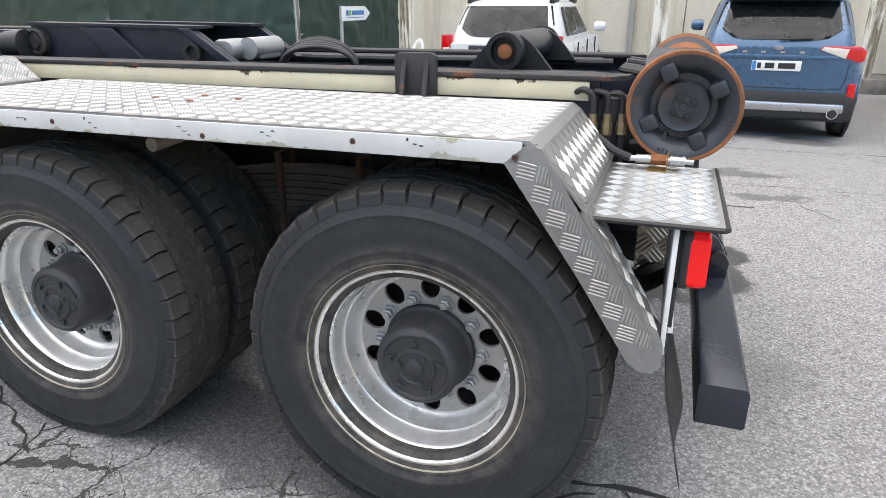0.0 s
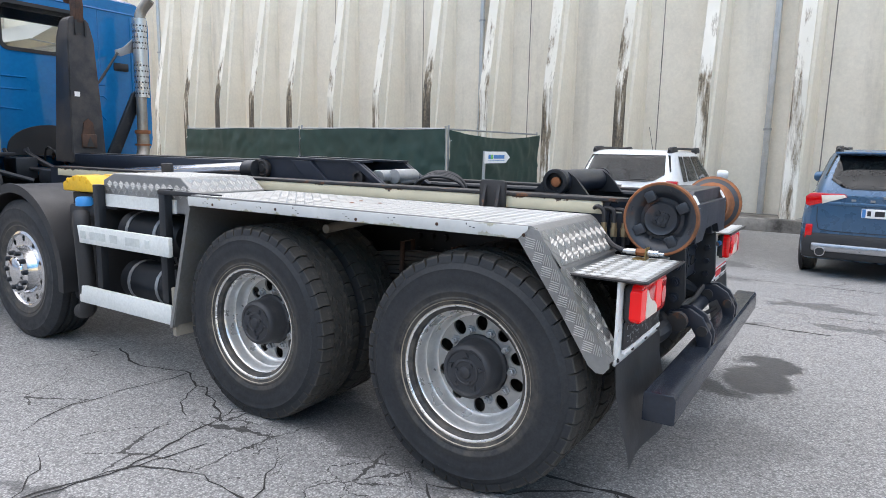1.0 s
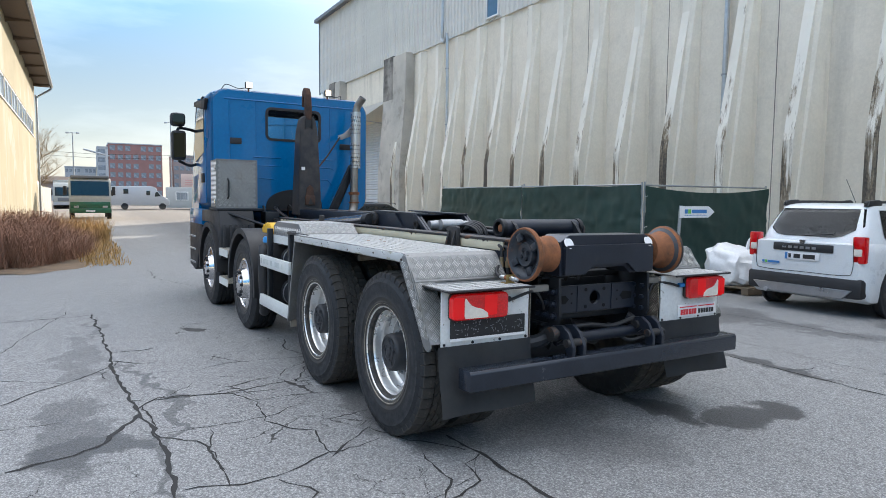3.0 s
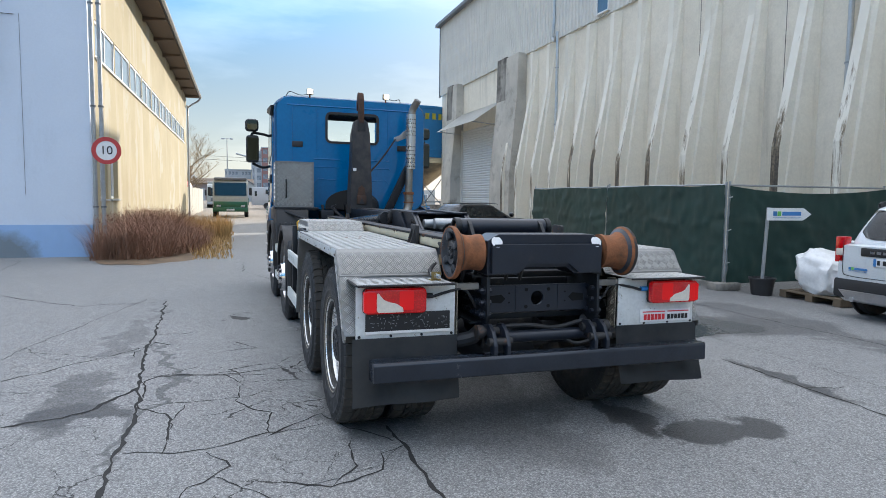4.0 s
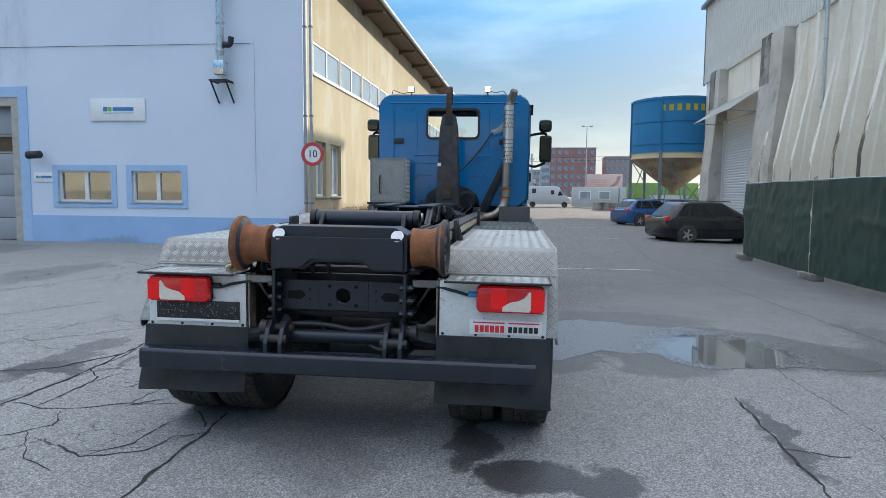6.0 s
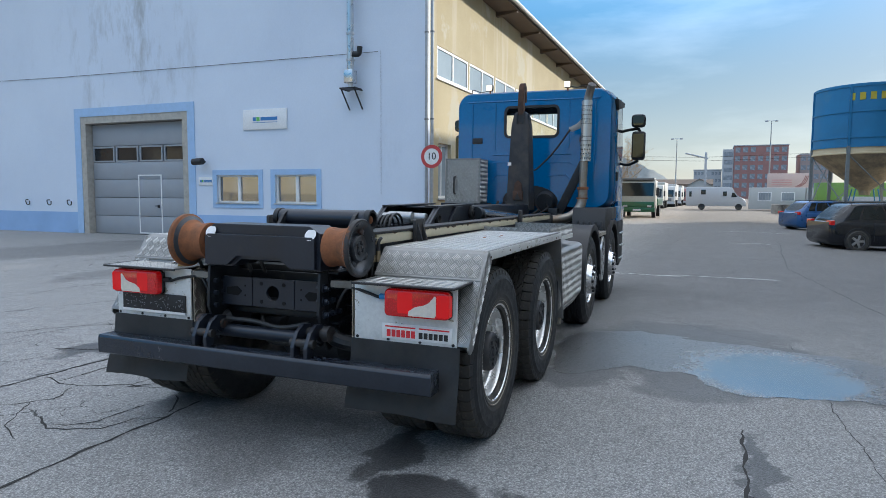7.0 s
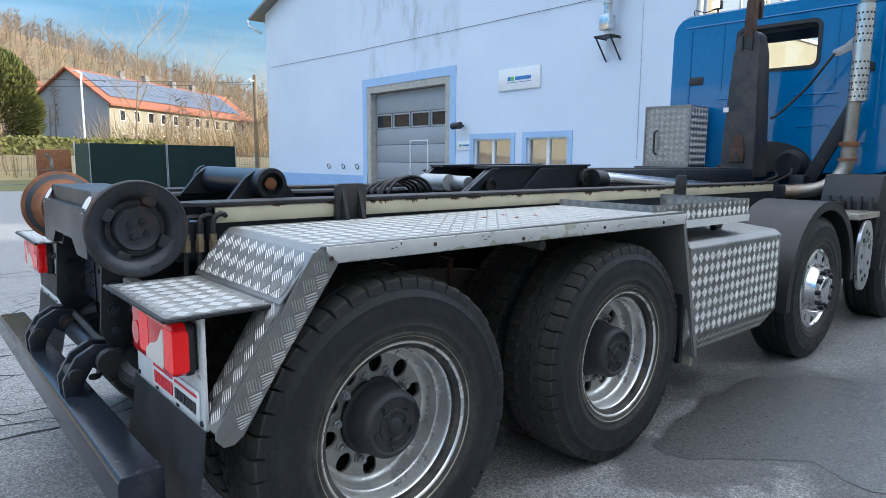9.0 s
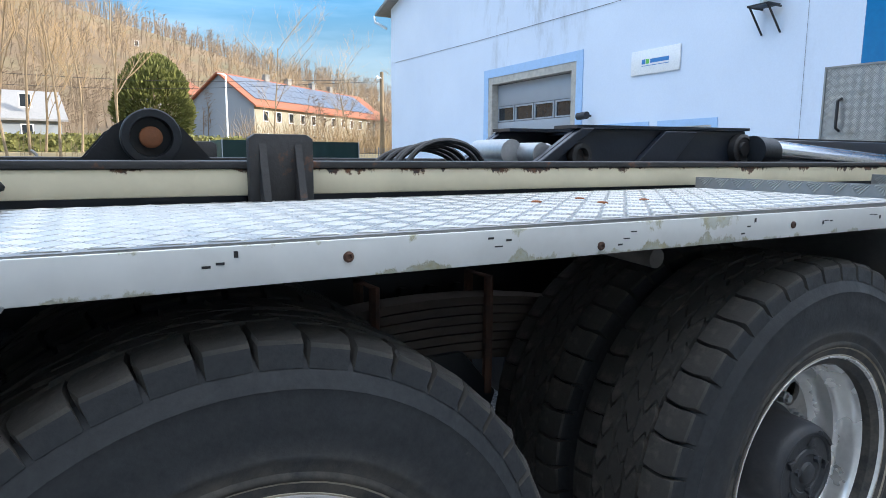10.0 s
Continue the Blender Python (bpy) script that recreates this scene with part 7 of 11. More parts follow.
# ---- mudguards and tail ----
def mudguard(s):
    yo, yi = s * 1.25, s * 0.60
    bm = B()
    t = 0.004
    # top, front drop and rear slope as one bent plate
    prof = [(-2.60, 0.40), (-2.40, 1.165), (-2.385, 1.18), (-0.33, 1.172), (-0.305, 1.155), (-0.195, 1.02)]
    poly = prof + [(x + (0.012 if i < 2 else 0), z - (0.008 if i >= 2 else 0)) for i, (x, z) in reversed(list(enumerate(prof)))]
    prism(bm, poly, "xz", yi, yo)
    g = part("mudguard", bm, M["tread"], truck, "tread-plate mudguard with rusty rivets", smooth=None)
    # side flange that runs down behind the wheel
    bm = B()
    band = [(-0.335, 1.165), (-0.300, 1.157), (-0.10, 0.85), (0.0, 0.70), (0.002, 0.672), (-0.018, 0.648), (-0.045, 0.648), (-0.075, 0.668), (-0.20, 0.86), (-0.385, 1.12)]
    prism(bm, band, "xz", min(yo - s * 0.004, yo + s * 0.006), max(yo - s * 0.004, yo + s * 0.006))
    prism(bm, [(-0.20, 1.02), (0.0, 0.70), (0.002, 0.69), (-0.21, 1.02)], "xz", min(yo, s * 1.12), max(yo, s * 1.12))
    fl = part("rear_flange", bm, M["tread"], g, "bent tread-plate flange", smooth=30)
    d = Vector((0.31, 0, -0.452)).normalized()
    e = Vector((d.z, 0, -d.x)) if s > 0 else Vector((-d.z, 0, d.x))
    slope = ((-0.198, min(yo, s * 1.12), 1.0205), (0.2, 0, -0.32), (0, 1, 0), 0.372, 0.13)
    if s < 0:
        st = Vector((-0.38, yo - 0.0062, 1.112)) + e * 0.004
        bars_part(g, [(st, d, e, 0.53, 0.078), slope])
    else:
        st = Vector((-0.38, yo + 0.0062, 1.112)) - e * 0.082
        bars_part(g, [(st, d, e, 0.53, 0.078), slope])
    # raised pattern of the top and the rear slope
    sl = Vector((0.13, 0, -0.155)).normalized()
    if s < 0:
        bars_part(g, [((-2.38, yo + 0.003, 1.1795), (2.05, 0, -0.008), (0, 1, 0), 2.05, 0.64), ((-0.305, yo + 0.003, 1.156), sl, (0, 1, 0), 0.165, 0.64)])
    else:
        bars_part(g, [((-2.38, yi, 1.1795), (2.05, 0, -0.008), (0, 1, 0), 2.05, 0.64), ((-0.305, yi, 1.156), sl, (0, 1, 0), 0.165, 0.64)])
    # white edge
    bm = B()
    box(bm, -2.41, -0.345, yo, yo + s * 0.006, 1.119, 1.170, 0.002)
    part("edge_strip", bm, M["edge_white"], g, "white edge strip with chipped paint")
    bm = B()
    prism(bm, [(-2.625, 0.385), (-2.60, 0.385), (-2.395, 1.10), (-2.41, 1.15)], "xz", yo - s * 0.03, yo + s * 0.006)
    part("front_edge", bm, M["tread"], g, smooth=None)
    bm = B()
    box(bm, -2.63, -2.60, yi + s * 0.05, yo - s * 0.02, 0.33, 0.62)
    part("front_flap", bm, worn("beige_grey_flap", (0.30, 0.27, 0.22), 0.8, var=0.2), g, "beige grey front flap")
    bm = B()
    box(bm, -2.405, -0.315, yo - s * 0.02, yo - s * 0.008, 1.12, 1.165)
    part("inner_lip", bm, M["dark_concrete"], g)
    for x in (-2.2, -1.72, -1.2, -0.76, -0.36):
        bm = B()
        lathe(bm, [(0.0075, 0), (0.0075, 0.002), (0.005, 0.004), (0.003, 0.004), (0.0025, 0.002), (0, 0.002)], "y" if s > 0 else "-y", at=(x, yo + s * 0.006, 1.14 + 0.008 * math.sin(x * 7)), seg=10)
        part("rivet", bm, M["rust_brown"], g)
    rng = random.Random(12)
    for x in (-2.28, -2.05, -1.86, -1.60, -1.28, -1.02, -0.62):
        for k in range(3):
            bm = B()
            w, h = rng.choice(((0.010, 0.003), (0.005, 0.008), (0.014, 0.002)))
            px, pz = x + k * 0.016, 1.143 + rng.uniform(-0.012, 0.014)
            box(bm, px, px + w, yo + s * 0.0055, yo + s * 0.0068, pz, pz + h)
            part("print_mark", bm, M["ink"], g, smooth=None)
    for x, y in ((-1.62, 0.95), (-1.50, 0.86), (-1.46, 0.98), (-1.34, 0.90)):
        bm = B()
        lathe(bm, [(0.013, 1.172), (0.011, 1.178), (0, 1.180)], "z", at=(x, s * y, 0.002), seg=10)
        part("bolt_head", bm, M["rust"], g)
    g.location.z = 0.012 if s < 0 else 0.0
    # shelf above the lamp
    bm = B()
    box(bm, -0.21, 0.10, s * 0.62, s * 1.20, 1.005, 1.011)
    prism(bm, [(-0.225, 1.045), (-0.205, 1.011), (-0.195, 1.011), (-0.215, 1.047)], "xz", s * 0.62, s * 1.20)
    sh = part("lamp_shelf", bm, M["tread"], truck, "tread-plate shelf above the tail lamp", smooth=None)
    bars_part(sh, [((-0.19, -1.19 if s < 0 else 0.63, 1.0112), (1, 0, 0), (0, 1, 0), 0.28, 0.56, 0.045)])
    bm = B()
    tube(bm, [(-0.19, s * 1.203, 1.007), (0.095, s * 1.203, 1.007), (0.103, s * 1.195, 1.007), (0.103, s * 0.615, 1.007)], 0.007, 6)
    part("rubber_edge", bm, M["black_plastic"], sh, "black rubber edge")
    for y in (0.68, 0.83, 0.98, 1.13):
        bm = B()
        lathe(bm, [(0.010, 0), (0.009, 0.005), (0, 0.006)], at=(0, 0, 0), seg=8, m=Matrix.Translation((-0.211, s * y, 1.03)) @ Matrix.Rotation(radians(55), 4, "Y"))
        part("rivet", bm, M["chassis"], sh)
    # white lamp board
    bm = B()
    box(bm, -0.006, 0.006, s * 0.58, s * 1.19, 0.675, 1.003, 0.003)
    bd = part("lamp_board", bm, M["white_paint"], truck, "white sheet-metal lamp board")
    for y in (0.60, 0.79, 0.98, 1.17):
        bm = B()
        lathe(bm, [(0.009, 0), (0.008, 0.005), (0, 0.006)], "x", at=(0.006, s * y, 0.695), seg=8)
        part("rivet", bm, M["chassis"], bd)
    bm = B()
    box(bm, -0.10, -0.09, s * 0.56, s * 0.62, 0.66, 1.0)
    box(bm, -0.10, 0.0, s * 0.56, s * 0.566, 0.66, 1.0)
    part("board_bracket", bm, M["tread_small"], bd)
    # rubber flap
    bm = B()
    n = 14
    rows = []
    for j, (z, x) in enumerate(((0.685, 0.012), (0.58, 0.02), (0.45, 0.05), (0.36, 0.075), (0.31, 0.085))):
        rows.append([bm.verts.new((x + 0.012 * math.sin(i * 0.55 + s) * j / 4, s * (0.565 + 0.645 * i / n + (0.012 * j / 4 if i == n else 0)), z - (0.01 * i / n if j == 4 else 0))) for i in range(n + 1)])
    for a, b in zip(rows, rows[1:]):
        for i in range(n):
            bm.faces.new((a[i], a[i + 1], b[i + 1], b[i]))
    bmesh.ops.solidify(bm, geom=bm.faces[:], thickness=0.010)
    part("mud_flap", bm, M["flap"], truck, "black rubber mud flap", smooth=50)


mudguard(-1)
mudguard(1)


def tail_lamp(s):
    y0, y1 = s * 0.80, s * 1.20
    a, b = min(y0, y1), max(y0, y1)
    bm = B()
    box(bm, 0.008, 0.04, a + 0.01, b - 0.01, 0.845, 0.975, 0.008)
    lamp = part("tail_lamp", bm, M["black_plastic"], truck, "red and white tail lamp")
    # one rounded red lens, a lit field in it and a white swoosh towards the outside
    bm = B()
    prism(bm, rrect(0.404, 0.146, 0.026, 5, s * 1.003, 0.91), "yz", 0.036, 0.088, 0.010)
    part("red_lens", bm, M["lens_red"], lamp, smooth=50)
    bm = B()
    prism(bm, rrect(0.412, 0.154, 0.028, 5, s * 1.003, 0.91), "yz", 0.030, 0.050, 0.004)
    part("lens_rim", bm, M["black_plastic"], lamp, smooth=50)
    bm = B()
    prism(bm, rrect(0.095, 0.116, 0.010, 4, s * 0.935, 0.915), "yz", 0.080, 0.0895, 0.002)
    part("lit_lens", bm, M["lens_bright"], lamp, smooth=None)
    bm = B()
    prism(bm, rrect(0.078, 0.12, 0.012, 4, s * 1.170, 0.908), "yz", 0.045, 0.0895, 0.002)
    part("side_lens", bm, M["lens_bright"], lamp, smooth=None)
    bm = B()
    poly = [(s * 0.955, 0.846), (s * 1.12, 0.846), (s * 1.128, 0.86), (s * 1.128, 0.955), (s * 1.118, 0.962), (s * 1.105, 0.945), (s * 1.085, 0.92), (s * 1.05, 0.908), (s * 1.0, 0.897), (s * 0.958, 0.872)]
    prism(bm, poly if s > 0 else poly[::-1], "yz", 0.080, 0.0915, 0.003)
    part("white_lens", bm, M["lens_white"], lamp, "frosted white lens", smooth=None)
    bm = B()
    cyl(bm, (0.080, s * 0.85, 0.90), (0.0905, s * 0.85, 0.90), 0.036, 20)
    part("reflector", bm, M["lens_red"], lamp)
    bm = B()
    tube(bm, arc_pts([(0.03, s * 0.80, 0.93), (0.03, s * 0.74, 0.925), (0.03, s * 0.66, 0.945), (0.0, s * 0.52, 0.96), (0.0, s * 0.46, 0.90), (-0.02, s * 0.42, 0.84)], 5), 0.009, 7)
    part("cable", bm, M["black_plastic"], lamp)
    bm = B()
    cyl(bm, (0.03, s * 0.805, 0.93), (0.03, s * 0.745, 0.93), 0.016, 10)
    part("plug", bm, M["blue_cap"] if s > 0 else M["black_plastic"], lamp)
    centre = 0.983 if s > 0 else -0.967
    lamp.scale.y = 0.92
    lamp.location = (-0.012, centre - 0.92 * s * 1.003, 0)


tail_lamp(-1)
tail_lamp(1)


M["plate_marks"] = worn("dull_grey_marks", (0.22, 0.23, 0.24), 0.6)


def tail_boards():
    # perforated number plate carrier
    bm = B()
    box(bm, 0.008, 0.018, -1.135, -0.615, 0.725, 0.835, 0.003)
    pc = part("plate_carrier", bm, M["black_plastic"], truck, "black perforated number plate carrier")
    rng = random.Random(5)
    bm = B()
    for k in range(80):
        y, z = rng.uniform(-1.12, -0.63), rng.uniform(0.735, 0.822)
        w, h = rng.choice(((0.012, 0.003), (0.003, 0.012), (0.006, 0.006)))
        box(bm, 0.018, 0.0195, y, y + w, z, z + h)
    part("perforation", bm, M["plate_marks"], pc, smooth=None)
    bm = B()
    box(bm, 0.010, 0.022, -1.135, -0.615, 0.712, 0.727)
    part("carrier_strip", bm, M["white_sign"], pc, smooth=None)
    # maker's board as plain bars
    bm = B()
    box(bm, 0.007, 0.012, 0.755, 1.165, 0.700, 0.785, 0.002)
    mb = part("maker_board", bm, M["white_sign"], truck, "white maker's board with red and black bars")
    for nm, y0, y1, z0, z1, mt in (("red_line", 0.775, 0.955, 0.765, 0.772, "logo_red"), ("red_line", 0.975, 1.15, 0.765, 0.772, "logo_red"), *[("letter_bar", 0.785 + 0.029 * k, 0.807 + 0.029 * k, 0.713, 0.752, "logo_red") for k in range(6)], *[("letter_bar", 0.975 + 0.029 * k, 0.997 + 0.029 * k, 0.715, 0.748, "ink") for k in range(6)]):
        bm = B()
        box(bm, 0.012, 0.0145, y0, y1, z0, z1)
        part(nm, bm, M[mt], mb, smooth=None)
    # brass coupling on the shelf
    bm = B()
    box(bm, -0.09, -0.035, -0.72, -0.66, 1.012, 1.016)
    box(bm, -0.039, -0.035, -0.72, -0.66, 1.012, 1.066)
    cp = part("coupling_bracket", bm, worn("brass", (0.42, 0.30, 0.12), 0.4, 0.8), truck, "brass hose coupling on a small bracket")
    bm = B()
    cyl(bm, (-0.15, -0.69, 1.043), (0.035, -0.69, 1.041), 0.009, 12)
    cyl(bm, (-0.125, -0.69, 1.043), (-0.085, -0.69, 1.043), 0.013, 12)
    cyl(bm, (-0.03, -0.69, 1.042), (0.012, -0.69, 1.042), 0.015, 12)
    part("coupling", bm, M["steel_shiny"], cp)
    bm = B()
    cyl(bm, (-0.083, -0.69, 1.043), (-0.04, -0.69, 1.043), 0.016, 6)
    part("union_nut", bm, M["rust"], cp, "rusty union nut")
    bm = B()
    tube(bm, arc_pts([(-0.14, -0.69, 1.043), (-0.19, -0.68, 1.06), (-0.25, -0.63, 1.09), (-0.30, -0.55, 1.10)], 5), 0.012, 8)
    part("feed_hose", bm, M["black_plastic"], cp, "black feed hose")
    for s in (-1, 1):
        bm = B()
        box(bm, -0.04, 0.0, s * 0.42, s * 0.62, 0.955, 0.995, 0.005)
        part("board_arm", bm, M["dark_concrete"], truck)


tail_boards()


# ---- cab ----
def rsec(w, z0, z1, r, n=6):
    return [(a, b) for a, b in rrect(2 * w, z1 - z0, r, n, 0, (z0 + z1) / 2)]


def cab():
    xb = -6.38
    secs = [(xb, 1.15, 1.33, 3.015, 0.20), (xb - 0.03, 1.175, 1.31, 3.04, 0.22), (xb - 0.5, 1.185, 1.30, 3.075, 0.22), (xb - 0.95, 1.18, 1.28, 3.06, 0.22), (xb - 1.02, 1.178, 1.27, 3.05, 0.22)]
    bm = B()
    rings = [[bm.verts.new((x, a, b)) for a, b in rsec(w, z0, z1, r)] for x, w, z0, z1, r in secs]
    for p, q in zip(rings, rings[1:]):
        for k in range(len(p)):
            bm.faces.new((p[k], p[(k + 1) % len(p)], q[(k + 1) % len(q)], q[k]))
    bmesh.ops.solidify(bm, geom=bm.faces[:], thickness=0.03)
    c = part("cab", bm, M["cab_blue"], truck, "blue cab shell", smooth=40)
    # rear wall with window opening
    bm = B()
    out = rsec(1.15, 1.33, 3.015, 0.20)
    inn = [(a, b) for a, b in rrect(0.80, 0.44, 0.07, 6, -0.005, 2.585)]
    ring_panel(bm, out, inn, "yz", xb - 0.03, xb + 0.012)
    rear = part("rear_wall", bm, M["cab_blue"], c, "blue pressed rear wall", smooth=30)
    bm = B()
    ring_panel(bm, rrect(0.84, 0.48, 0.085, 6, -0.005, 2.585), rrect(0.77, 0.41, 0.06, 6, -0.005, 2.585), "yz", xb - 0.01, xb + 0.022)
    part("window_seal", bm, M["black_plastic"], c, "black rubber seal")
    bm = B()
    prism(bm, rrect(0.79, 0.43, 0.06, 6, -0.005, 2.585), "yz", xb - 0.012, xb - 0.006)
    g = part("rear_window", bm, M["glass"], c, "clear rear window")
    g.visible_shadow = False
    # windscreen surround leaves a wide opening at the front
    bm = B()
    box(bm, xb - 1.60, xb - 1.45, -1.1, 1.1, 1.15, 2.0, 0.05)
    part("front_panel", bm, M["cab_blue"], c)
    bm = B()
    box(bm, xb - 1.2, xb - 0.1, -1.05, 1.05, 1.34, 1.75, 0.05)
    box(bm, xb - 0.5, xb - 0.38, -0.9, -0.45, 1.75, 2.32, 0.05)
    box(bm, xb - 0.5, xb - 0.38, 0.45, 0.9, 1.75, 2.32, 0.05)
    box(bm, xb - 1.15, xb - 1.1, -1.0, 1.0, 2.83, 2.95, 0.02)
    part("interior", bm, M["black_plastic"], c, "dark seats and bunk inside the cab")
    # pressed ribs of the rear wall
    def rib(pts, r=0.008):
        bm = B()
        tube(bm, [(xb + 0.012, y, z) for y, z in pts], r, 6)
        part("pressed_rib", bm, M["cab_blue"], rear)
    for s in (-1, 1):
        rib([(s * 0.93, 1.75), (s * 0.93, 2.86)], 0.012)
        rib([(s * 0.56, 2.18), (s * 0.56, 2.88)], 0.008)
        rib([(s * 0.20, 2.10), (s * 0.60, 2.10)], 0.010)
        rib([(s * 0.20, 1.98), (s * 0.58, 1.98), (s * 0.62, 1.95)], 0.008)
        rib([(s * 0.25, 1.78), (s * 0.52, 1.80), (s * 0.6, 1.72)], 0.008)
        rib([(s * 0.70, 1.55), (s * 0.80, 1.62), (s * 0.88, 1.62)], 0.008)
    rib([(-1.0, 2.90), (1.0, 2.90)], 0.012)
    for y in (-0.85, 0.80):
        bm = B()
        box(bm, xb + 0.012, xb + 0.022, y - 0.085, y + 0.085, 2.27, 2.355, 0.008)
        v = part("air_vent", bm, M["black_plastic"], c, "black air vent")
    # engine tunnel opening below the window, a black half-disc for its inner shade
    bm = B()
    arch = [(-0.42, 1.33)] + [(0.0 + 0.42 * math.cos(a), 1.40 + 0.24 * math.sin(a)) for a in [math.pi * (1 - k / 14) for k in range(15)]] + [(0.42, 1.33)]
    prism(bm, arch, "yz", xb + 0.012, xb + 0.03)
    part("tunnel_cover", bm, M["black_plastic"], c, "black half-disc for the dark engine tunnel opening", smooth=None)
    bm = B()
    lathe(bm, [(0.0, 0.0), (0.15, 0.0), (0.16, 0.05), (0.12, 0.12), (0, 0.12)], "x", at=(xb + 0.03, 0.25, 1.40), seg=20)
    part("air_filter", bm, M["chassis"], c)
    for s in (-1, 1):
        bm = B()
        prism(bm, [(-7.38, 1.26), (-7.38, 3.0), (-7.47, 2.95), (-7.60, 2.72), (-7.55, 2.70), (-7.45, 2.86), (-7.42, 2.10), (-7.82, 2.10), (-7.86, 2.08), (-7.98, 1.22)], "xz", min(s * 1.13, s * 1.176), max(s * 1.13, s * 1.176))
        part("front_pillar", bm, M["cab_blue"], c, smooth=None)
        bm = B()
        tube(bm, [(-7.46, s * 1.14, 2.95), (-7.86, s * 1.13, 2.05)], 0.045, 8)
        part("pillar_tube", bm, M["black_plastic"], c)
    # side doors, glass and handles
    for s in (-1, 1):
        y = s * 1.176
        def sx(pts, y0, y1, name, mat, lab="", bev=0.004):
            bm = B()
            prism(bm, pts, "xz", min(y0, y1), max(y0, y1), bev)
            return part(name, bm, mat, c, lab, smooth=30)
        door = sx([(-6.72, 1.42), (-6.72, 2.92), (-7.32, 2.90), (-7.60, 2.55), (-7.72, 2.1), (-7.72, 1.42)], y, y + s * 0.014, "door", M["cab_blue"], "blue cab door")
        bm = B()
        prism(bm, [(-6.82, 2.16), (-6.82, 2.82), (-7.28, 2.80), (-7.52, 2.5), (-7.60, 2.25), (-7.5, 2.05)], "xz", min(y + s * 0.012, y + s * 0.022), max(y + s * 0.012, y + s * 0.022))
        part("door_glass", bm, M["side_glass"], door, "door window reflecting the yard", smooth=None)
        bm = B()
        box(bm, -6.93, -6.79, y + s * 0.014, y + s * 0.045, 1.72, 1.86, 0.015)
        part("door_handle", bm, M["black_plastic"], door, "black door handle")
        bm = B()
        prism(bm, [(-6.66, 2.75), (-6.55, 2.9), (-7.4, 2.95), (-7.42, 2.88)], "xz", min(y, y + s * 0.05), max(y, y + s * 0.05), 0.008)
        part("wind_deflector", bm, M["black_plastic"], c)
        bm = B()
        tube(bm, [(xb - 0.05, s * 1.165, 1.5), (xb - 0.05, s * 1.165, 2.85)], 0.014, 8)
        part("corner_seam", bm, M["cab_blue"], c)
        # mirrors
        bm = B()
        ym = s * 1.46
        box(bm, -7.42, -7.28, ym - 0.10, ym + 0.10, 2.06, 2.50, 0.04)
        mi = part("mirror_housing", bm, M["black_plastic"], c, "large black mirror")
        bm = B()
        box(bm, -7.279, -7.275, ym - 0.08, ym + 0.08, 2.10, 2.46)
        part("mirror_glass", bm, M["mirror"], mi, smooth=None)
        bm = B()
        box(bm, -7.42, -7.26, ym - 0.115, ym + 0.095, 2.56, 2.76, 0.05)
        m2 = part("wide_mirror", bm, M["black_plastic"], c, "small black wide-angle mirror")
        bm = B()
        prism(bm, rrect(0.16, 0.15, 0.04, 4, ym - 0.01, 2.66), "yz", -7.259, -7.256)
        part("mirror_glass", bm, M["mirror"], m2, smooth=None)
        bm = B()
        tube(bm, arc_pts([(-7.45, s * 1.16, 2.50), (-7.4, s * 1.3, 2.53), (-7.36, ym, 2.53), (-7.36, ym, 2.4)], 5), 0.022, 8)
        tube(bm, arc_pts([(-7.5, s * 1.16, 2.02), (-7.42, s * 1.3, 1.99), (-7.36, ym, 2.05)], 5), 0.022, 8)
        part("mirror_arm", bm, M["black_plastic"], c)
    bm = B()
    prism(bm, [(-7.36, 3.0), (-7.34, 3.04), (-7.70, 2.99), (-7.72, 2.91)], "xz", -1.12, 1.12, 0.01)
    part("sun_visor", bm, M["black_plastic"], c, "dark sun visor")
    # roof edge and work lamps
    for y in (-0.66, 0.52):
        bm = B()
        box(bm, xb - 0.02, xb + 0.05, y - 0.048, y + 0.048, 3.06, 3.15, 0.012)
        wl = part("work_lamp", bm, M["black_plastic"], c, "square work lamp, lit")
        bm = B()
        box(bm, xb + 0.051, xb + 0.055, y - 0.042, y + 0.042, 3.066, 3.144)
        part("lamp_glass", bm, M["work_lamp"], wl, smooth=None)
        bm = B()
        cyl(bm, (xb - 0.0, y, 3.02), (xb - 0.0, y, 3.07), 0.012, 8)
        part("lamp_foot", bm, M["rust"], wl)
    bm = B()
    tube(bm, arc_pts([(xb - 0.02, -0.66, 3.08), (xb - 0.0, -0.8, 3.05), (xb - 0.05, -0.95, 3.10), (xb - 0.15, -1.0, 3.05)], 5), 0.006, 6)
    tube(bm, arc_pts([(xb - 0.02, 0.56, 3.08), (xb - 0.0, 0.66, 3.06), (xb - 0.05, 0.75, 3.09), (xb - 0.15, 0.8, 3.06)], 5), 0.006, 6)
    part("lamp_cable", bm, M["black_plastic"], c)
    # bumper and lower front
    bm = B()
    prism(bm, [(-7.05, 0.92), (-7.05, 1.32), (-7.98, 1.32), (-8.12, 1.1), (-8.14, 0.42), (-7.7, 0.36), (-7.45, 0.50), (-7.2, 0.92)], "xz", -1.19, 1.19, 0.02)
    part("bumper", bm, M["chassis"], truck, "black lower front and bumper", smooth=30)
    bm = B()
    prism(bm, [(-7.0, 1.10), (-6.98, 1.34), (-7.99, 1.34), (-8.06, 1.1)], "xz", -1.205, 1.205, 0.02)
    part("front_corner", bm, M["cab_blue"], truck, "blue front corner", smooth=30)
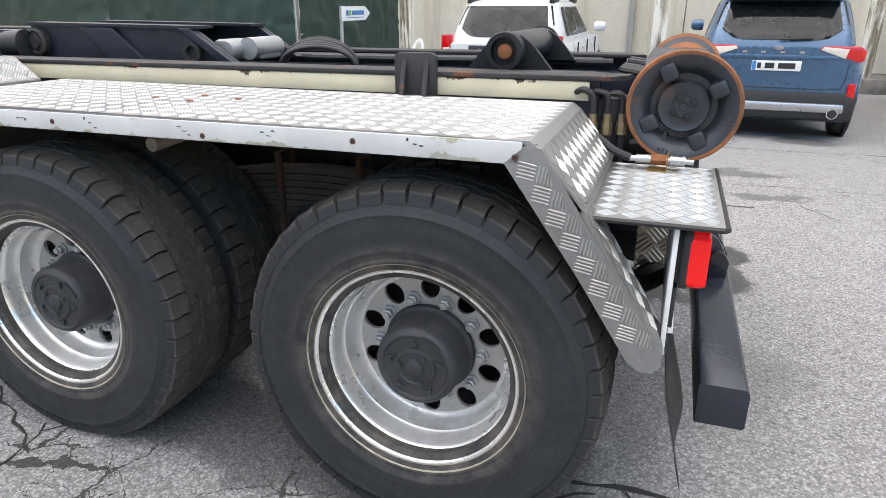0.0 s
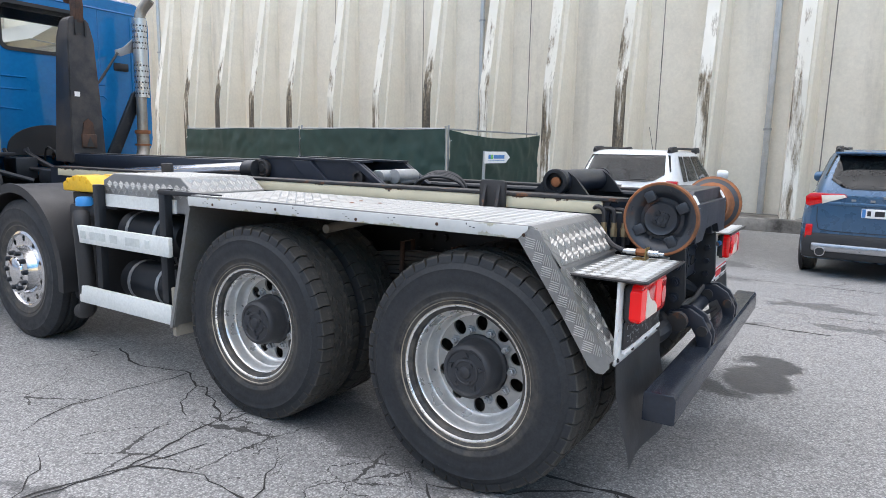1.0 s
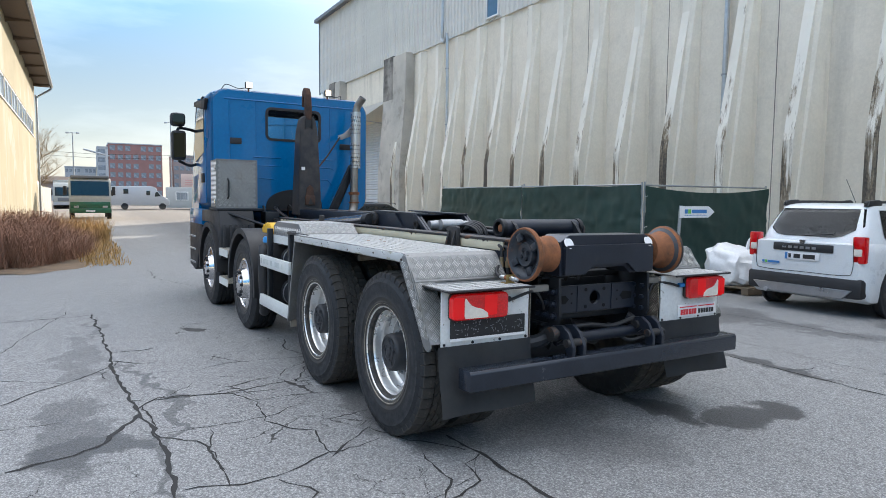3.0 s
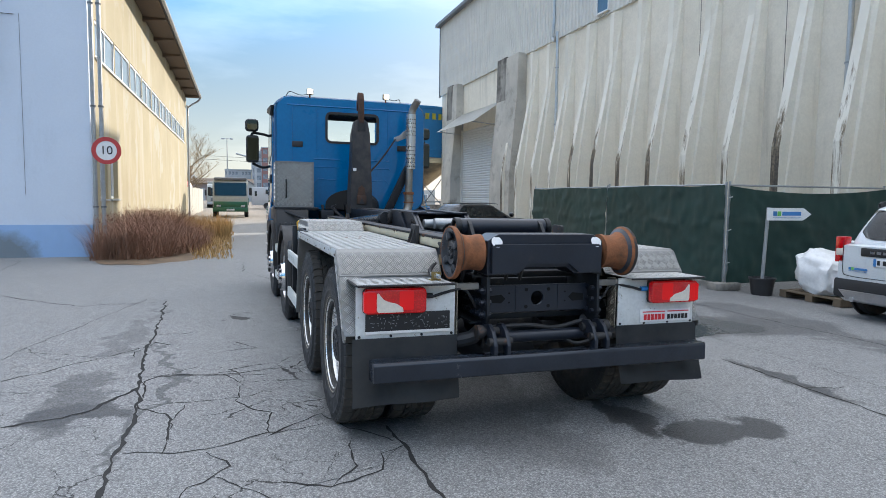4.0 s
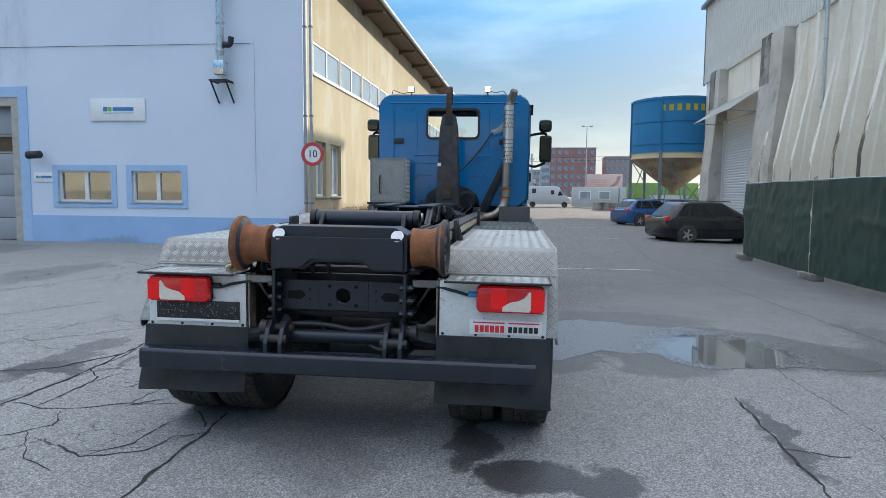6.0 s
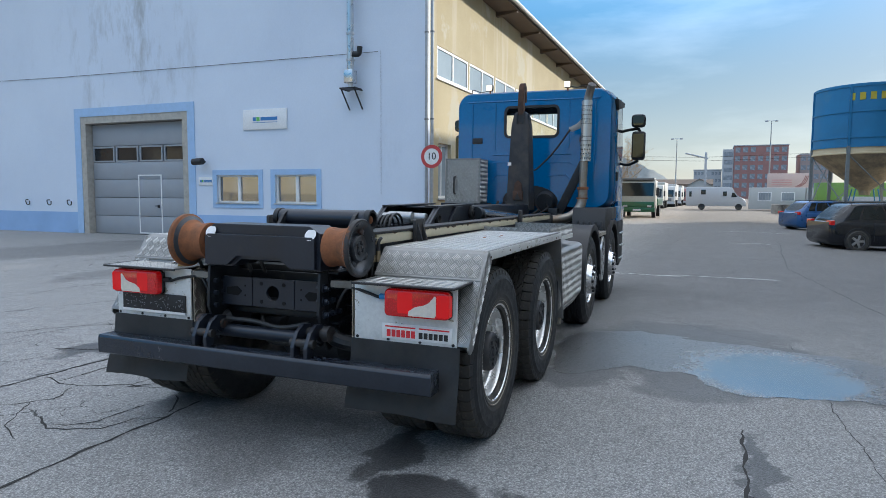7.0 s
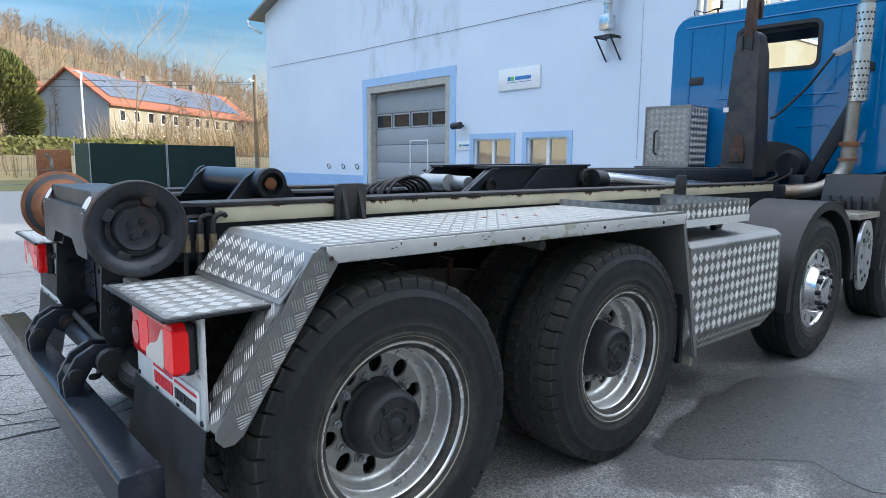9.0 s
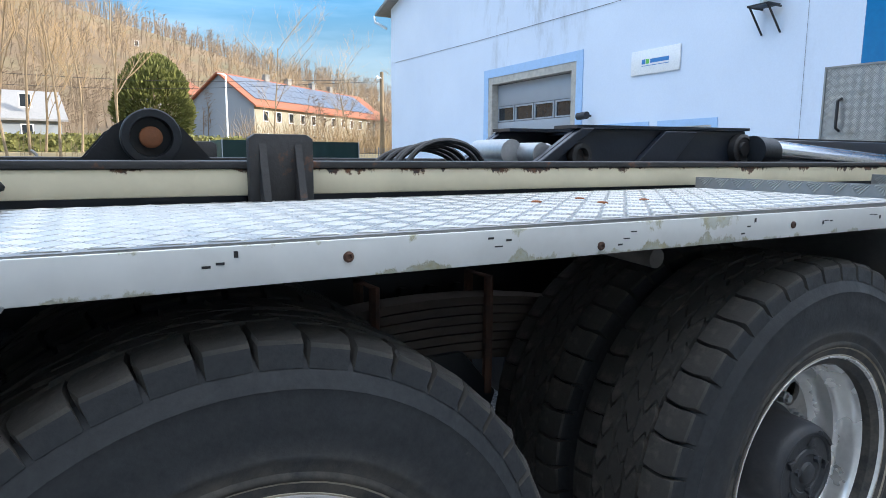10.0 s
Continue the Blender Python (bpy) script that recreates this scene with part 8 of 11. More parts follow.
    for z in (0.47, 0.68, 0.88):
        bm = B()
        box(bm, -8.05, -7.62, -1.21, 1.21, z, z + 0.03, 0.008)
        part("bumper_step", bm, M["fence_steel"], truck)
    # exhaust stack
    bm = B()
    tube(bm, arc_pts([(-5.72, 0.36, 1.15), (-5.82, 0.52, 1.16), (-5.95, 0.68, 1.20), (-6.03, 0.79, 1.31), (-6.06, 0.83, 1.45), (-6.06, 0.83, 1.62)], 6), 0.066, 18)
    part("exhaust_elbow", bm, M["exhaust"], truck, "bent exhaust elbow")
    bm = B()
    tube(bm, arc_pts([(-6.06, 0.83, 1.60), (-6.07, 0.84, 2.2), (-6.07, 0.86, 2.75), (-6.06, 0.88, 2.90), (-5.98, 0.93, 3.02)], 5), 0.056, 18)
    st = part("exhaust_pipe", bm, M["exhaust"], truck, "upright exhaust stack with perforated guard")
    bm = B()
    lathe(bm, [(0.08, 0), (0.082, 0.015), (0.082, 0.025), (0.08, 0.04)], at=(-6.06, 0.83, 1.58), seg=20)
    lathe(bm, [(0.082, 0), (0.082, 0.02)], at=(-6.06, 0.83, 1.45), seg=20)
    part("pipe_clamp", bm, M["rust"], st)
    bm = B()
    lathe(bm, [(0.074, 1.98), (0.074, 2.82)], at=(-6.07, 0.855, 0), seg=28)
    part("heat_guard", bm, M["steel_shiny"], st, "perforated steel heat guard")
    # flat dark discs laid on the guard stand for its open holes
    bm = B()
    for k in range(13):
        for i in range(14):
            a = math.pi * 2 * (i + 0.5 * (k % 2)) / 14
            p = Vector((-6.07, 0.855, 2.02 + 0.060 * k))
            d = Vector((math.cos(a), math.sin(a), 0))
            if not (5 < k < 8):
                cyl(bm, p + d * 0.0738, p + d * 0.0752, 0.010, 6)
    part("guard_hole", bm, M["ink"], st, smooth=None)["kind"] = "stuff"
    # dark disc in place of the pipe's unlit inside
    bm = B()
    lathe(bm, [(0.0, 0.0), (0.056, 0.0)], seg=16, m=Matrix.Translation((-5.976, 0.933, 3.025)) @ Vector((0.08, 0.05, 0.12)).to_track_quat("Z", "Y").to_matrix().to_4x4())
    part("pipe_mouth", bm, M["ink"], st)
    bm = B()
    prism(bm, [(0.78, 2.02), (0.84, 2.06), (0.84, 1.86), (0.55, 1.24), (0.42, 1.20), (0.46, 1.34)], "yz", -6.17, -6.13, 0.004)
    part("stack_bracket", bm, M["chassis"], st)
    bm = B()
    prism(bm, [(0.80, 2.46), (0.80, 2.60), (0.70, 2.50), (0.60, 2.46), (0.60, 2.41), (0.66, 2.40)], "yz", -6.14, -6.12, 0.003)
    part("stay_plate", bm, M["fence_steel"], st, "grey stay plate")
    bm = B()
    tube(bm, arc_pts([(-6.12, 0.62, 2.43), (-6.1, 0.40, 2.12), (-6.05, 0.20, 1.90), (-6.0, 0.14, 1.85)], 5), 0.013, 8)
    part("stay_cable", bm, M["black_plastic"], st)
    # tool box behind the cab
    bm = B()
    box(bm, -6.33, -5.95, -1.20, -0.66, 1.37, 2.02, 0.006)
    tb = part("tool_box", bm, M["tread"], truck, "tread-plate tool box behind the cab", smooth=None)
    bm = B()
    ring_panel(bm, [(-1.205, 1.365), (-0.655, 1.365), (-0.655, 2.025), (-1.205, 2.025)], [(-1.19, 1.38), (-0.67, 1.38), (-0.67, 2.01), (-1.19, 2.01)], "yz", -5.952, -5.942)
    part("lid_frame", bm, M["tread"], tb, smooth=None)
    bm = B()
    tube(bm, [(-5.95, -1.05, 1.50), (-5.90, -1.05, 1.52), (-5.90, -1.05, 1.74), (-5.95, -1.05, 1.76)], 0.012, 8)
    part("handle", bm, M["black_plastic"], tb, "black handle")
    for z in (1.46, 1.90):
        bm = B()
        cyl(bm, (-6.0, -1.203, z), (-6.0, -1.215, z), 0.035, 16)
        part("latch", bm, M["steel_shiny"], tb)
    bm = B()
    box(bm, -6.36, -5.80, -1.22, -0.6, 1.33, 1.365, 0.006)
    tube(bm, [(-5.85, -1.15, 1.33), (-5.5, -0.6, 1.12)], 0.02, 8)
    part("box_support", bm, M["chassis"], tb)
    bars_part(tb, [((-5.9498, -1.19, 1.38), (0, 1, 0), (0, 0, 1), 0.52, 0.63, 0.05), ((-6.32, -1.2003, 1.38), (1, 0, 0), (0, 0, 1), 0.36, 0.63, 0.05), ((-5.96, -0.6597, 1.38), (-1, 0, 0), (0, 0, 1), 0.36, 0.63, 0.05)])
    # clutter between cab and frame
    bm = B()
    for k, (x, y, z, sx, sy, sz) in enumerate(((-6.05, -0.45, 1.22, 0.25, 0.2, 0.2), (-5.95, 0.10, 1.16, 0.3, 0.3, 0.12), (-6.1, 0.42, 1.2, 0.18, 0.14, 0.22), (-5.4, -0.48, 1.16, 0.3, 0.12, 0.12), (-5.3, 0.48, 1.16, 0.4, 0.12, 0.14))):
        box(bm, x - sx / 2, x + sx / 2, y - sy / 2, y + sy / 2, z - sz / 2, z + sz / 2, 0.02)
    part("engine_fitting", bm, M["chassis"], truck, "dark fittings behind the cab")
    bm = B()
    rng = random.Random(8)
    for k in range(12):
        y = rng.uniform(-0.55, 0.6)
        tube(bm, arc_pts([(-6.3, y, rng.uniform(1.2, 1.4)), (-6.1, y + rng.uniform(-0.1, 0.1), rng.uniform(1.2, 1.42)), (-5.8, y * 0.8, 1.2), (-5.4, y * 0.7, 1.15)], 4), rng.uniform(0.010, 0.02), 7)
    part("cab_hose", bm, M["black_plastic"], truck, "black hoses and cables behind the cab")


cab()


# ---- fenders and side equipment ----
def arch(bm, cx, cz, r0, r1, y0, y1, a0, a1, n=22, flat=None):
    pin, pout = [], []
    for k in range(n + 1):
        a = radians(a0 + (a1 - a0) * k / n)
        pin.append((cx + r0 * math.cos(a), cz + r0 * math.sin(a)))
        pout.append((cx + r1 * math.cos(a), cz + r1 * math.sin(a)))
    prism(bm, pout + pin[::-1], "xz", min(y0, y1), max(y0, y1))


def side_equipment():
    for s in (-1, 1):
        for i, x in enumerate(AX[:2]):
            bm = B()
            arch(bm, x, HUB, 0.60, 0.635, s * 0.80, s * 1.235, -8 if i else 0, 180 if i else 185)
            f = part("fender", bm, M["black_plastic"], truck, "black plastic wheel fender", smooth=40)
            bm = B()
            arch(bm, x, HUB, 0.575, 0.64, s * 1.225, s * 1.245, -8 if i else 0, 180 if i else 185)
            part("fender_lip", bm, M["black_plastic"], f, smooth=40)
        bm = B()
        prism(bm, [(-5.80, 1.33), (-7.0, 1.33), (-7.02, 1.16), (-6.85, 1.16), (-6.4, 1.175), (-5.95, 1.05), (-5.78, 0.7), (-5.70, 0.7), (-5.72, 1.1)], "xz", min(s * 0.75, s * 1.20), max(s * 0.75, s * 1.20), 0.01)
        part("fender_top", bm, M["black_plastic"], truck, smooth=30)
        for k in range(5):
            bm = B()
            box(bm, -5.70, -5.66, s * (0.82 + 0.08 * k), s * (0.85 + 0.08 * k), 0.75, 1.15, 0.006)
            part("fender_rib", bm, M["black_plastic"], truck)
        # steps between the front axles
        for z in (0.43, 0.80) if s < 0 else (0.98,):
            bm = B()
            box(bm, -5.72, -5.18, s * 0.95, s * 1.22, z, z + 0.05, 0.008)
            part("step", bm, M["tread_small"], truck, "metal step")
            if s < 0:
                bm = B()
                box(bm, -5.70, -5.20, s * 1.221, s * 1.226, z - 0.045, z + 0.045)
                part("step_face", bm, M["white_plain"], truck)
        bm = B()
        box(bm, -5.72, -5.15, s * 0.9, s * 0.96, 0.38, 1.1, 0.01)
        part("step_back", bm, M["black_plastic"], truck)
    # left: side guard, tanks, battery cover
    for z in (0.87, 0.465):
        bm = B()
        box(bm, -3.62, -2.62, -1.245, -1.215, z - 0.058, z + 0.058, 0.006)
        r = part("side_rail", bm, M["white_plain"], truck, "white side guard rail")
        if z > 0.8:
            for k, (a, b) in enumerate(((-3.56, -3.50), (-3.45, -3.27), (-3.22, -3.14), (-3.05, -2.90), (-2.85, -2.80))):
                bm = B()
                box(bm, a, b, -1.2465, -1.245, 0.845, 0.895)
                part("sticker", bm, worn("faded_sticker", (0.55, 0.58, 0.56), 0.5), r)
    for x in (-3.42, -2.72):
        bm = B()
        box(bm, x - 0.03, x + 0.03, -1.21, -1.16, 0.40, 1.20, 0.005)
        part("guard_post", bm, M["chassis"], truck)
    bm = B()
    box(bm, -2.75, -2.69, -1.21, -0.62, 1.17, 1.205, 0.005)
    box(bm, -2.75, -2.2, -1.215, -1.19, 1.175, 1.20, 0.004)
    part("guard_frame", bm, M["chassis"], truck)
    for x, y, z in ((-3.15, -0.95, 0.55), (-3.15, -0.95, 0.88), (-3.0, -0.7, 0.72)):
        bm = B()
        lathe(bm, [(0, -0.33), (0.09, -0.31), (0.135, -0.25), (0.135, 0.25), (0.09, 0.31), (0, 0.33)], "x", at=(x, y, z), seg=24)
        t = part("air_tank", bm, M["chassis"], truck, "black compressed-air tank")
        for dx in (-0.15, 0.15):
            bm = B()
            lathe(bm, [(0.136, -0.015), (0.139, -0.015), (0.139, 0.015), (0.136, 0.015)], "x", at=(x + dx, y, z), seg=24)
            part("strap", bm, M["fence_steel"], t)
    bm = B()
    tube(bm, arc_pts([(-3.66, -1.18, 1.0), (-3.62, -1.2, 0.9), (-3.60, -1.2, 0.6), (-3.64, -1.18, 0.36), (-3.78, -1.15, 0.30)], 6), 0.055, 12)
    part("side_bow", bm, M["black_plastic"], truck, "bent black bow beside the wheel")
    bm = B()
    box(bm, -3.95, -3.62, -1.12, -0.7, 0.35, 1.05, 0.04)
    part("small_tank", bm, M["black_plastic"], truck, "black plastic tank with blue cap")
    bm = B()
    lathe(bm, [(0.0, 0.06), (0.045, 0.06), (0.055, 0.045), (0.055, 0.0), (0, 0)], at=(-3.72, -1.12, 1.04), seg=20)
    part("tank_cap", bm, M["blue_cap"], truck, "blue tank cap")
    # yellow wheel chocks in a holder
    bm = B()
    box(bm, -4.0, -3.45, -1.05, -0.80, 1.02, 1.12, 0.01)
    hd = part("chock_holder", bm, M["chassis"], truck, "black chock holder")
    for k, y in enumerate((-1.02, -0.82)):
        bm = B()
        prism(bm, [(-4.02, 1.13), (-3.62 + 0.14 * k, 1.13), (-3.60 + 0.14 * k, 1.16), (-3.72, 1.24), (-3.85, 1.245), (-4.02, 1.19)], "xz", y - 0.085, y + 0.085, 0.012)
        ck = part("wheel_chock", bm, M["yellow"], truck, "yellow plastic wheel chock", smooth=30)
        for x in (-3.95, -3.87, -3.79, -3.71):
            bm = B()
            box(bm, x - 0.012, x + 0.012, y - 0.09, y + 0.09, 1.21 - 0.2 * abs(x + 3.83), 1.245 - 0.2 * abs(x + 3.83), 0.006)
            part("chock_rib", bm, M["yellow"], ck)
    # left tread-plate box with lid
    bm = B()
    prism(bm, [(-3.42, 1.06), (-3.42, 1.23), (-3.30, 1.275), (-2.62, 1.275), (-2.50, 1.19), (-2.50, 1.06)], "xz", -1.15, -0.62, 0.006)
    bx = part("side_box", bm, M["tread"], truck, "tread-plate side box", smooth=None)
    bars_part(bx, [((-3.41, -1.1505, 1.145), (1, 0, 0), (0, 0, 1), 0.90, 0.085), ((-3.30, -1.14, 1.2755), (1, 0, 0), (0, 1, 0), 0.67, 0.51), ((-2.62, -1.14, 1.2755), (0.12, 0, -0.085), (0, 1, 0), 0.145, 0.51)])
    bm = B()
    box(bm, -3.43, -2.66, -1.156, -1.15, 1.06, 1.14)
    part("box_rim", bm, M["white_plain"], bx, smooth=None)
    bm = B()
    rng = random.Random(11)
    for k in range(8):
        tube(bm, arc_pts([(-2.7, -0.9 + 0.04 * k, 1.1), (-2.6, -0.95 + 0.05 * k, 1.0), (-2.65, -0.9 + 0.03 * k, 0.85), (-2.8, -0.85 + 0.05 * k, 0.8)], 4), 0.014, 7)
    part("hose_bundle", bm, M["black_plastic"], truck, "bundle of black hoses")
    # right: clad fuel tank
    bm = B()
    prism(bm, [(0.62, 0.36), (1.15, 0.36), (1.24, 0.50), (1.24, 0.98), (1.20, 1.01), (0.62, 1.06)], "yz", -3.66, -2.52, 0.008)
    ft = part("fuel_tank", bm, M["tread"], truck, "fuel tank clad in tread plate", smooth=None)
    bars_part(ft, [((-2.53, 1.2402, 0.50), (-1, 0, 0), (0, 0, 1), 1.12, 0.475, 0.05), ((-2.53, 1.151, 0.3615), (-1, 0, 0), (0, 0.54, 0.84), 1.12, 0.16, 0.05)])
    bm = B()
    box(bm, -2.54, -2.50, 0.62, 1.22, 0.36, 1.0, 0.006)
    part("tank_end", bm, M["chassis"], ft)
    bm = B()
    tube(bm, arc_pts([(-3.3, 1.0, 1.03), (-3.2, 1.05, 1.06), (-3.1, 1.06, 1.04)], 4), 0.02, 8)
    part("tank_grip", bm, M["black_plastic"], ft)
    bm = B()
    box(bm, -3.25, -2.2, 1.195, 1.20, 1.10, 1.215)
    box(bm, -3.25, -3.245, 0.62, 1.20, 1.10, 1.215)
    box(bm, -2.205, -2.20, 0.62, 1.20, 1.18, 1.215)
    box(bm, -3.25, -2.2, 0.62, 1.20, 1.10, 1.106)
    bx = part("side_tray", bm, M["tread"], truck, "tread-plate tray above the tank", smooth=None)
    bars_part(bx, [((-2.21, 1.2003, 1.125), (-1, 0, 0), (0, 0, 1), 1.03, 0.088, 0.045), ((-3.24, 1.1947, 1.108), (1, 0, 0), (0, 0, 1), 1.03, 0.105, 0.045), ((-2.1997, 0.63, 1.182), (0, 1, 0), (0, 0, 1), 0.56, 0.033, 0.045), ((-3.2447, 0.63, 1.108), (0, 1, 0), (0, 0, 1), 0.56, 0.105, 0.045)])
    bm = B()
    box(bm, -3.25, -2.42, 1.20, 1.206, 1.085, 1.125)
    part("tray_rim", bm, M["white_plain"], bx, smooth=None)
    # right: perforated bracket between the front axles
    bm = B()
    pts = [(-5.42 + 0.17 * math.copysign(abs(math.cos(a)) ** 0.8, math.cos(a)), 0.68 + 0.29 * math.sin(a)) for a in [2 * math.pi * k / 28 for k in range(28)]]
    prism(bm, pts, "xz", 1.20, 1.225, 0.004)
    pb = part("step_bracket", bm, M["steel_shiny"], truck, "perforated light metal bracket")
    # dark discs on the bracket stand for its holes
    for k in range(9):
        a = 2 * math.pi * k / 9
        bm = B()
        cyl(bm, (-5.42 + 0.09 * math.cos(a), 1.2255, 0.68 + 0.2 * math.sin(a)), (-5.42 + 0.09 * math.cos(a), 1.228, 0.68 + 0.2 * math.sin(a)), 0.02, 10)
        part("hole", bm, M["ink"], pb)


side_equipment()


# ---- cars ----
M["car_white"] = worn("white_car_paint", (0.72, 0.74, 0.75), 0.3, var=0.03, bump=0, coat=0.7)
M["car_blue"] = worn("steel_blue_car_paint", (0.045, 0.115, 0.21), 0.28, 0.3, var=0.05, bump=0, coat=0.8)
M["car_bright_blue"] = worn("bright_blue_car_paint", (0.008, 0.085, 0.27), 0.3, 0.2, var=0.05, bump=0, coat=0.8)
M["car_black"] = worn("black_car_paint", (0.005, 0.007, 0.012), 0.14, 0.0, var=0.1, bump=0, coat=0.25)
M["car_glass"] = worn("tinted_car_glass", (0.022, 0.028, 0.030), 0.05, var=0.1, bump=0)
M["car_glass"].node_tree.nodes["Principled BSDF"].inputs["IOR"].default_value = 1.7
M["alloy"] = worn("alloy_wheel", (0.5, 0.5, 0.52), 0.3, 0.9, var=0.1)
M["plate_white"] = plain("number_plate", (0.75, 0.75, 0.75), 0.4)


def car_wheel(parent, x, y, r, side):
    bm = B()
    w = 0.2
    lathe(bm, [(r * 0.62, 0.01), (r * 0.72, -0.002), (r * 0.92, 0.006), (r, 0.03), (r, w - 0.03), (r * 0.92, w), (r * 0.62, w - 0.02)], "y", seg=28, closed=True)
    t = part("wheel", bm, M["rubber"], parent, "car wheel")
    bm = B()
    lathe(bm, [(r * 0.64, 0.01), (r * 0.60, 0.03), (r * 0.56, 0.09), (0.05, 0.09)], "y", seg=24)
    for k in range(5):
        a = 2 * math.pi * k / 5
        box(bm, 0.03, r * 0.61, 0.022, 0.05, -0.035, 0.035, 0.006, m=Matrix.Rotation(a, 4, "Y"))
    lathe(bm, [(0, 0.015), (0.06, 0.018), (0.07, 0.05)], "y", seg=14)
    part("rim", bm, M["alloy"], t)
    t.matrix_basis = pose(x, y, r, 0, 0, 0 if side < 0 else 180)


def car(name, label, at, turn, L, W, H, paint, kind, belt, group="parked cars"):
    """A parked car; local x runs forward from the rear bumper at 0, y to its left."""
    c = thing(name, label, "car", at, turn, group)
    hw = W / 2
    suv = kind == "suv"
    low = 0.22 if suv else 0.17
    r = 0.355 if suv else 0.32
    ax1, ax2 = (0.80, L - 0.86)
    # body shell as rounded cross sections along the car
    bm = B()
    xs = [0.015, 0.03, 0.06, 0.11, 0.18] + [0.28 + (L - 0.75) * i / 22 for i in range(23)] + [L - 0.36, L - 0.25, L - 0.15, L - 0.07, L - 0.02]
    rings = []
    for x in xs:
        nose = max(0.0, (x - (L - 1.35)) / 1.35)
        top = belt - 0.02 - (0.14 if suv else 0.2) * nose ** 2 - 0.10 * max(0.0, (x - L + 0.3) / 0.3) ** 2 - 0.03 * max(0, 1 - x / 0.10) ** 2
        rear = max(0.0, 1 - (x - 0.015) / 0.26)
        front = max(0.0, 1 - (L - x) / 0.7)
        w = hw * (1 - 0.13 * rear ** 2.4 - 0.24 * front ** 2.2)
        lo = low + 0.14 * rear ** 2 + 0.08 * front ** 2
        h = top - lo
        half = [(0.90, lo), (0.965, lo + 0.04 * h), (0.99, lo + 0.16 * h), (1.0, lo + 0.42 * h), (0.998, lo + 0.60 * h), (0.988, lo + 0.70 * h), (0.978, lo + 0.84 * h), (0.955, lo + 0.94 * h), (0.90, top)]
        rings.append([bm.verts.new((x, -a * w, z)) for a, z in half] + [bm.verts.new((x, a * w, z)) for a, z in reversed(half)])
    for p, q in zip(rings, rings[1:]):
        for k in range(len(p)):
            bm.faces.new((p[k], p[(k + 1) % len(p)], q[(k + 1) % len(q)], q[k]))
    bm.faces.new(rings[0][::-1])
    bm.faces.new(rings[-1])
    body = part("body", bm, paint, c, smooth=40)
    # wheel arches and wheels
    for x in (ax1, ax2):
        for s in (-1, 1):
            bm = B()
            # full black disc: its middle stands for the dark wheel well
            lathe(bm, [(0, 0), (r + 0.052, 0), (r + 0.060, -0.006), (r + 0.060, -0.04), (0, -0.04)], "y" if s > 0 else "-y", at=(x, s * (hw + 0.004), r + 0.02), seg=32)
            part("wheel_arch", bm, M["black_plastic"], body)
            car_wheel(c, x, s * (hw + 0.034), r, s)
    # greenhouse: rounded plan at every height
    xr0, xr1 = (0.10, 0.42) if suv else (0.14, 0.62)
    xf0, xf1 = L * 0.715, L * 0.50
    bw, tw_ = hw * 0.925, hw * 0.76
    zt = H - 0.075
    NS = 7.0

    def plan(z):
        t = min(1.0, max(0.0, (z - belt + 0.04) / (zt - belt + 0.04)))
        x0 = xr0 + (xr1 - xr0) * t ** 1.35
        x1 = xf0 + (xf1 - xf0) * t ** 0.95
        w = bw + (tw_ - bw) * t ** 1.15
        if z > zt:
            e = (z - zt) / (H - zt)
            k = 1 - math.sqrt(max(0.0, 1 - e * e))
            x0, x1, w = x0 + 0.32 * k + 0.02 * e, x1 - 0.45 * k - 0.06 * e, w - 0.30 * k
        return (x0 + x1) / 2, (x1 - x0) / 2, w

    def end_x(z, y, rear):
        xm, a, w = plan(z)
        f = max(0.0, 1 - min(1.0, abs(y) / w) ** NS) ** (1 / NS)
        return xm - a * f if rear else xm + a * f

    def side_y(z, x):
        xm, a, w = plan(z)
        return w * max(0.0, 1 - min(1.0, abs(x - xm) / a) ** NS) ** (1 / NS)
    bm = B()
    zs = [belt - 0.04 + (zt - belt + 0.04) * i / 7 for i in range(8)] + [zt + (H - zt) * e for e in (0.35, 0.62, 0.82, 0.94, 1.0)]
    rings = []
    for z in zs:
        xm, a, w = plan(z)
        ring = []
        for k in range(64):
            th = 2 * math.pi * (k + 0.5) / 64
            cx, sy = math.cos(th), math.sin(th)
            ring.append(bm.verts.new((xm + a * math.copysign(abs(cx) ** (2 / NS), cx), w * math.copysign(abs(sy) ** (2 / NS), sy), z)))
        rings.append(ring)
    for p, q in zip(rings, rings[1:]):
        for k in range(len(p)):
            bm.faces.new((p[k], p[(k + 1) % len(p)], q[(k + 1) % len(q)], q[k]))
    bm.faces.new(rings[-1])
    part("roof", bm, paint, c, smooth=50)
    z0, z1 = belt + 0.05, zt - 0.01

    def pane(nm, pts, lab=""):
        bm = B()
        rows = [[bm.verts.new(p) for p in row] for row in pts]
        for p, q in zip(rows, rows[1:]):
            for k in range(len(p) - 1):
                bm.faces.new((p[k], p[k + 1], q[k + 1], q[k]))
        bmesh.ops.solidify(bm, geom=bm.faces[:], thickness=0.004)
        return part(nm, bm, M["car_glass"], c, lab, smooth=60)
    # rear window with raised lower corners
    pts = []
    for j in range(7):
        row = []
        for i in range(13):
            u = i / 6 - 1
            lo = z0 + 0.16 * max(0.0, abs(u) - 0.62) / 0.38
            z = lo + (z1 - lo) * j / 6
            y = u * plan(z)[2] * 0.90
            row.append((end_x(z, y, True) - 0.010, y, z))
        pts.append(row)
    pane("rear_window", pts, "dark rear window")
    pts = []
    for j in range(5):
        z = z0 + (z1 - z0) * j / 4
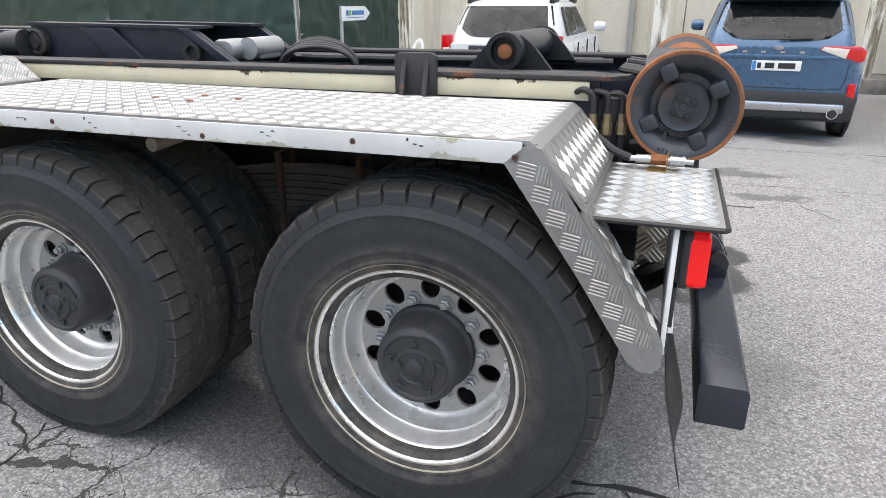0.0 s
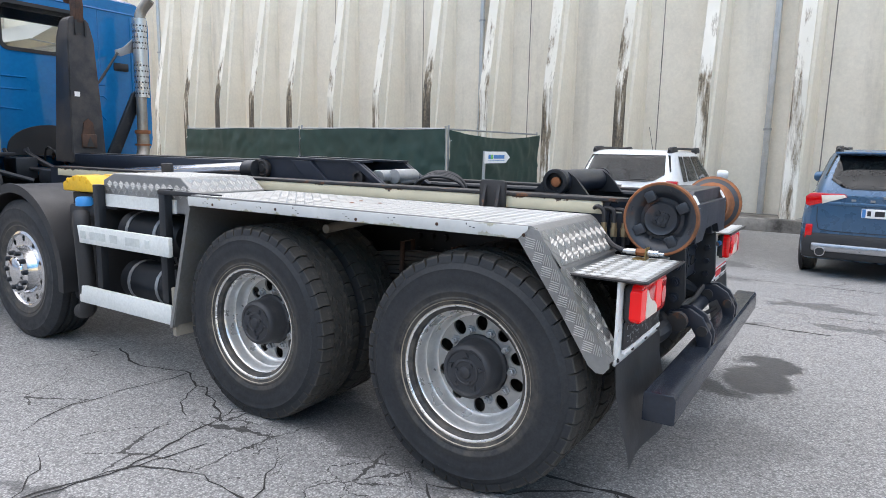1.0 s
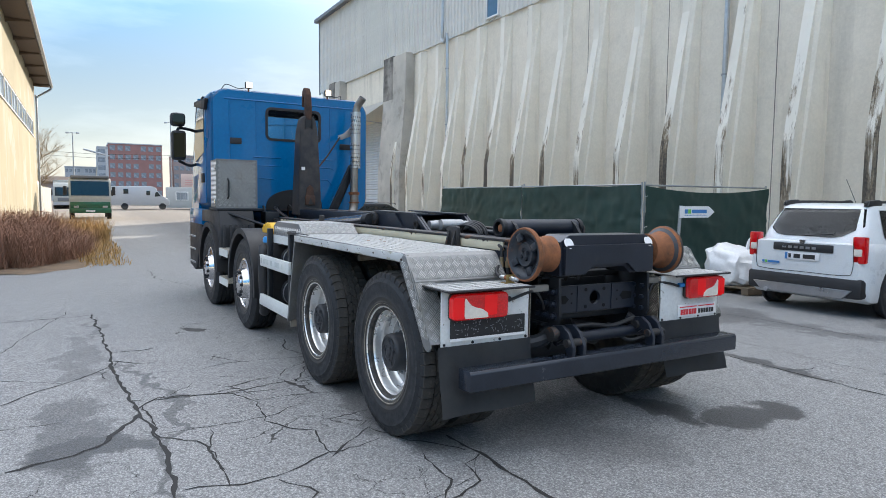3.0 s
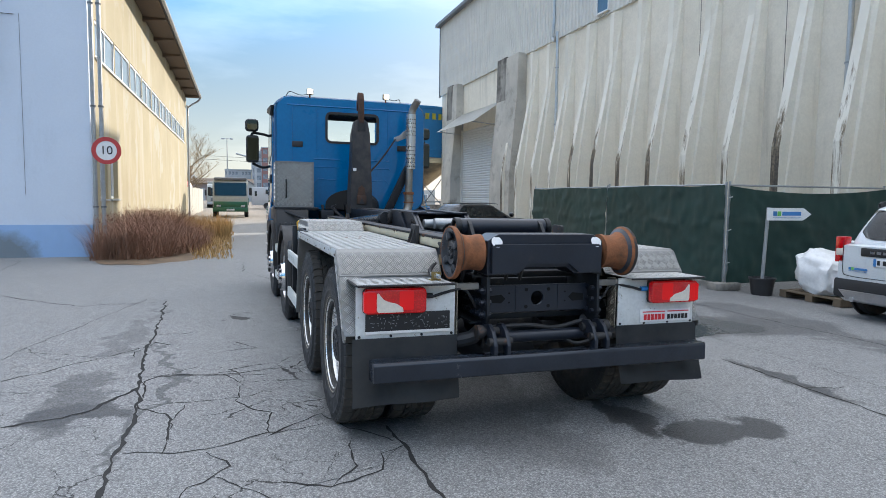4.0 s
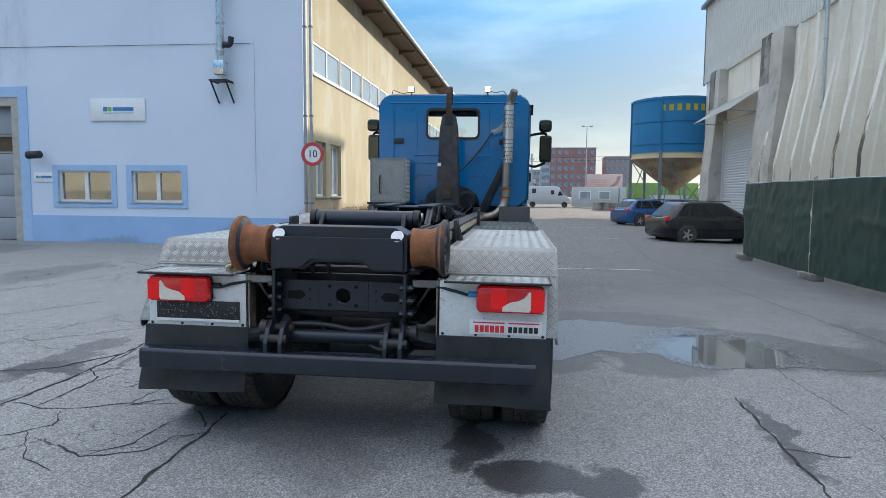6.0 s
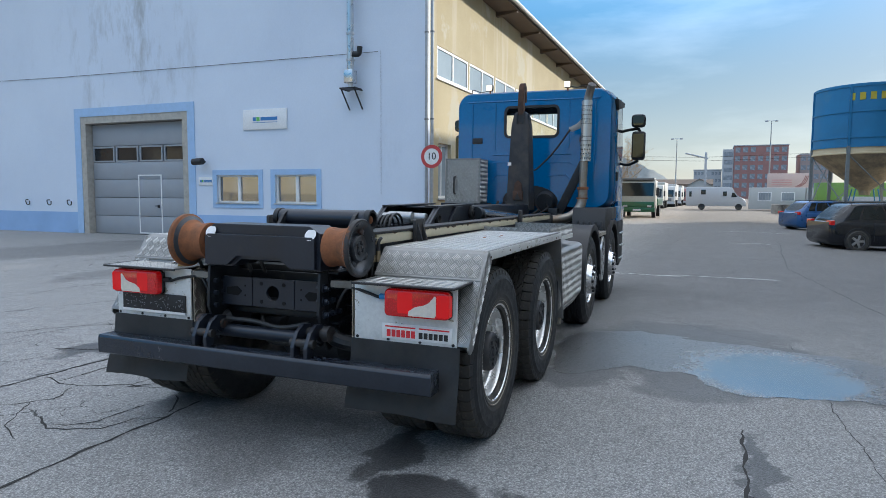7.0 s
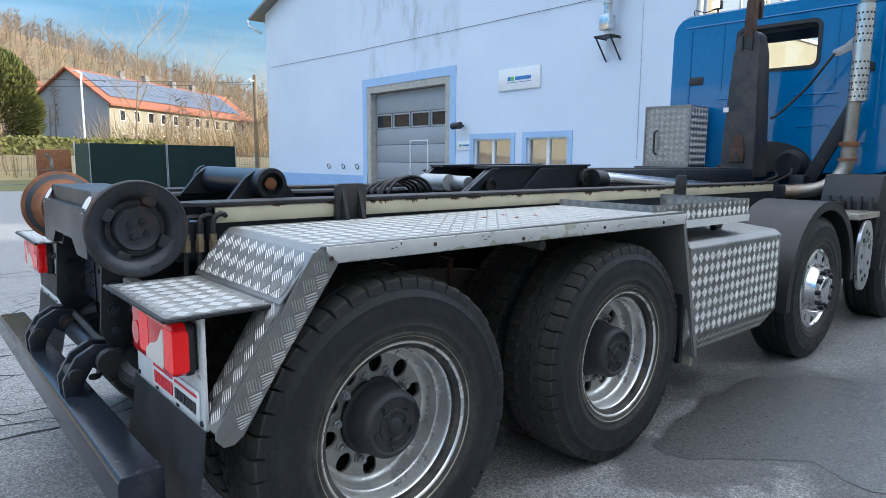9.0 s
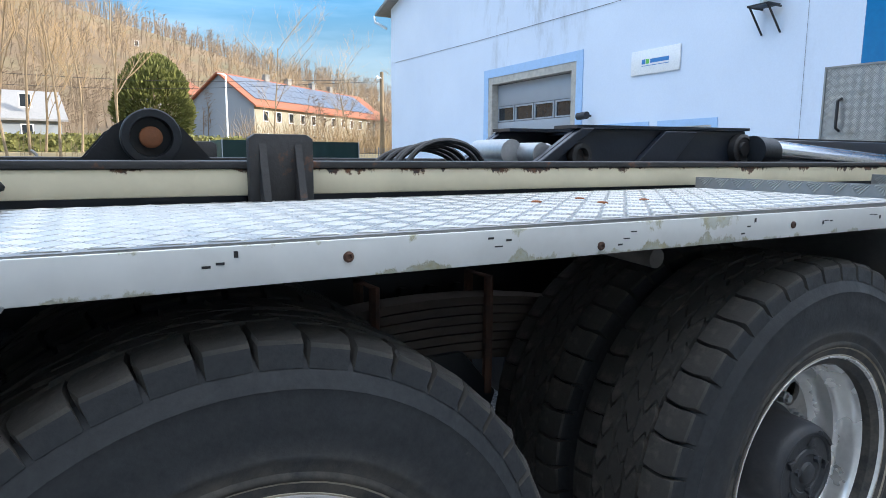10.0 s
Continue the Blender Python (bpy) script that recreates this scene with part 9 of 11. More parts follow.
        pts.append([(end_x(z, u * plan(z)[2] * 0.9, False) + 0.010, u * plan(z)[2] * 0.9, z) for u in (-1, -0.6, -0.2, 0.2, 0.6, 1)])
    pane("windscreen", pts)
    for s in (-1, 1):
        cuts = [0.13, 0.265, 0.53, 0.90] if suv else [0.09, 0.245, 0.53, 0.91]
        for n, (a, b) in enumerate(zip(cuts, cuts[1:])):
            pts = []
            for j in range(5):
                z = z0 + (z1 - 0.015 - z0) * j / 4
                xm, h, w = plan(z)
                xa = xm - h + 2 * h * (a + 0.014) + (0.07 * (1 - j / 4) if n == 0 else 0)
                xb = xm - h + 2 * h * (b - 0.014)
                pts.append([(x, s * (side_y(z, x) + 0.008), z) for x in (xa + (xb - xa) * i / 4 for i in range(5))])
            pane("side_window", pts)
        bm = B()
        lathe(bm, [(0, 0), (0.07, 0.005), (0.085, 0.05), (0.08, 0.15), (0.05, 0.185), (0, 0.19)], "y" if s > 0 else "-y", seg=14, m=Matrix.Translation((xf0 - 0.38, s * (hw - 0.01), belt + 0.12)) @ Matrix.Scale(0.7, 4, (1, 0, 0)) @ axis_matrix("y" if s > 0 else "-y"))
        part("door_mirror", bm, paint, c)
        bm = B()
        tube(bm, arc_pts([(xr1 + 0.10, s * (tw_ - 0.10), H - 0.045), (xr1 + 0.20, s * (tw_ - 0.09), H + 0.012), (xf1 + 0.02, s * (tw_ - 0.09), H + 0.012), (xf1 + 0.20, s * (tw_ - 0.11), H - 0.05)], 5), 0.02 if suv else 0.013, 8)
        rail = part("roof_rail", bm, M["black_plastic"], c)
        if suv:
            for xa, xb in ((xr1 + 0.06, xr1 + 0.44), (xf1 - 0.14, xf1 + 0.22)):
                bm = B()
                prism(bm, [(xa, H - 0.05), (xa + 0.05, H + 0.035), (xb - 0.07, H + 0.05), (xb, H + 0.015), (xb, H - 0.05)], "xz", s * (tw_ - 0.09) - 0.035, s * (tw_ - 0.09) + 0.035, 0.012)
                part("rail_foot", bm, M["black_plastic"], rail, "thick black rail foot")
        for fx in (0.36, 0.56):
            bm = B()
            box(bm, L * fx, L * fx + 0.2, s * (hw - 0.02), s * (hw + 0.018), belt - 0.16, belt - 0.13, 0.008)
            part("door_handle", bm, paint, c)
        for fx in (0.27, 0.475, 0.675):
            bm = B()
            box(bm, L * fx, L * fx + 0.006, s * (hw - 0.02), s * (hw + 0.002), low + 0.16, belt - 0.05)
            part("door_gap", bm, M["ink"], c, smooth=None)
    return c, hw, belt


def rear_lamp(c, y0, y1, z0, z1, x, mat, name="tail_lamp"):
    bm = B()
    box(bm, x - 0.02, x + 0.10, min(y0, y1), max(y0, y1), z0, z1, 0.02)
    return part(name, bm, mat, c, "red tail lamp")


def number_plate(c, y0, z0, x):
    bm = B()
    box(bm, x - 0.012, x, y0 - 0.26, y0 + 0.26, z0, z0 + 0.112, 0.002)
    p = part("number_plate", bm, M["plate_white"], c, "white number plate")
    for a, b in ((-0.20, -0.16), (-0.12, -0.02), (0.02, 0.2)):
        bm = B()
        box(bm, x - 0.0135, x - 0.012, y0 - b, y0 - a, z0 + 0.025, z0 + 0.088)
        part("plate_bar", bm, M["ink"], p, smooth=None)
    bm = B()
    box(bm, x - 0.0135, x - 0.012, y0 + 0.215, y0 + 0.255, z0 + 0.004, z0 + 0.108)
    part("plate_band", bm, M["logo_blue"], p, smooth=None)


def cars():
    # white off-roader
    g = ground_z(7)
    c, hw, belt = car("white_car", "white compact off-road car with black bumper parked by the hall", (-2.52, 6.35, g), 90, 4.3, 1.82, 1.63, M["car_white"], "suv", 1.09)
    for s in (-1, 1):
        lp = rear_lamp(c, s * (hw - 0.21), s * (hw - 0.045), 0.80, 1.17, 0.035, M["lens_red"])
        bm = B()
        box(bm, 0.004, 0.02, s * (hw - 0.185), s * (hw - 0.075), 0.90, 1.0, 0.012)
        part("clear_lens", bm, M["lens_white"], lp, "clear lens")
        bm = B()
        box(bm, 0.006, 0.02, s * (hw - 0.30), s * (hw - 0.10), 0.47, 0.52, 0.006)
        part("reflector", bm, M["lens_red"], c)
    bm = B()
    box(bm, -0.005, 0.35, -hw + 0.05, hw - 0.05, 0.30, 0.585, 0.05)
    part("bumper", bm, M["black_plastic"], c, "black lower bumper")
    bm = B()
    prism(bm, [(-hw + 0.30, 0.29), (hw - 0.30, 0.29), (hw - 0.16, 0.42), (-hw + 0.16, 0.42)], "yz", -0.03, 0.06, 0.012)
    part("skid_plate", bm, M["alloy"], c, "silver skid plate")
    bm = B()
    box(bm, -0.004, 0.05, -0.45, 0.45, 0.915, 1.03, 0.015)
    tr = part("handle_trim", bm, M["black_plastic"], c, "black tailgate trim with plain bars")
    for k in range(6):
        bm = B()
        box(bm, -0.008, -0.004, 0.24 - k * 0.09, 0.30 - k * 0.09, 0.955, 0.99)
        part("letter_bar", bm, M["alloy"], tr, smooth=None)
    bm = B()
    prism(bm, [(-0.05, 1.09), (0.05, 1.09), (0.03, 1.03), (0.0, 1.02), (-0.03, 1.03)], "yz", 0.0, 0.03, 0.004)
    part("badge", bm, M["chrome"], c, "small chrome badge", smooth=None)
    number_plate(c, 0.0, 0.785, 0.012)
    for s in (-1, 1):
        bm = B()
        tube(bm, arc_pts([(0.008, s * 0.72, 1.12), (0.010, s * 0.72, 0.70), (0.012, s * 0.60, 0.62), (0.012, 0.0, 0.615)], 5), 0.004, 5)
        part("tailgate_gap", bm, M["ink"], c)
    bm = B()
    tube(bm, [(0.06, 0.0, 1.15), (0.075, -0.40, 1.19)], 0.012, 6)
    part("wiper", bm, M["black_plastic"], c)
    bm = B()
    tube(bm, arc_pts([(-0.04, 0.52, 0.30), (0.05, 0.52, 0.30), (0.2, 0.5, 0.3)], 3), 0.035, 12)
    part("tail_pipe", bm, M["steel_shiny"], c)
    bm = B()
    tube(bm, [(1.0, -0.2, 1.62), (0.66, -0.22, 1.98)], 0.005, 5)
    part("aerial", bm, M["ink"], c)
    logo_mark(c, Matrix.Translation((0.006, 0.62, 0.71)) @ Matrix(((0, 0, -1, 0), (-1, 0, 0, 0), (0, 1, 0, 0), (0, 0, 0, 1))), 0.28)
    # blue suv
    g = ground_z(6.5)
    c, hw, belt = car("blue_suv", "steel blue suv with silver bumper insert parked by the hall", (0.93, 6.0, g), 88, 4.55, 1.86, 1.66, M["car_blue"], "suv", 1.11)
    for s in (-1, 1):
        bm = B()
        prism(bm, [(s * 0.42, 1.06), (s * (hw - 0.10), 0.93), (s * (hw - 0.055), 0.95), (s * (hw - 0.045), 1.05), (s * (hw - 0.10), 1.10), (s * 0.46, 1.10)][::s], "yz", 0.008, 0.24, 0.010)
        lp = part("tail_lamp", bm, M["lens_red"], c, "clear and red tail lamp", smooth=30)
        bm = B()
        prism(bm, [(s * 0.43, 1.062), (s * (hw - 0.24), 0.968), (s * (hw - 0.22), 1.075), (s * 0.46, 1.092)][::s], "yz", 0.002, 0.14, 0.003)
        part("clear_lens", bm, M["lens_white"], lp, smooth=30)
        bm = B()
        box(bm, -0.01, 0.05, s * (hw - 0.16), s * (hw - 0.08), 0.52, 0.70, 0.01)
        part("reflector", bm, M["lens_red"], c)
        bm = B()
        cyl(bm, (-0.05, s * 0.66, 0.36), (0.15, s * 0.66, 0.36), 0.06, 18)
        pp = part("tail_pipe", bm, M["chrome"], c, "round chrome tail pipe")
        # dark disc in place of the hollow tail pipe
        bm = B()
        cyl(bm, (-0.053, s * 0.66, 0.36), (-0.05, s * 0.66, 0.36), 0.05, 18)
        part("pipe_mouth", bm, M["ink"], pp)
    bm = B()
    box(bm, -0.012, 0.3, -hw + 0.05, hw - 0.05, 0.27, 0.60, 0.05)
    part("bumper", bm, M["black_plastic"], c, "dark grey lower bumper")
    bm = B()
    box(bm, -0.035, 0.1, -hw + 0.16, hw - 0.16, 0.36, 0.47, 0.03)
    part("skid_plate", bm, M["alloy"], c, "silver bumper insert")
    bm = B()
    box(bm, -0.002, 0.10, -0.62, 0.62, 0.955, 1.0, 0.012)
    part("tailgate_ledge", bm, M["car_blue"], c)
    number_plate(c, 0.0, 0.82, 0.010)
    for s in (-1, 1):
        bm = B()
        tube(bm, arc_pts([(0.012, s * 0.74, 0.93), (0.010, s * 0.72, 0.70), (0.012, s * 0.62, 0.63), (0.012, 0.0, 0.625)], 5), 0.004, 5)
        part("tailgate_gap", bm, M["ink"], c)
    for k in range(4):
        bm = B()
        box(bm, 0.002, 0.05, 0.33 - k * 0.20, 0.38 - k * 0.20, 1.015, 1.04)
        part("letter_bar", bm, M["alloy"], c, smooth=None)
    bm = B()
    prism(bm, [(0.055 * math.cos(i * math.pi / 10), 1.075 + 0.024 * math.sin(i * math.pi / 10)) for i in range(20)], "yz", 0.006, 0.03, 0.002)
    part("badge", bm, M["alloy"], c)
    bm = B()
    box(bm, 0.20, 0.50, -0.62, 0.62, 1.595, 1.625, 0.012)
    part("roof_spoiler", bm, M["car_blue"], c)
    bm = B()
    tube(bm, [(0.09, 0.0, 1.165), (0.10, -0.34, 1.18)], 0.012, 6)
    part("wiper", bm, M["black_plastic"], c)
    # white car at the edge
    c, hw, belt = car("small_white_car", "white car parked beside the blue suv", (4.2, 6.6, g), 90, 4.2, 1.75, 1.48, M["car_white"], "estate", 0.94)
    for s in (-1, 1):
        rear_lamp(c, s * (hw - 0.25), s * (hw - 0.02), 0.72, 0.86, 0.05, M["lens_red"])
    # black and blue estates further on
    g = ground_z(8)
    c, hw, belt = car("black_estate", "black estate car parked in front of the roller shutter", (-20.2, 5.5, g), 105, 4.65, 1.80, 1.47, M["car_black"], "estate", 0.93)
    for s in (-1, 1):
        rear_lamp(c, s * (hw - 0.36), s * (hw - 0.02), 0.80, 0.95, 0.05, M["lens_red"])
    number_plate(c, 0.0, 0.62, 0.05)
    c, hw, belt = car("blue_estate", "bright blue estate car parked near the silo", (-32.6, 5.85, g), 115, 4.65, 1.80, 1.47, M["car_bright_blue"], "estate", 0.93)
    for s in (-1, 1):
        rear_lamp(c, s * (hw - 0.36), s * (hw - 0.02), 0.80, 0.95, 0.05, M["lens_red"])
    number_plate(c, 0.0, 0.62, 0.05)


cars()


# ---- silo ----
M["silo_cone"] = worn("weathered_cream_steel", (0.42, 0.35, 0.24), 0.7, var=0.25, scale=0.8, dirt=(0.17, 0.15, 0.13), dirt_lo=0.4, dirt_hi=0.62, dirt_scale=0.7)
def build_silo():
    cx, cy, g = -46.0, 11.5, -0.15
    R = 3.1
    s = thing("silo", "round blue steel silo with cream cone on legs", "silo", (cx, cy, g))
    bm = B()
    lathe(bm, [(0, 8.55), (R, 8.55), (R, 4.75), (R - 0.02, 4.75)], seg=56)
    part("drum", bm, M["silo_blue"], s)
    bm = B()
    lathe(bm, [(R - 0.03, 4.30), (R - 0.35, 4.0), (0.35, 2.1), (0.3, 1.8), (0, 1.8)], seg=48)
    part("cone", bm, M["silo_cone"], s, "weathered cream cone")
    bm = B()
    lathe(bm, [(R - 0.01, 4.76), (R - 0.01, 4.42), (R + 0.05, 4.40), (R + 0.05, 4.32), (R - 0.03, 4.30)], seg=48)
    part("skirt", bm, M["silo_cream"], s, "cream painted skirt")
    for z in (8.42, 6.9, 5.35, 4.78):
        bm = B()
        lathe(bm, [(R, -0.05), (R + 0.06, -0.05), (R + 0.06, 0.05), (R, 0.05)], at=(0, 0, z), seg=56)
        part("hoop", bm, M["silo_blue"], s)
    for k in range(6):
        a = math.pi * 2 * k / 6 + 0.55
        bm = B()
        box(bm, R * math.cos(a) - 0.1, R * math.cos(a) + 0.1, R * math.sin(a) - 0.1, R * math.sin(a) + 0.1, 0, 4.8)
        leg = part("leg", bm, M["silo_steel"], s)
        bm = B()
        box(bm, (R + 0.03) * math.cos(a) - 0.06, (R + 0.03) * math.cos(a) + 0.06, (R + 0.03) * math.sin(a) - 0.06, (R + 0.03) * math.sin(a) + 0.06, 4.8, 8.5)
        part("stiffener", bm, M["silo_blue"], s)
        b = a + math.pi / 3
        bm = B()
        tube(bm, [(R * math.cos(a), R * math.sin(a), 4.3), (R * math.cos(b), R * math.sin(b), 1.0)], 0.04, 6)
        tube(bm, [(R * math.cos(a), R * math.sin(a), 1.4), (R * math.cos(b), R * math.sin(b), 1.4)], 0.05, 6)
        part("brace", bm, M["silo_steel"], s)
    # yellow lettering as plain bars, bent round the drum
    x = 0
    for k in range(8):
        a0 = radians(-30 + k * 10.0)
        bm = B()
        lo, hi = [], []
        for i in range(4):
            a = a0 + radians(5.6) * i / 3
            lo.append(bm.verts.new(((R + 0.015) * math.cos(a), (R + 0.015) * math.sin(a), 7.55)))
            hi.append(bm.verts.new(((R + 0.015) * math.cos(a), (R + 0.015) * math.sin(a), 8.0)))
        for i in range(3):
            bm.faces.new((lo[i], lo[i + 1], hi[i + 1], hi[i]))
        bmesh.ops.solidify(bm, geom=bm.faces[:], thickness=0.008)
        part("letter_bar", bm, M["silo_yellow"], s)
    bm = B()
    for dx, dy in ((-1.0, -1.0), (1.0, -1.0), (1.0, 1.0), (-1.0, 1.0)):
        tube(bm, [(dx, dy, 0), (dx * 0.6, dy * 0.6, 2.2)], 0.04, 6)
    tube(bm, [(-1, -1, 1.0), (1, -1, 1.0), (1, 1, 1.0), (-1, 1, 1.0)], 0.03, 6)
    part("outlet_frame", bm, M["silo_blue"], s)


build_silo()


# ---- distance along the road ----
# brick red paled in its colour for the haze of distance
M["brick_red"] = worn("far_red_brick", (0.34, 0.18, 0.165), 0.9, var=0.15, scale=0.2, fine=4, bump=0)
M["far_grey"] = worn("far_grey_cladding", (0.42, 0.44, 0.47), 0.8, var=0.12, scale=0.2, fine=4, bump=0)
M["far_brown"] = worn("far_brown_grey_cladding", (0.33, 0.27, 0.26), 0.8, var=0.12, scale=0.2, fine=4, bump=0)
M["far_glass"] = worn("far_window_glass", (0.26, 0.29, 0.33), 0.25, var=0.3, scale=0.3, bump=0)
M["container_white"] = worn("white_container_wall", (0.46, 0.46, 0.45), 0.6, var=0.12, scale=0.5)
M["truck_green"] = worn("dark_green_truck_paint", (0.012, 0.11, 0.05), 0.35, var=0.15, bump=0, coat=0.5)
M["van_white"] = worn("white_van_paint", (0.45, 0.46, 0.48), 0.35, var=0.05, bump=0, coat=0.4)
M["billboard"] = worn("pale_pink_billboard", (0.55, 0.42, 0.38), 0.6, var=0.1, scale=0.4)
M["lorry_cream"] = worn("dusty_cream_lorry_paint", (0.42, 0.42, 0.38), 0.5, var=0.1, bump=0)
M["house_wall_pale"] = worn("beige_wall_panel", (0.50, 0.47, 0.40), 0.8, var=0.2, scale=0.8)
M["lime"] = worn("lime_green_paint", (0.16, 0.30, 0.06), 0.5, var=0.2, scale=0.5)


def block_building(name, label, x, y0, y1, h, depth, wall, rows, cols, wh, ww):
    b = thing(name, label, "building", (x, y0, 0))
    bm = B()
    box(bm, -depth, 0, 0, y1 - y0, 0, h)
    w = part("wall", bm, wall, b, smooth=None)
    bm = B()
    box(bm, -depth - 0.4, 0.4, -0.4, y1 - y0 + 0.4, h, h + 0.8)
    part("roof", bm, M["far_grey"], b, smooth=None)
    first = None
    W = y1 - y0
    for r in range(rows):
        for c in range(cols):
            if (r * 7 + c * 3) % 11 == 0:
                continue
            p = (0.03, W * (c + 0.5) / cols, h * (r + 0.55) / rows)
            if first is None:
                bm = B()
                box(bm, 0, 0.12, -ww / 2, ww / 2, -wh / 2, wh / 2)
                first = part("window", bm, M["far_glass"], b, smooth=None)
                first.location = p
            else:
                o = new("window", first.data)
                o.parent = b
                o.location = p
    return b


def far_side():
    block_building("brick_office_block", "red brick office block with rows of windows, far off", -600, 18.0, 59.0, 44.5, 36, M["brick_red"], 6, 7, 4.2, 3.8)
    bm = B()
    b = thing("glass_wing", "pale glazed wing beside the red office block", "building", (-601, 9.5, 0))
    box(bm, -34, 0, 0, 8.4, 0, 42.0)
    part("wall", bm, M["far_grey"], b, smooth=None)
    for k in range(6):
        bm = B()
        box(bm, 0, 0.2, 0.9, 7.5, 2.8 + 6.6 * k, 6.6 + 6.6 * k)
        part("window", bm, M["far_glass"], b, smooth=None)
    block_building("brown_office_block", "grey brown office block, far off", -610, 69.0, 93.0, 37.0, 30, M["far_brown"], 5, 5, 3.8, 3.6)
    block_building("long_grey_building", "long pale grey building, far off", -620, -14.0, 9.0, 25.0, 22, M["far_grey"], 4, 8, 2.8, 2.0)
    # low wall and portable cabins
    bm = B()
    box(bm, -70.6, -70.2, 8.0, 22.0, -0.15, 0.75, 0.02)
    struct("wall_low", bm, M["dark_concrete"], "low dark concrete wall before the cabins", "wall", smooth=None)
    for y in (6.6, 12.7, 18.8):
        c = thing("portable_cabin", "white portable cabin with barred windows", "cabin", (-84, y, -0.1), group="portable cabins")
        bm = B()
        box(bm, -2.4, 0, 0, 6.0, 0.1, 2.75, 0.04)
        part("body", bm, M["container_white"], c)
        for yy in (0.9, 3.4):
            bm = B()
            box(bm, 0.0, 0.05, yy, yy + 1.5, 1.1, 2.2)
            w = part("window", bm, M["white_frame"], c)
            bm = B()
            box(bm, 0.05, 0.06, yy + 0.1, yy + 1.4, 1.2, 2.1)
            part("pane", bm, M["far_glass"], w)
            for k in range(4):
                bm = B()
                box(bm, 0.06, 0.09, yy + 0.25 + 0.3 * k, yy + 0.28 + 0.3 * k, 1.1, 2.2)
                part("window_bar", bm, M["fence_steel"], w)
    b = thing("billboard", "pale pink billboard with reddish stripes on posts", "billboard", (-89, 8.8, 0))
    bm = B()
    box(bm, 0, 0.1, 0.0, 4.9, 2.6, 4.5, 0.02)
    part("panel", bm, M["billboard"], b)
    for k in range(3):
        bm = B()
        tube(bm, arc_pts([(0.12, 3.2 + 0.2 * k, 2.8), (0.12, 3.9 + 0.2 * k, 3.3), (0.12, 4.3 + 0.15 * k, 4.2)], 4), 0.05, 5)
        part("stripe", bm, M["brick_red"], b)
    for z in (3.0, 3.3, 3.6):
        bm = B()
        box(bm, 0.1, 0.12, 0.5, 2.8, z, z + 0.12)
        part("text_bar", bm, worn("faded_red_ink", (0.55, 0.3, 0.28), 0.6), b)
    for y in (0.2, 2.4, 4.7):
        bm = B()
        box(bm, -0.1, 0, y - 0.08, y + 0.08, 0, 4.5)
        part("post", bm, M["fence_steel"], b)
    for x, y, h in ((-120, 11.2, 14.4), (-120, -3.8, 11.8)):
        m = thing("light_mast", "tall grey light mast with two floodlights", "light mast", (x, y, 0), group="light masts")
        bm = B()
        tube(bm, [(0, 0, 0), (0, 0, h)], 0.12, 8, radii=[0.14, 0.07])
        part("mast", bm, M["fence_steel"], m)
        bm = B()
        tube(bm, [(0, -0.7, h), (0, 0.7, h)], 0.05, 6)
        part("cross_arm", bm, M["fence_steel"], m)
        for yy in (-0.75, 0.75):
            bm = B()
            box(bm, -0.15, 0.15, yy - 0.25, yy + 0.25, h - 0.15, h + 0.1, 0.04)
            part("floodlight", bm, M["far_grey"], m)
    cr = thing("slewing_crane", "slim pale crane mast with a slanting jib", "crane", (-120, 1.1, 0))
    bm = B()
    box(bm, -0.2, 0.2, -0.2, 0.2, 0, 9.3, 0.02)
    part("mast", bm, M["far_grey"], cr)
    bm = B()
    tube(bm, [(0, 0.4, 8.2), (0, -3.4, 9.2)], 0.16, 6)
    part("jib", bm, M["far_grey"], cr)
    # lime green trailer by the silo
    t = thing("green_trailer", "lime green and grey trailer parked behind the silo", "trailer", (-72, 12.2, -0.1))
    bm = B()
    box(bm, -2.4, 0, 0, 7.5, 0.6, 3.1, 0.05)
    part("body", bm, M["lime"], t)
    bm = B()
    box(bm, 0, 0.04, 2.2, 6.5, 0.9, 1.7)
    part("side_panel", bm, M["far_grey"], t)
    for y in (1.2, 5.5, 6.6):
        bm = B()
        lathe(bm, [(0, -0.15), (0.45, -0.15), (0.45, 0.15), (0, 0.15)], "x", at=(0, y, 0.55), seg=20)
        part("wheel", bm, M["rubber"], t)
    # white motorhome
    v = thing("white_van", "white box van standing across the road end", "van", (-76, -0.4, 0))
    bm = B()
    prism(bm, [(0, 0.45), (0, 2.55), (4.4, 2.62), (4.9, 2.45), (5.1, 1.95), (5.35, 1.6), (6.1, 1.25), (6.3, 0.95), (6.3, 0.45)], "yz", -2.1, 0, 0.06)
    part("body", bm, M["van_white"], v, smooth=40)
    for y0, y1, z0, z1 in ((1.6, 2.1, 1.75, 2.3), (3.9, 4.3, 1.6, 2.1), (0.35, 0.6, 1.5, 2.1)):
        bm = B()
        box(bm, 0.0, 0.03, y0, y1, z0, z1, 0.01)
        part("window", bm, M["car_glass"], v)
    bm = B()
    prism(bm, [(4.75, 1.45), (4.85, 1.95), (5.05, 1.98), (5.4, 1.5)], "yz", 0.0, 0.03)
    part("cab_window", bm, M["car_glass"], v, smooth=None)
    for y in (1.7, 5.55):
        bm = B()
        lathe(bm, [(0, -0.1), (0.2, -0.1), (0.22, -0.12), (0.36, -0.12), (0.36, 0.12), (0, 0.12)][::-1], "x", at=(-0.05, y, 0.36), seg=22)
        part("wheel", bm, M["rubber"], v)
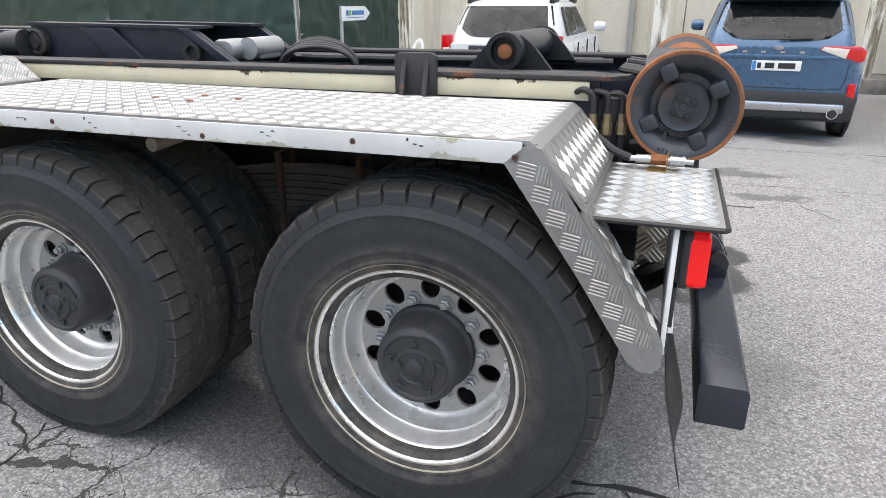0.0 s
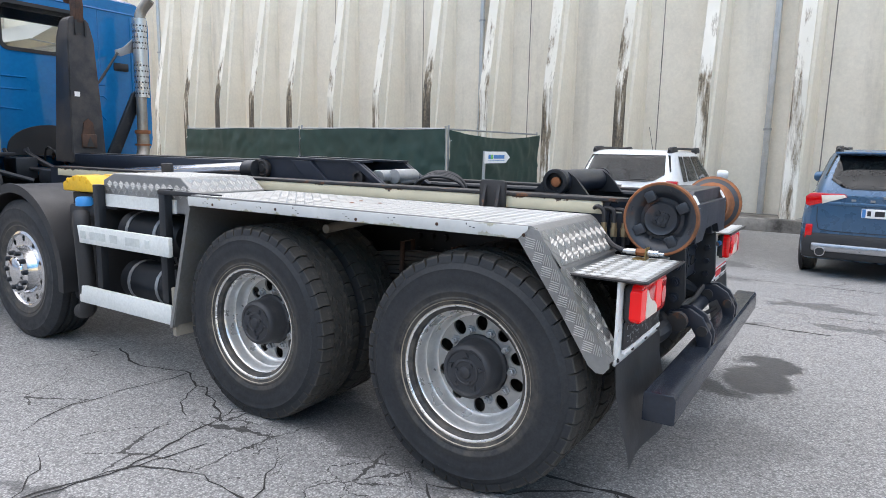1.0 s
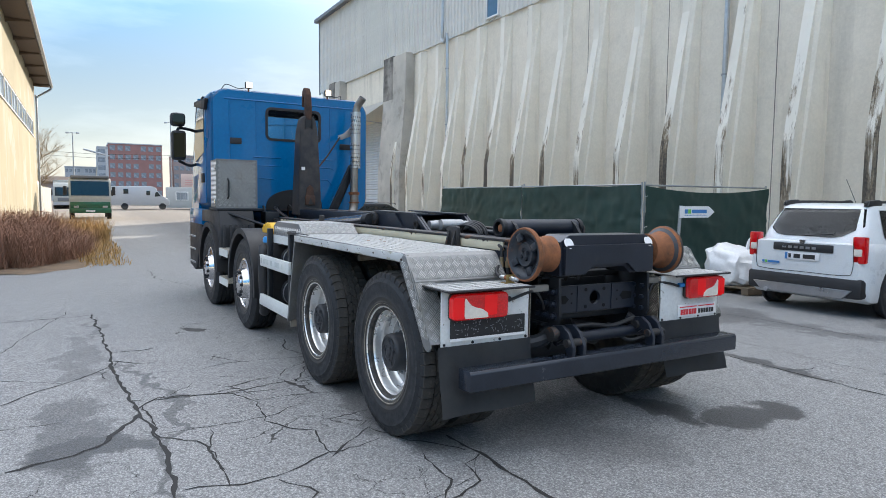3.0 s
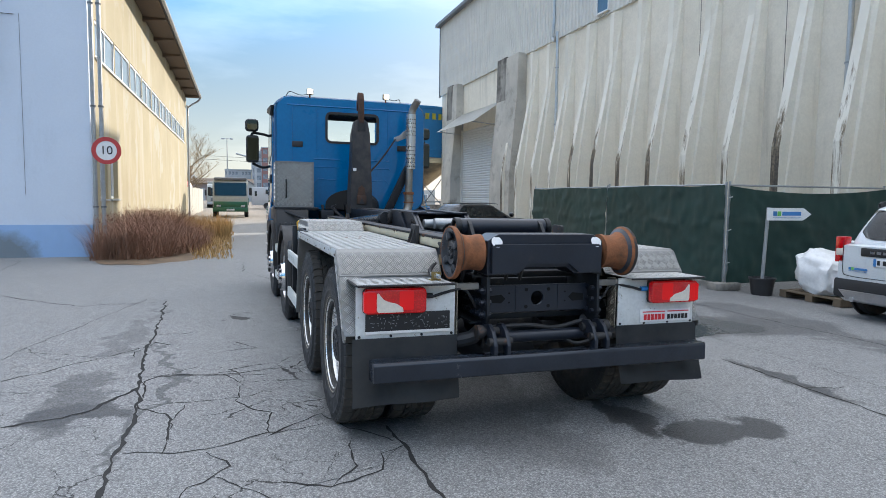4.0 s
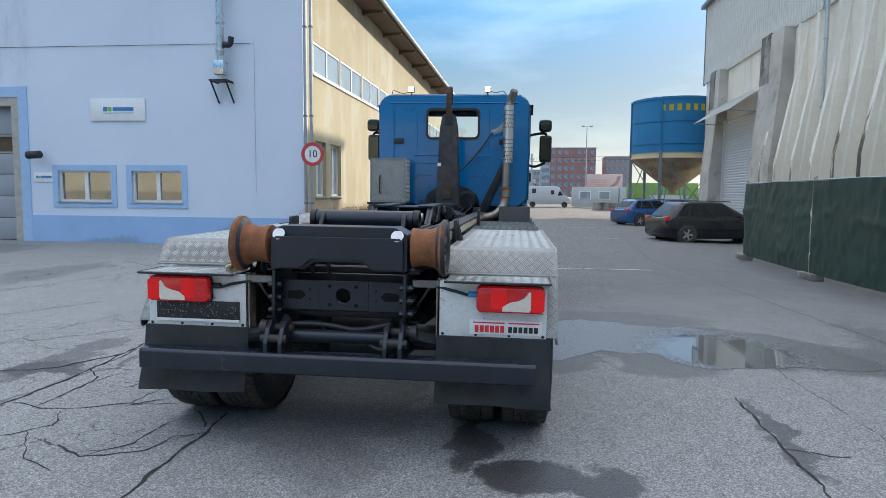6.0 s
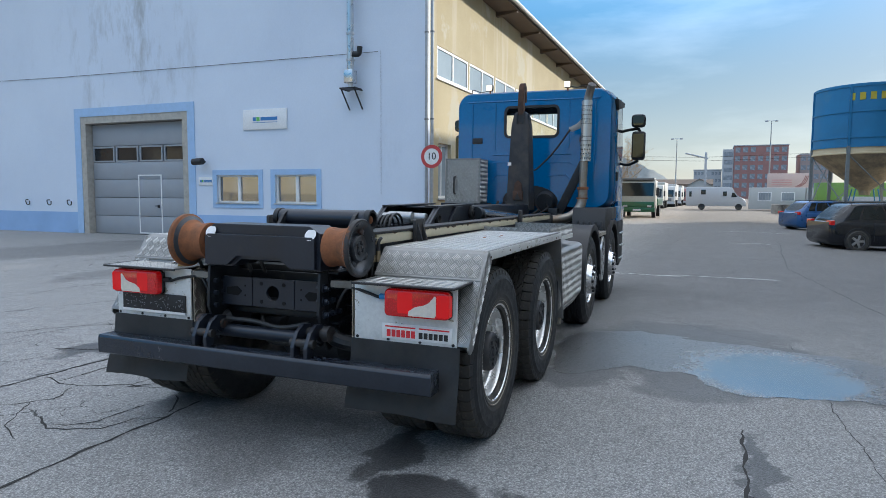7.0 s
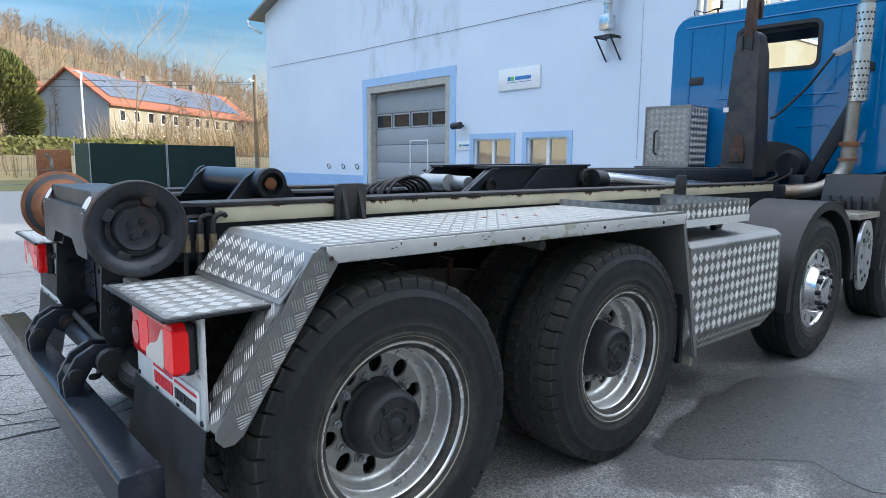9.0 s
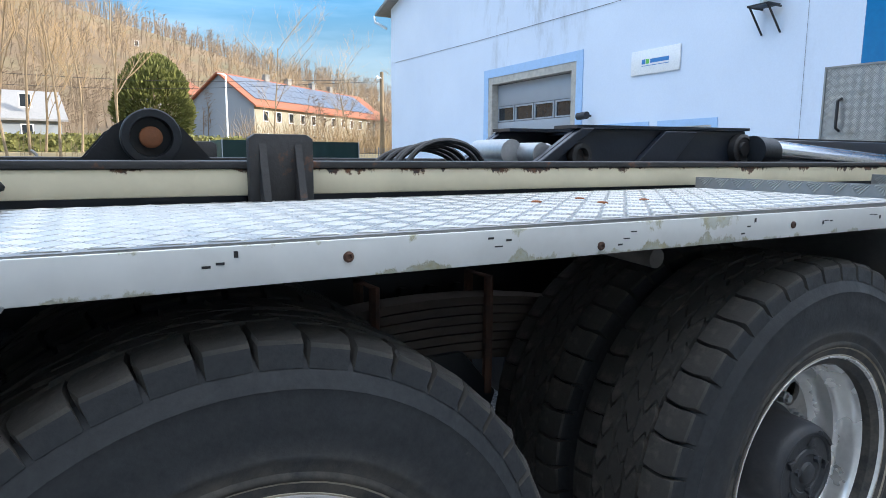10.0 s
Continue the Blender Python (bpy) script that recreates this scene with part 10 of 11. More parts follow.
    # green and white lorry
    t = thing("green_lorry", "white and dark green flatbed lorry facing the yard", "lorry", (-43.2, -3.55, 0))
    bm = B()
    prism(bm, [(0, 0.95), (0, 1.35), (-0.12, 2.35), (-0.3, 2.6), (-1.7, 2.6), (-1.7, 0.6), (0, 0.6)], "xz", 0, 2.35, 0.06)
    cb = part("cab", bm, M["lorry_cream"], t, smooth=40)
    bm = B()
    box(bm, -1.2, -0.12, 0.1, 2.25, 2.6, 2.78, 0.05)
    part("roof_cap", bm, M["door_dark"], cb)
    bm = B()
    box(bm, 0.0, 0.035, 0.06, 2.29, 0.72, 1.12, 0.01)
    part("green_band", bm, M["truck_green"], cb)
    bm = B()
    box(bm, -0.4, 0.08, 0.0, 2.35, 0.42, 0.72, 0.04)
    part("bumper", bm, M["truck_green"], cb)
    bm = B()
    prism(bm, [(0.006, 1.52), (-0.112, 2.42), (-0.145, 2.42), (-0.03, 1.52)], "xz", 0.12, 2.23)
    part("windscreen", bm, M["car_glass"], cb, smooth=None)
    for y in (0.25, 1.85):
        bm = B()
        box(bm, 0.03, 0.1, y, y + 0.28, 0.74, 0.88, 0.02)
        part("headlight", bm, M["alloy"], cb)
    for y in (-0.2, 2.5):
        bm = B()
        box(bm, -0.15, -0.02, y - 0.1, y + 0.1, 1.55, 2.1, 0.03)
        part("mirror", bm, M["black_plastic"], cb)
    bm = B()
    box(bm, -6.5, -1.8, 0.0, 2.4, 0.85, 1.35, 0.02)
    part("flatbed", bm, M["truck_green"], t)
    for x in (-0.8, -4.6):
        for y in (0.0, 2.1):
            bm = B()
            lathe(bm, [(0, 0), (0.3, 0.02), (0.46, 0.0), (0.48, 0.05), (0.48, 0.25), (0, 0.25)], "y", at=(x, y, 0.48), seg=22)
            part("wheel", bm, M["rubber"], t)
    number_plate_far = B()
    box(number_plate_far, 0.08, 0.085, 0.9, 1.42, 0.5, 0.61)
    part("number_plate", number_plate_far, M["plate_white"], cb, smooth=None)
    # row of parked lorries down the road, nose to the yard
    row = [(-80, -5.6, "lorry_cream", "lorry_cream", "cream box lorry"), (-93, -4.9, "container_white", "container_white", "dusty white lorry"),
           (-106, -4.6, "lorry_cream", "container_white", "white lorry"), (-119, -4.3, "container_white", "brick_red", "lorry with a red cab"),
           (-132, -3.9, "silo_blue", "silo_blue", "blue lorry"), (-146, -3.6, "silo_blue", "silo_blue", "blue lorry")]
    for x, y, body, cab_paint, what in row:
        t = thing("far_lorry", what + " parked in a row down the road", "lorry", (x, y, 0), group="far lorries")
        bm = B()
        box(bm, -8.5, -2.1, 0.02, 2.48, 1.0, 3.25, 0.05)
        part("body", bm, M[body], t)
        bm = B()
        prism(bm, [(0, 0.5), (0.02, 1.3), (-0.15, 2.5), (-0.45, 2.85), (-1.9, 2.95), (-1.9, 0.5)], "xz", 0.03, 2.42, 0.06)
        cb = part("cab", bm, M[cab_paint], t)
        bm = B()
        prism(bm, [(0.03, 1.45), (-0.115, 2.4), (-0.15, 2.4), (-0.02, 1.45)], "xz", 0.2, 2.25)
        part("windscreen", bm, M["car_glass"], cb)
        bm = B()
        box(bm, 0.0, 0.05, 0.45, 2.0, 0.85, 1.25, 0.01)
        part("grille", bm, M["door_dark"], cb)
        bm = B()
        box(bm, -0.3, 0.08, 0.03, 2.42, 0.42, 0.72, 0.03)
        part("bumper", bm, M["far_grey"], cb)
        for yy in (-0.12, 2.57):
            bm = B()
            box(bm, -0.25, -0.12, yy - 0.1, yy + 0.1, 1.5, 2.2, 0.03)
            part("mirror", bm, M["black_plastic"], cb)
        for xx in (-1.0, -6.5):
            bm = B()
            lathe(bm, [(0, 0), (0.48, 0), (0.48, 2.5), (0, 2.5)], "y", at=(xx, 0, 0.48), seg=18)
            part("axle_wheel", bm, M["rubber"], t)
    # low brown shed and a white gabled store behind the lorries
    sd = thing("long_shed", "low brown grey shed with a shallow roof, far off", "shed", (-200, -24, 0))
    bm = B()
    box(bm, -10, 0, 0, 26, -0.2, 5.0)
    part("wall", bm, M["far_brown"], sd, smooth=None)
    bm = B()
    prism(bm, [(0.6, 4.9), (0.6, 5.15), (-5, 6.7), (-10.6, 5.15), (-10.6, 4.9)], "xz", -0.5, 26.5)
    part("roof", bm, M["eave_wood"], sd, "dark brown roof", smooth=None)
    for k in range(6):
        bm = B()
        box(bm, 0, 0.06, 1.6 + 4.2 * k, 4.2 + 4.2 * k, 0, 3.6)
        part("shed_door", bm, M["far_grey"], sd, smooth=None)
    st = thing("gabled_store", "white gabled store with a thin dark roof, far off", "store building", (-165, -3.2, 0))
    bm = B()
    prism(bm, [(0, -0.2), (0, 4.2), (2.6, 5.7), (5.2, 4.2), (5.2, -0.2)], "yz", -9, 0)
    part("wall", bm, M["container_white"], st, smooth=None)
    bm = B()
    prism(bm, [(-0.4, 4.0), (-0.4, 4.18), (2.6, 5.95), (5.6, 4.18), (5.6, 4.0), (2.6, 5.76)], "yz", -9.3, 0.4)
    part("roof", bm, M["roof_grey"], st, "thin dark roof", smooth=None)
    bm = B()
    box(bm, 0.0, 0.08, 1.2, 4.0, -0.1, 3.1)
    part("gate", bm, M["far_grey"], st, smooth=None)
    # pale panel wall beyond the workshop, red cover
    bm = B()
    for k in range(8):
        box(bm, -46.4 - 2.5 * k, -44.0 - 2.5 * k, -5.35, -5.2, 0, 2.1 + 0.05 * (k % 2))
    struct("wall_panels", bm, M["house_wall_pale"], "pale weathered panel wall beyond the workshop", "wall", smooth=None)
    t = thing("red_cover", "red rounded cover standing behind the panel wall", "cover", (-52.0, -6.6, 0))
    bm = B()
    lathe(bm, [(1.2, 2.2), (1.0, 2.6), (0.5, 2.85), (0, 2.9)], seg=20)
    lathe(bm, [(1.2, 0), (1.2, 2.2)], seg=20)
    part("cover", bm, worn("red_plastic", (0.5, 0.03, 0.04), 0.5), t)
    # overhead wires across the road
    for k in range(2):
        w = thing("overhead_wire", "thin overhead wire across the far road", "wire", (0, 0, 0), group="overhead wires")
        bm = B()
        tube(bm, [(-130, -40, 9.5 + 0.7 * k), (-132, 0, 8.4 + 0.7 * k), (-135, 40, 9.5 + 0.7 * k)], 0.035, 4)
        part("wire", bm, M["ink"], w)


far_side()


# ---- dry shrubs at the workshop corner ----
M["stem_red"] = worn("dry_reddish_stems", (0.34, 0.19, 0.125), 0.9, var=0.5, scale=1.2, bump=0)
# gold of dry grass, with the sunlight on that end in its colour
M["stem_gold"] = worn("dry_golden_grass", (0.50, 0.31, 0.12), 0.9, var=0.4, scale=1.2, bump=0)
M["litter"] = worn("dry_leaf_litter", (0.19, 0.13, 0.08), 0.95, var=0.5, scale=2, fine=30, bump=0.6)


def stems(bm, rng, x, y, z, h, lean, w, n):
    for k in range(n):
        a = rng.uniform(0, 6.28)
        l = lean * rng.uniform(0.2, 1.0) * h
        hh = h * rng.uniform(0.55, 1.1)
        px, py = x + rng.uniform(-0.12, 0.12), y + rng.uniform(-0.12, 0.12)
        dx, dy = math.cos(a) * l, math.sin(a) * l
        sx, sy = -math.sin(a) * w, math.cos(a) * w
        p0, p1, p2 = (px, py, z), (px + dx * 0.4, py + dy * 0.4, z + hh * 0.65), (px + dx, py + dy, z + hh)
        v = [bm.verts.new((p[0] + q * sx * f, p[1] + q * sy * f, p[2])) for p, f in ((p0, 1), (p1, 0.8)) for q in (-1, 1)]
        t = bm.verts.new(p2)
        bm.faces.new((v[0], v[1], v[3], v[2]))
        bm.faces.new((v[2], v[3], t))


def build_shrubs():
    rng = random.Random(21)
    bm = B()
    for k in range(1500):
        u = rng.random()
        x = -12.6 - 8.5 * u
        y = -5.0 + (rng.random() ** 1.3) * (1.1 + 1.2 * math.sin(math.pi * min(1, u * 1.2)))
        h = (0.55 + 0.75 * rng.random()) * (1 - 0.35 * abs(u - 0.5)) * (0.65 if y > -3.5 else 1)
        stems(bm, rng, x, y, 0, h, 1.15, 0.006, 8)
    for k in range(9000):
        u = rng.random()
        x = -12.6 - 8.5 * u
        y = -5.0 + (rng.random() ** 1.3) * (1.2 + 1.2 * math.sin(math.pi * min(1, u * 1.2)))
        z = rng.uniform(0.02, 1.0) * (0.65 if y > -3.5 else 1.05)
        n = Vector((rng.uniform(-1, 1), rng.uniform(-1, 1), rng.uniform(-1, 1))).normalized()
        a = n.orthogonal().normalized() * rng.uniform(0.012, 0.03)
        b = n.cross(a) * 0.6
        p = Vector((x, y, z))
        bm.faces.new([bm.verts.new(p + a), bm.verts.new(p + b), bm.verts.new(p - a), bm.verts.new(p - b)])
    ob = obj_of("bramble_thicket", bm, M["stem_red"])
    tagged(ob, "leafless reddish brown bramble thicket along the wall", "shrub", kind="stuff")
    bm = B()
    for k in range(700):
        x = -19.0 - 5.5 * rng.random()
        y = -4.9 + 2.7 * rng.random()
        stems(bm, rng, x, y, 0, 0.35 + 0.55 * rng.random(), 0.6, 0.009, 8)
    for k in range(260):
        stems(bm, rng, -12.3 - 11 * rng.random(), -2.9 + 0.8 * rng.random(), 0, 0.12 + 0.15 * rng.random(), 0.9, 0.008, 5)
    ob = obj_of("dry_grass", bm, M["stem_gold"])
    tagged(ob, "dry golden grass at the end of the thicket", "grass", kind="stuff")
    bm = B()
    ring = []
    for k in range(60):
        a = 2 * math.pi * k / 60
        f = 1 + 0.12 * noise.noise(Vector((math.cos(a) * 3, math.sin(a) * 3, 1)))
        ring.append(bm.verts.new((-17.8 + 6.4 * f * math.cos(a), max(-5.19, -3.9 + 1.75 * f * math.sin(a)), 0.012)))
    bm.faces.new(ring)
    ob = struct("verge", bm, M["litter"], "strip of bare soil and dead leaves under the thicket", "ground")


build_shrubs()


# ---- slope, trees and houses beyond the yard ----
M["bank"] = worn("dry_tan_grass", (0.30, 0.215, 0.095), 0.95, var=0.3, scale=0.4, fine=9, bump=0.4, dirt=(0.20, 0.19, 0.07), dirt_lo=0.5, dirt_hi=0.75, dirt_scale=0.3)
M["grass"] = worn("short_winter_grass", (0.14, 0.135, 0.05), 0.95, var=0.35, scale=0.6, fine=14, bump=0.5)
M["wood_floor"] = worn("brown_woodland_floor", (0.19, 0.125, 0.062), 0.95, var=0.35, scale=0.06, fine=1.0, bump=0, dirt=(0.12, 0.11, 0.05), dirt_lo=0.5, dirt_hi=0.7, dirt_scale=0.05)
M["bark"] = worn("grey_brown_bark", (0.24, 0.175, 0.105), 0.9, var=0.35, scale=2, fine=20, bump=0.3)
M["twig"] = worn("bare_twigs", (0.34, 0.235, 0.125), 0.9, var=0.4, scale=0.5, bump=0)
# separate woodland brown with distance haze put into the colour
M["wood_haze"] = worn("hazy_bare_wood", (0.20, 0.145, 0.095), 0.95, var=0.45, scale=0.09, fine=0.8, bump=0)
M["conifer"] = worn("evergreen_needles", (0.135, 0.14, 0.032), 0.85, var=0.55, scale=2.5, fine=12, bump=0)
M["hedge"] = worn("clipped_hedge", (0.15, 0.145, 0.04), 0.9, var=0.4, scale=2.0, fine=14, bump=0.6)
M["house_cream"] = worn("cream_house_render", (0.33, 0.30, 0.22), 0.9, var=0.12, scale=0.5)
M["house_grey"] = worn("grey_gable_render", (0.26, 0.28, 0.30), 0.9, var=0.05, scale=0.5)
M["tile_red"] = worn("red_roof_tiles", (0.30, 0.10, 0.05), 0.85, var=0.25, scale=2, fine=12, bump=0.3)
M["solar"] = worn("blue_solar_panel", (0.08, 0.09, 0.115), 0.3, 0.1, var=0.15, scale=0.4, bump=0)


def slope_z(x, y):
    """Height of the land beyond the yard."""
    d = -y
    z = 0.0
    if d > 31:
        z = 1.5 * min(1.0, (d - 31) / 9.0)
    if d > 62:
        t = min(1.0, (d - 62) / 190.0)
        z += (33 + 17 * max(-1.0, min(1.0, (x + 45) / 60.0))) * (t * t * (3 - 2 * t)) + 1.5 * noise.noise(Vector((x * 0.03, y * 0.03, 0)))
    return z


def build_slope():
    bm = B()
    xs = [-260 + 12 * i for i in range(42)]
    ys = [-29.5, -31, -33, -36, -40, -44, -50, -56, -62, -72, -84, -98, -114, -132, -152, -175, -200, -230, -262, -300]
    grid = [[bm.verts.new((x, y, slope_z(x, y) + (0.012 if y > -31.5 else 0.02))) for x in xs] for y in ys]
    for j in range(len(ys) - 1):
        for i in range(len(xs) - 1):
            f = bm.faces.new((grid[j][i], grid[j][i + 1], grid[j + 1][i + 1], grid[j + 1][i]))
            f.material_index = 0 if ys[j] > -33 else (1 if ys[j] > -44 else (0 if ys[j] > -62 else 2))
    struct("slope", bm, [M["grass"], M["bank"], M["wood_floor"]], "grassy bank rising to a brown wooded hillside", "ground")
    # pale path along the bank
    bm = B()
    v = []
    for i in range(40):
        x = -60 + 3 * i
        v.append((bm.verts.new((x, -41.0, slope_z(x, -41) + 0.06)), bm.verts.new((x, -43.2, slope_z(x, -43.2) + 0.06))))
    for a, b in zip(v, v[1:]):
        bm.faces.new((a[0], b[0], b[1], a[1]))
    struct("path", bm, M["concrete"], "pale footpath along the top of the bank", "path")


build_slope()


def bare_tree_mesh(seed, h, spread=0.5, levels=4, r0=0.14, start=0.25):
    """Trunk mesh and twig mesh of a leafless tree."""
    rng = random.Random(seed)
    trunk, twigs = B(), B()

    def grow(p, d, length, r, lvl):
        n = 4
        pts, rad = [p], [r]
        q = p.copy()
        dd = d.copy()
        for k in range(n):
            dd = (dd + Vector((rng.uniform(-1, 1), rng.uniform(-1, 1), rng.uniform(-0.3, 0.6))) * 0.13).normalized()
            q = q + dd * length / n
            pts.append(q.copy())
            rad.append(r * (1 - 0.6 * (k + 1) / n))
        tube(trunk if lvl < 2 else twigs, pts, r, 6 if lvl == 0 else (4 if lvl < 2 else 3), radii=rad)
        if lvl >= levels:
            return
        kids = (9, 6, 5, 4)[min(lvl, 3)]
        for k in range(kids):
            t = start + (1 - start) * (k + rng.random()) / kids if lvl == 0 else rng.uniform(0.25, 1.0)
            i = min(n - 1, int(t * n))
            base = pts[i].lerp(pts[i + 1], t * n - i)
            a = rng.uniform(0, 6.28)
            side = Vector((math.cos(a), math.sin(a), rng.uniform(-0.1, 0.35)))
            nd = (dd * (0.75 if lvl else 0.55) + side * spread * 1.5 + Vector((0, 0, 0.35))).normalized()
            grow(base, nd, length * rng.uniform(0.38, 0.6), max(0.006, rad[i] * 0.5), lvl + 1)

    grow(Vector((0, 0, 0)), Vector((0, 0, 1)), h * 0.8, r0, 0)
    return trunk, twigs


def bare_tree(x, y, h, seed, label, spread=0.5, levels=3, r0=0.14, start=0.25):
    t = thing("bare_tree", label, "tree", (x, y, slope_z(x, y) - 0.1), 0, "bare trees")
    a, b = bare_tree_mesh(seed, h, spread, levels, r0, start)
    part("trunk", a, M["bark"], t)
    part("crown", b, M["twig"], t, "bare twigs")
    return t


def build_trees():
    rng = random.Random(31)
    for k, (x, y, h, sp) in enumerate(((2.6, -39, 12, 0.35), (1.2, -38.5, 11, 0.3), (-1.8, -40, 11.5, 0.45), (4.2, -40, 13, 0.35), (6.0, -38, 12, 0.4), (-13.5, -52, 11.5, 0.55), (-21.0, -54, 9.0, 0.45), (-26.5, -58, 8.0, 0.6), (-30.5, -60, 9.0, 0.6), (8.5, -42, 12, 0.4), (-35, -58, 9.5, 0.55), (0.2, -42, 10, 0.3), (3.4, -37, 11, 0.28), (5.1, -42, 12, 0.3), (7.2, -40, 12, 0.3), (2.0, -41, 9, 0.35), (9.5, -39, 11, 0.35))):
        bare_tree(x, y, h, 40 + k, "tall leafless tree with thin bare branches on the bank", sp, 3, 0.05 + 0.0028 * h, 0.22)
    # low bare shrubs before the long house
    bm = B()
    for k in range(900):
        x, y = rng.uniform(-46, -11), rng.uniform(-60, -50)
        stems(bm, rng, x, y, slope_z(x, y), rng.uniform(1.0, 4.0), 0.85, 0.012, 9)
    for k in range(70):
        x, y = rng.uniform(-8, 9), rng.uniform(-37, -33)
        stems(bm, rng, x, y, slope_z(x, y), rng.uniform(0.6, 2.2), 0.35, 0.010, 4)
    ob = obj_of("bare_shrubs", bm, M["twig"])
    tagged(ob, "leafless grey brown shrubs before the houses", "shrub", kind="stuff")
    # evergreen
    x, y = -4.6, -52.0
    t = thing("evergreen_tree", "broad rounded evergreen tree with dense dark green foliage", "tree", (x, y, slope_z(x, y)))
    bm = B()
    tube(bm, [(0, 0, -0.1), (0, 0, 5)], 0.25, 8, radii=[0.3, 0.15])
    part("trunk", bm, M["bark"], t)
    bm = B()
    for k in range(15000):
        u = rng.random()
        a = rng.uniform(0, 6.28)
        z = 0.2 + 7.0 * u
        rr = 2.75 * math.sqrt(max(0.0, 1 - ((u - 0.44) / 0.57) ** 2)) * (1.0 if u > 0.44 else 0.9 + 0.1 * u / 0.44)
        rr *= 0.74 + 0.26 * rng.random() + 0.16 * noise.noise(Vector((math.cos(a) * 2, math.sin(a) * 2, z * 0.8)))
        p = Vector((rr * math.cos(a), rr * math.sin(a), z))
        d = (p - Vector((0, 0, 3.0))).normalized() + Vector((0, 0, 0.5))
        d.normalize()
        s = d.orthogonal().normalized()
        s.rotate(Matrix.Rotation(rng.uniform(0, 6.28), 3, d))
        L, w = rng.uniform(0.18, 0.38), rng.uniform(0.04, 0.10)
        v = [bm.verts.new(p - s * w), bm.verts.new(p + s * w), bm.verts.new(p + d * L + s * w * 0.2), bm.verts.new(p + d * L * 0.7 - s * w * 0.9)]
        bm.faces.new(v)
    part("crown", bm, M["conifer"], t, "dense dark green foliage")
    # wooded hillside
    wood = B()
    rng = random.Random(77)
    for k in range(3400):
        u = rng.random()
        y = -80 - 200 * u ** 1.2
        x = rng.uniform(-0.75, 0.33) * (-y) + rng.uniform(-4, 4)
        z = slope_z(x, y)
        h = rng.uniform(3.5, 7.5)
        w = 0.05 + 0.0003 * -y
        top = Vector((x + rng.uniform(-0.15, 0.15) * h, y, z + h))
        b0 = Vector((x, y, z - 0.3))
        wood.faces.new([wood.verts.new(b0 + Vector((-w, 0, 0))), wood.verts.new(b0 + Vector((w, 0, 0))), wood.verts.new(top)])
        for j in range(26):
            t = rng.uniform(0.22, 0.9)
            p = b0.lerp(top, t)
            a = rng.choice((-1, 1)) * rng.uniform(0.15, 1.35)
            L = h * rng.uniform(0.15, 0.42) * (1.1 - t * 0.55)
            e = p + Vector((math.sin(a) * L, rng.uniform(-0.6, 0.6) * L, math.cos(a) * L * 0.8))
            ww = w * 0.32
            wood.faces.new([wood.verts.new(p + Vector((-ww, 0, -ww))), wood.verts.new(p + Vector((ww, 0, ww))), wood.verts.new(e)])
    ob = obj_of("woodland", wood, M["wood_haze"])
    tagged(ob, "leafless brown woodland covering the hillside", "woodland", kind="stuff")
    for k, (x, y, h) in enumerate(((-22, -118, 12), (-29, -122, 10), (-34, -124, 9), (-12, -112, 11), (2, -105, 13), (-18, -110, 9), (-48, -130, 8))):
        bare_tree(x, y, h, 90 + k, "tall bare tree standing out against the sky", 0.5, 3, 0.16, 0.35)
    # hedge
    bm = B()
    for k in range(5200):
        x = rng.uniform(-14, 14)
        y = -46.0 + rng.uniform(-0.5, 0.5)
        z = slope_z(x, y) + rng.uniform(0.0, 1.25)
        s = rng.uniform(0.06, 0.16)
        n = Vector((rng.uniform(-1, 1), rng.uniform(-0.2, 1), rng.uniform(-0.3, 1))).normalized()
        a = n.orthogonal().normalized() * s
        b = n.cross(a)
        p = Vector((x, y, z))
        bm.faces.new([bm.verts.new(p + a), bm.verts.new(p + b), bm.verts.new(p - a), bm.verts.new(p - b)])
    box(bm, -14, 14, -46.4, -45.7, 1.2, 2.65)
    ob = obj_of("hedge", bm, M["hedge"])
    tagged(ob, "clipped yellowish green hedge along the path", "hedge", kind="stuff")


build_trees()


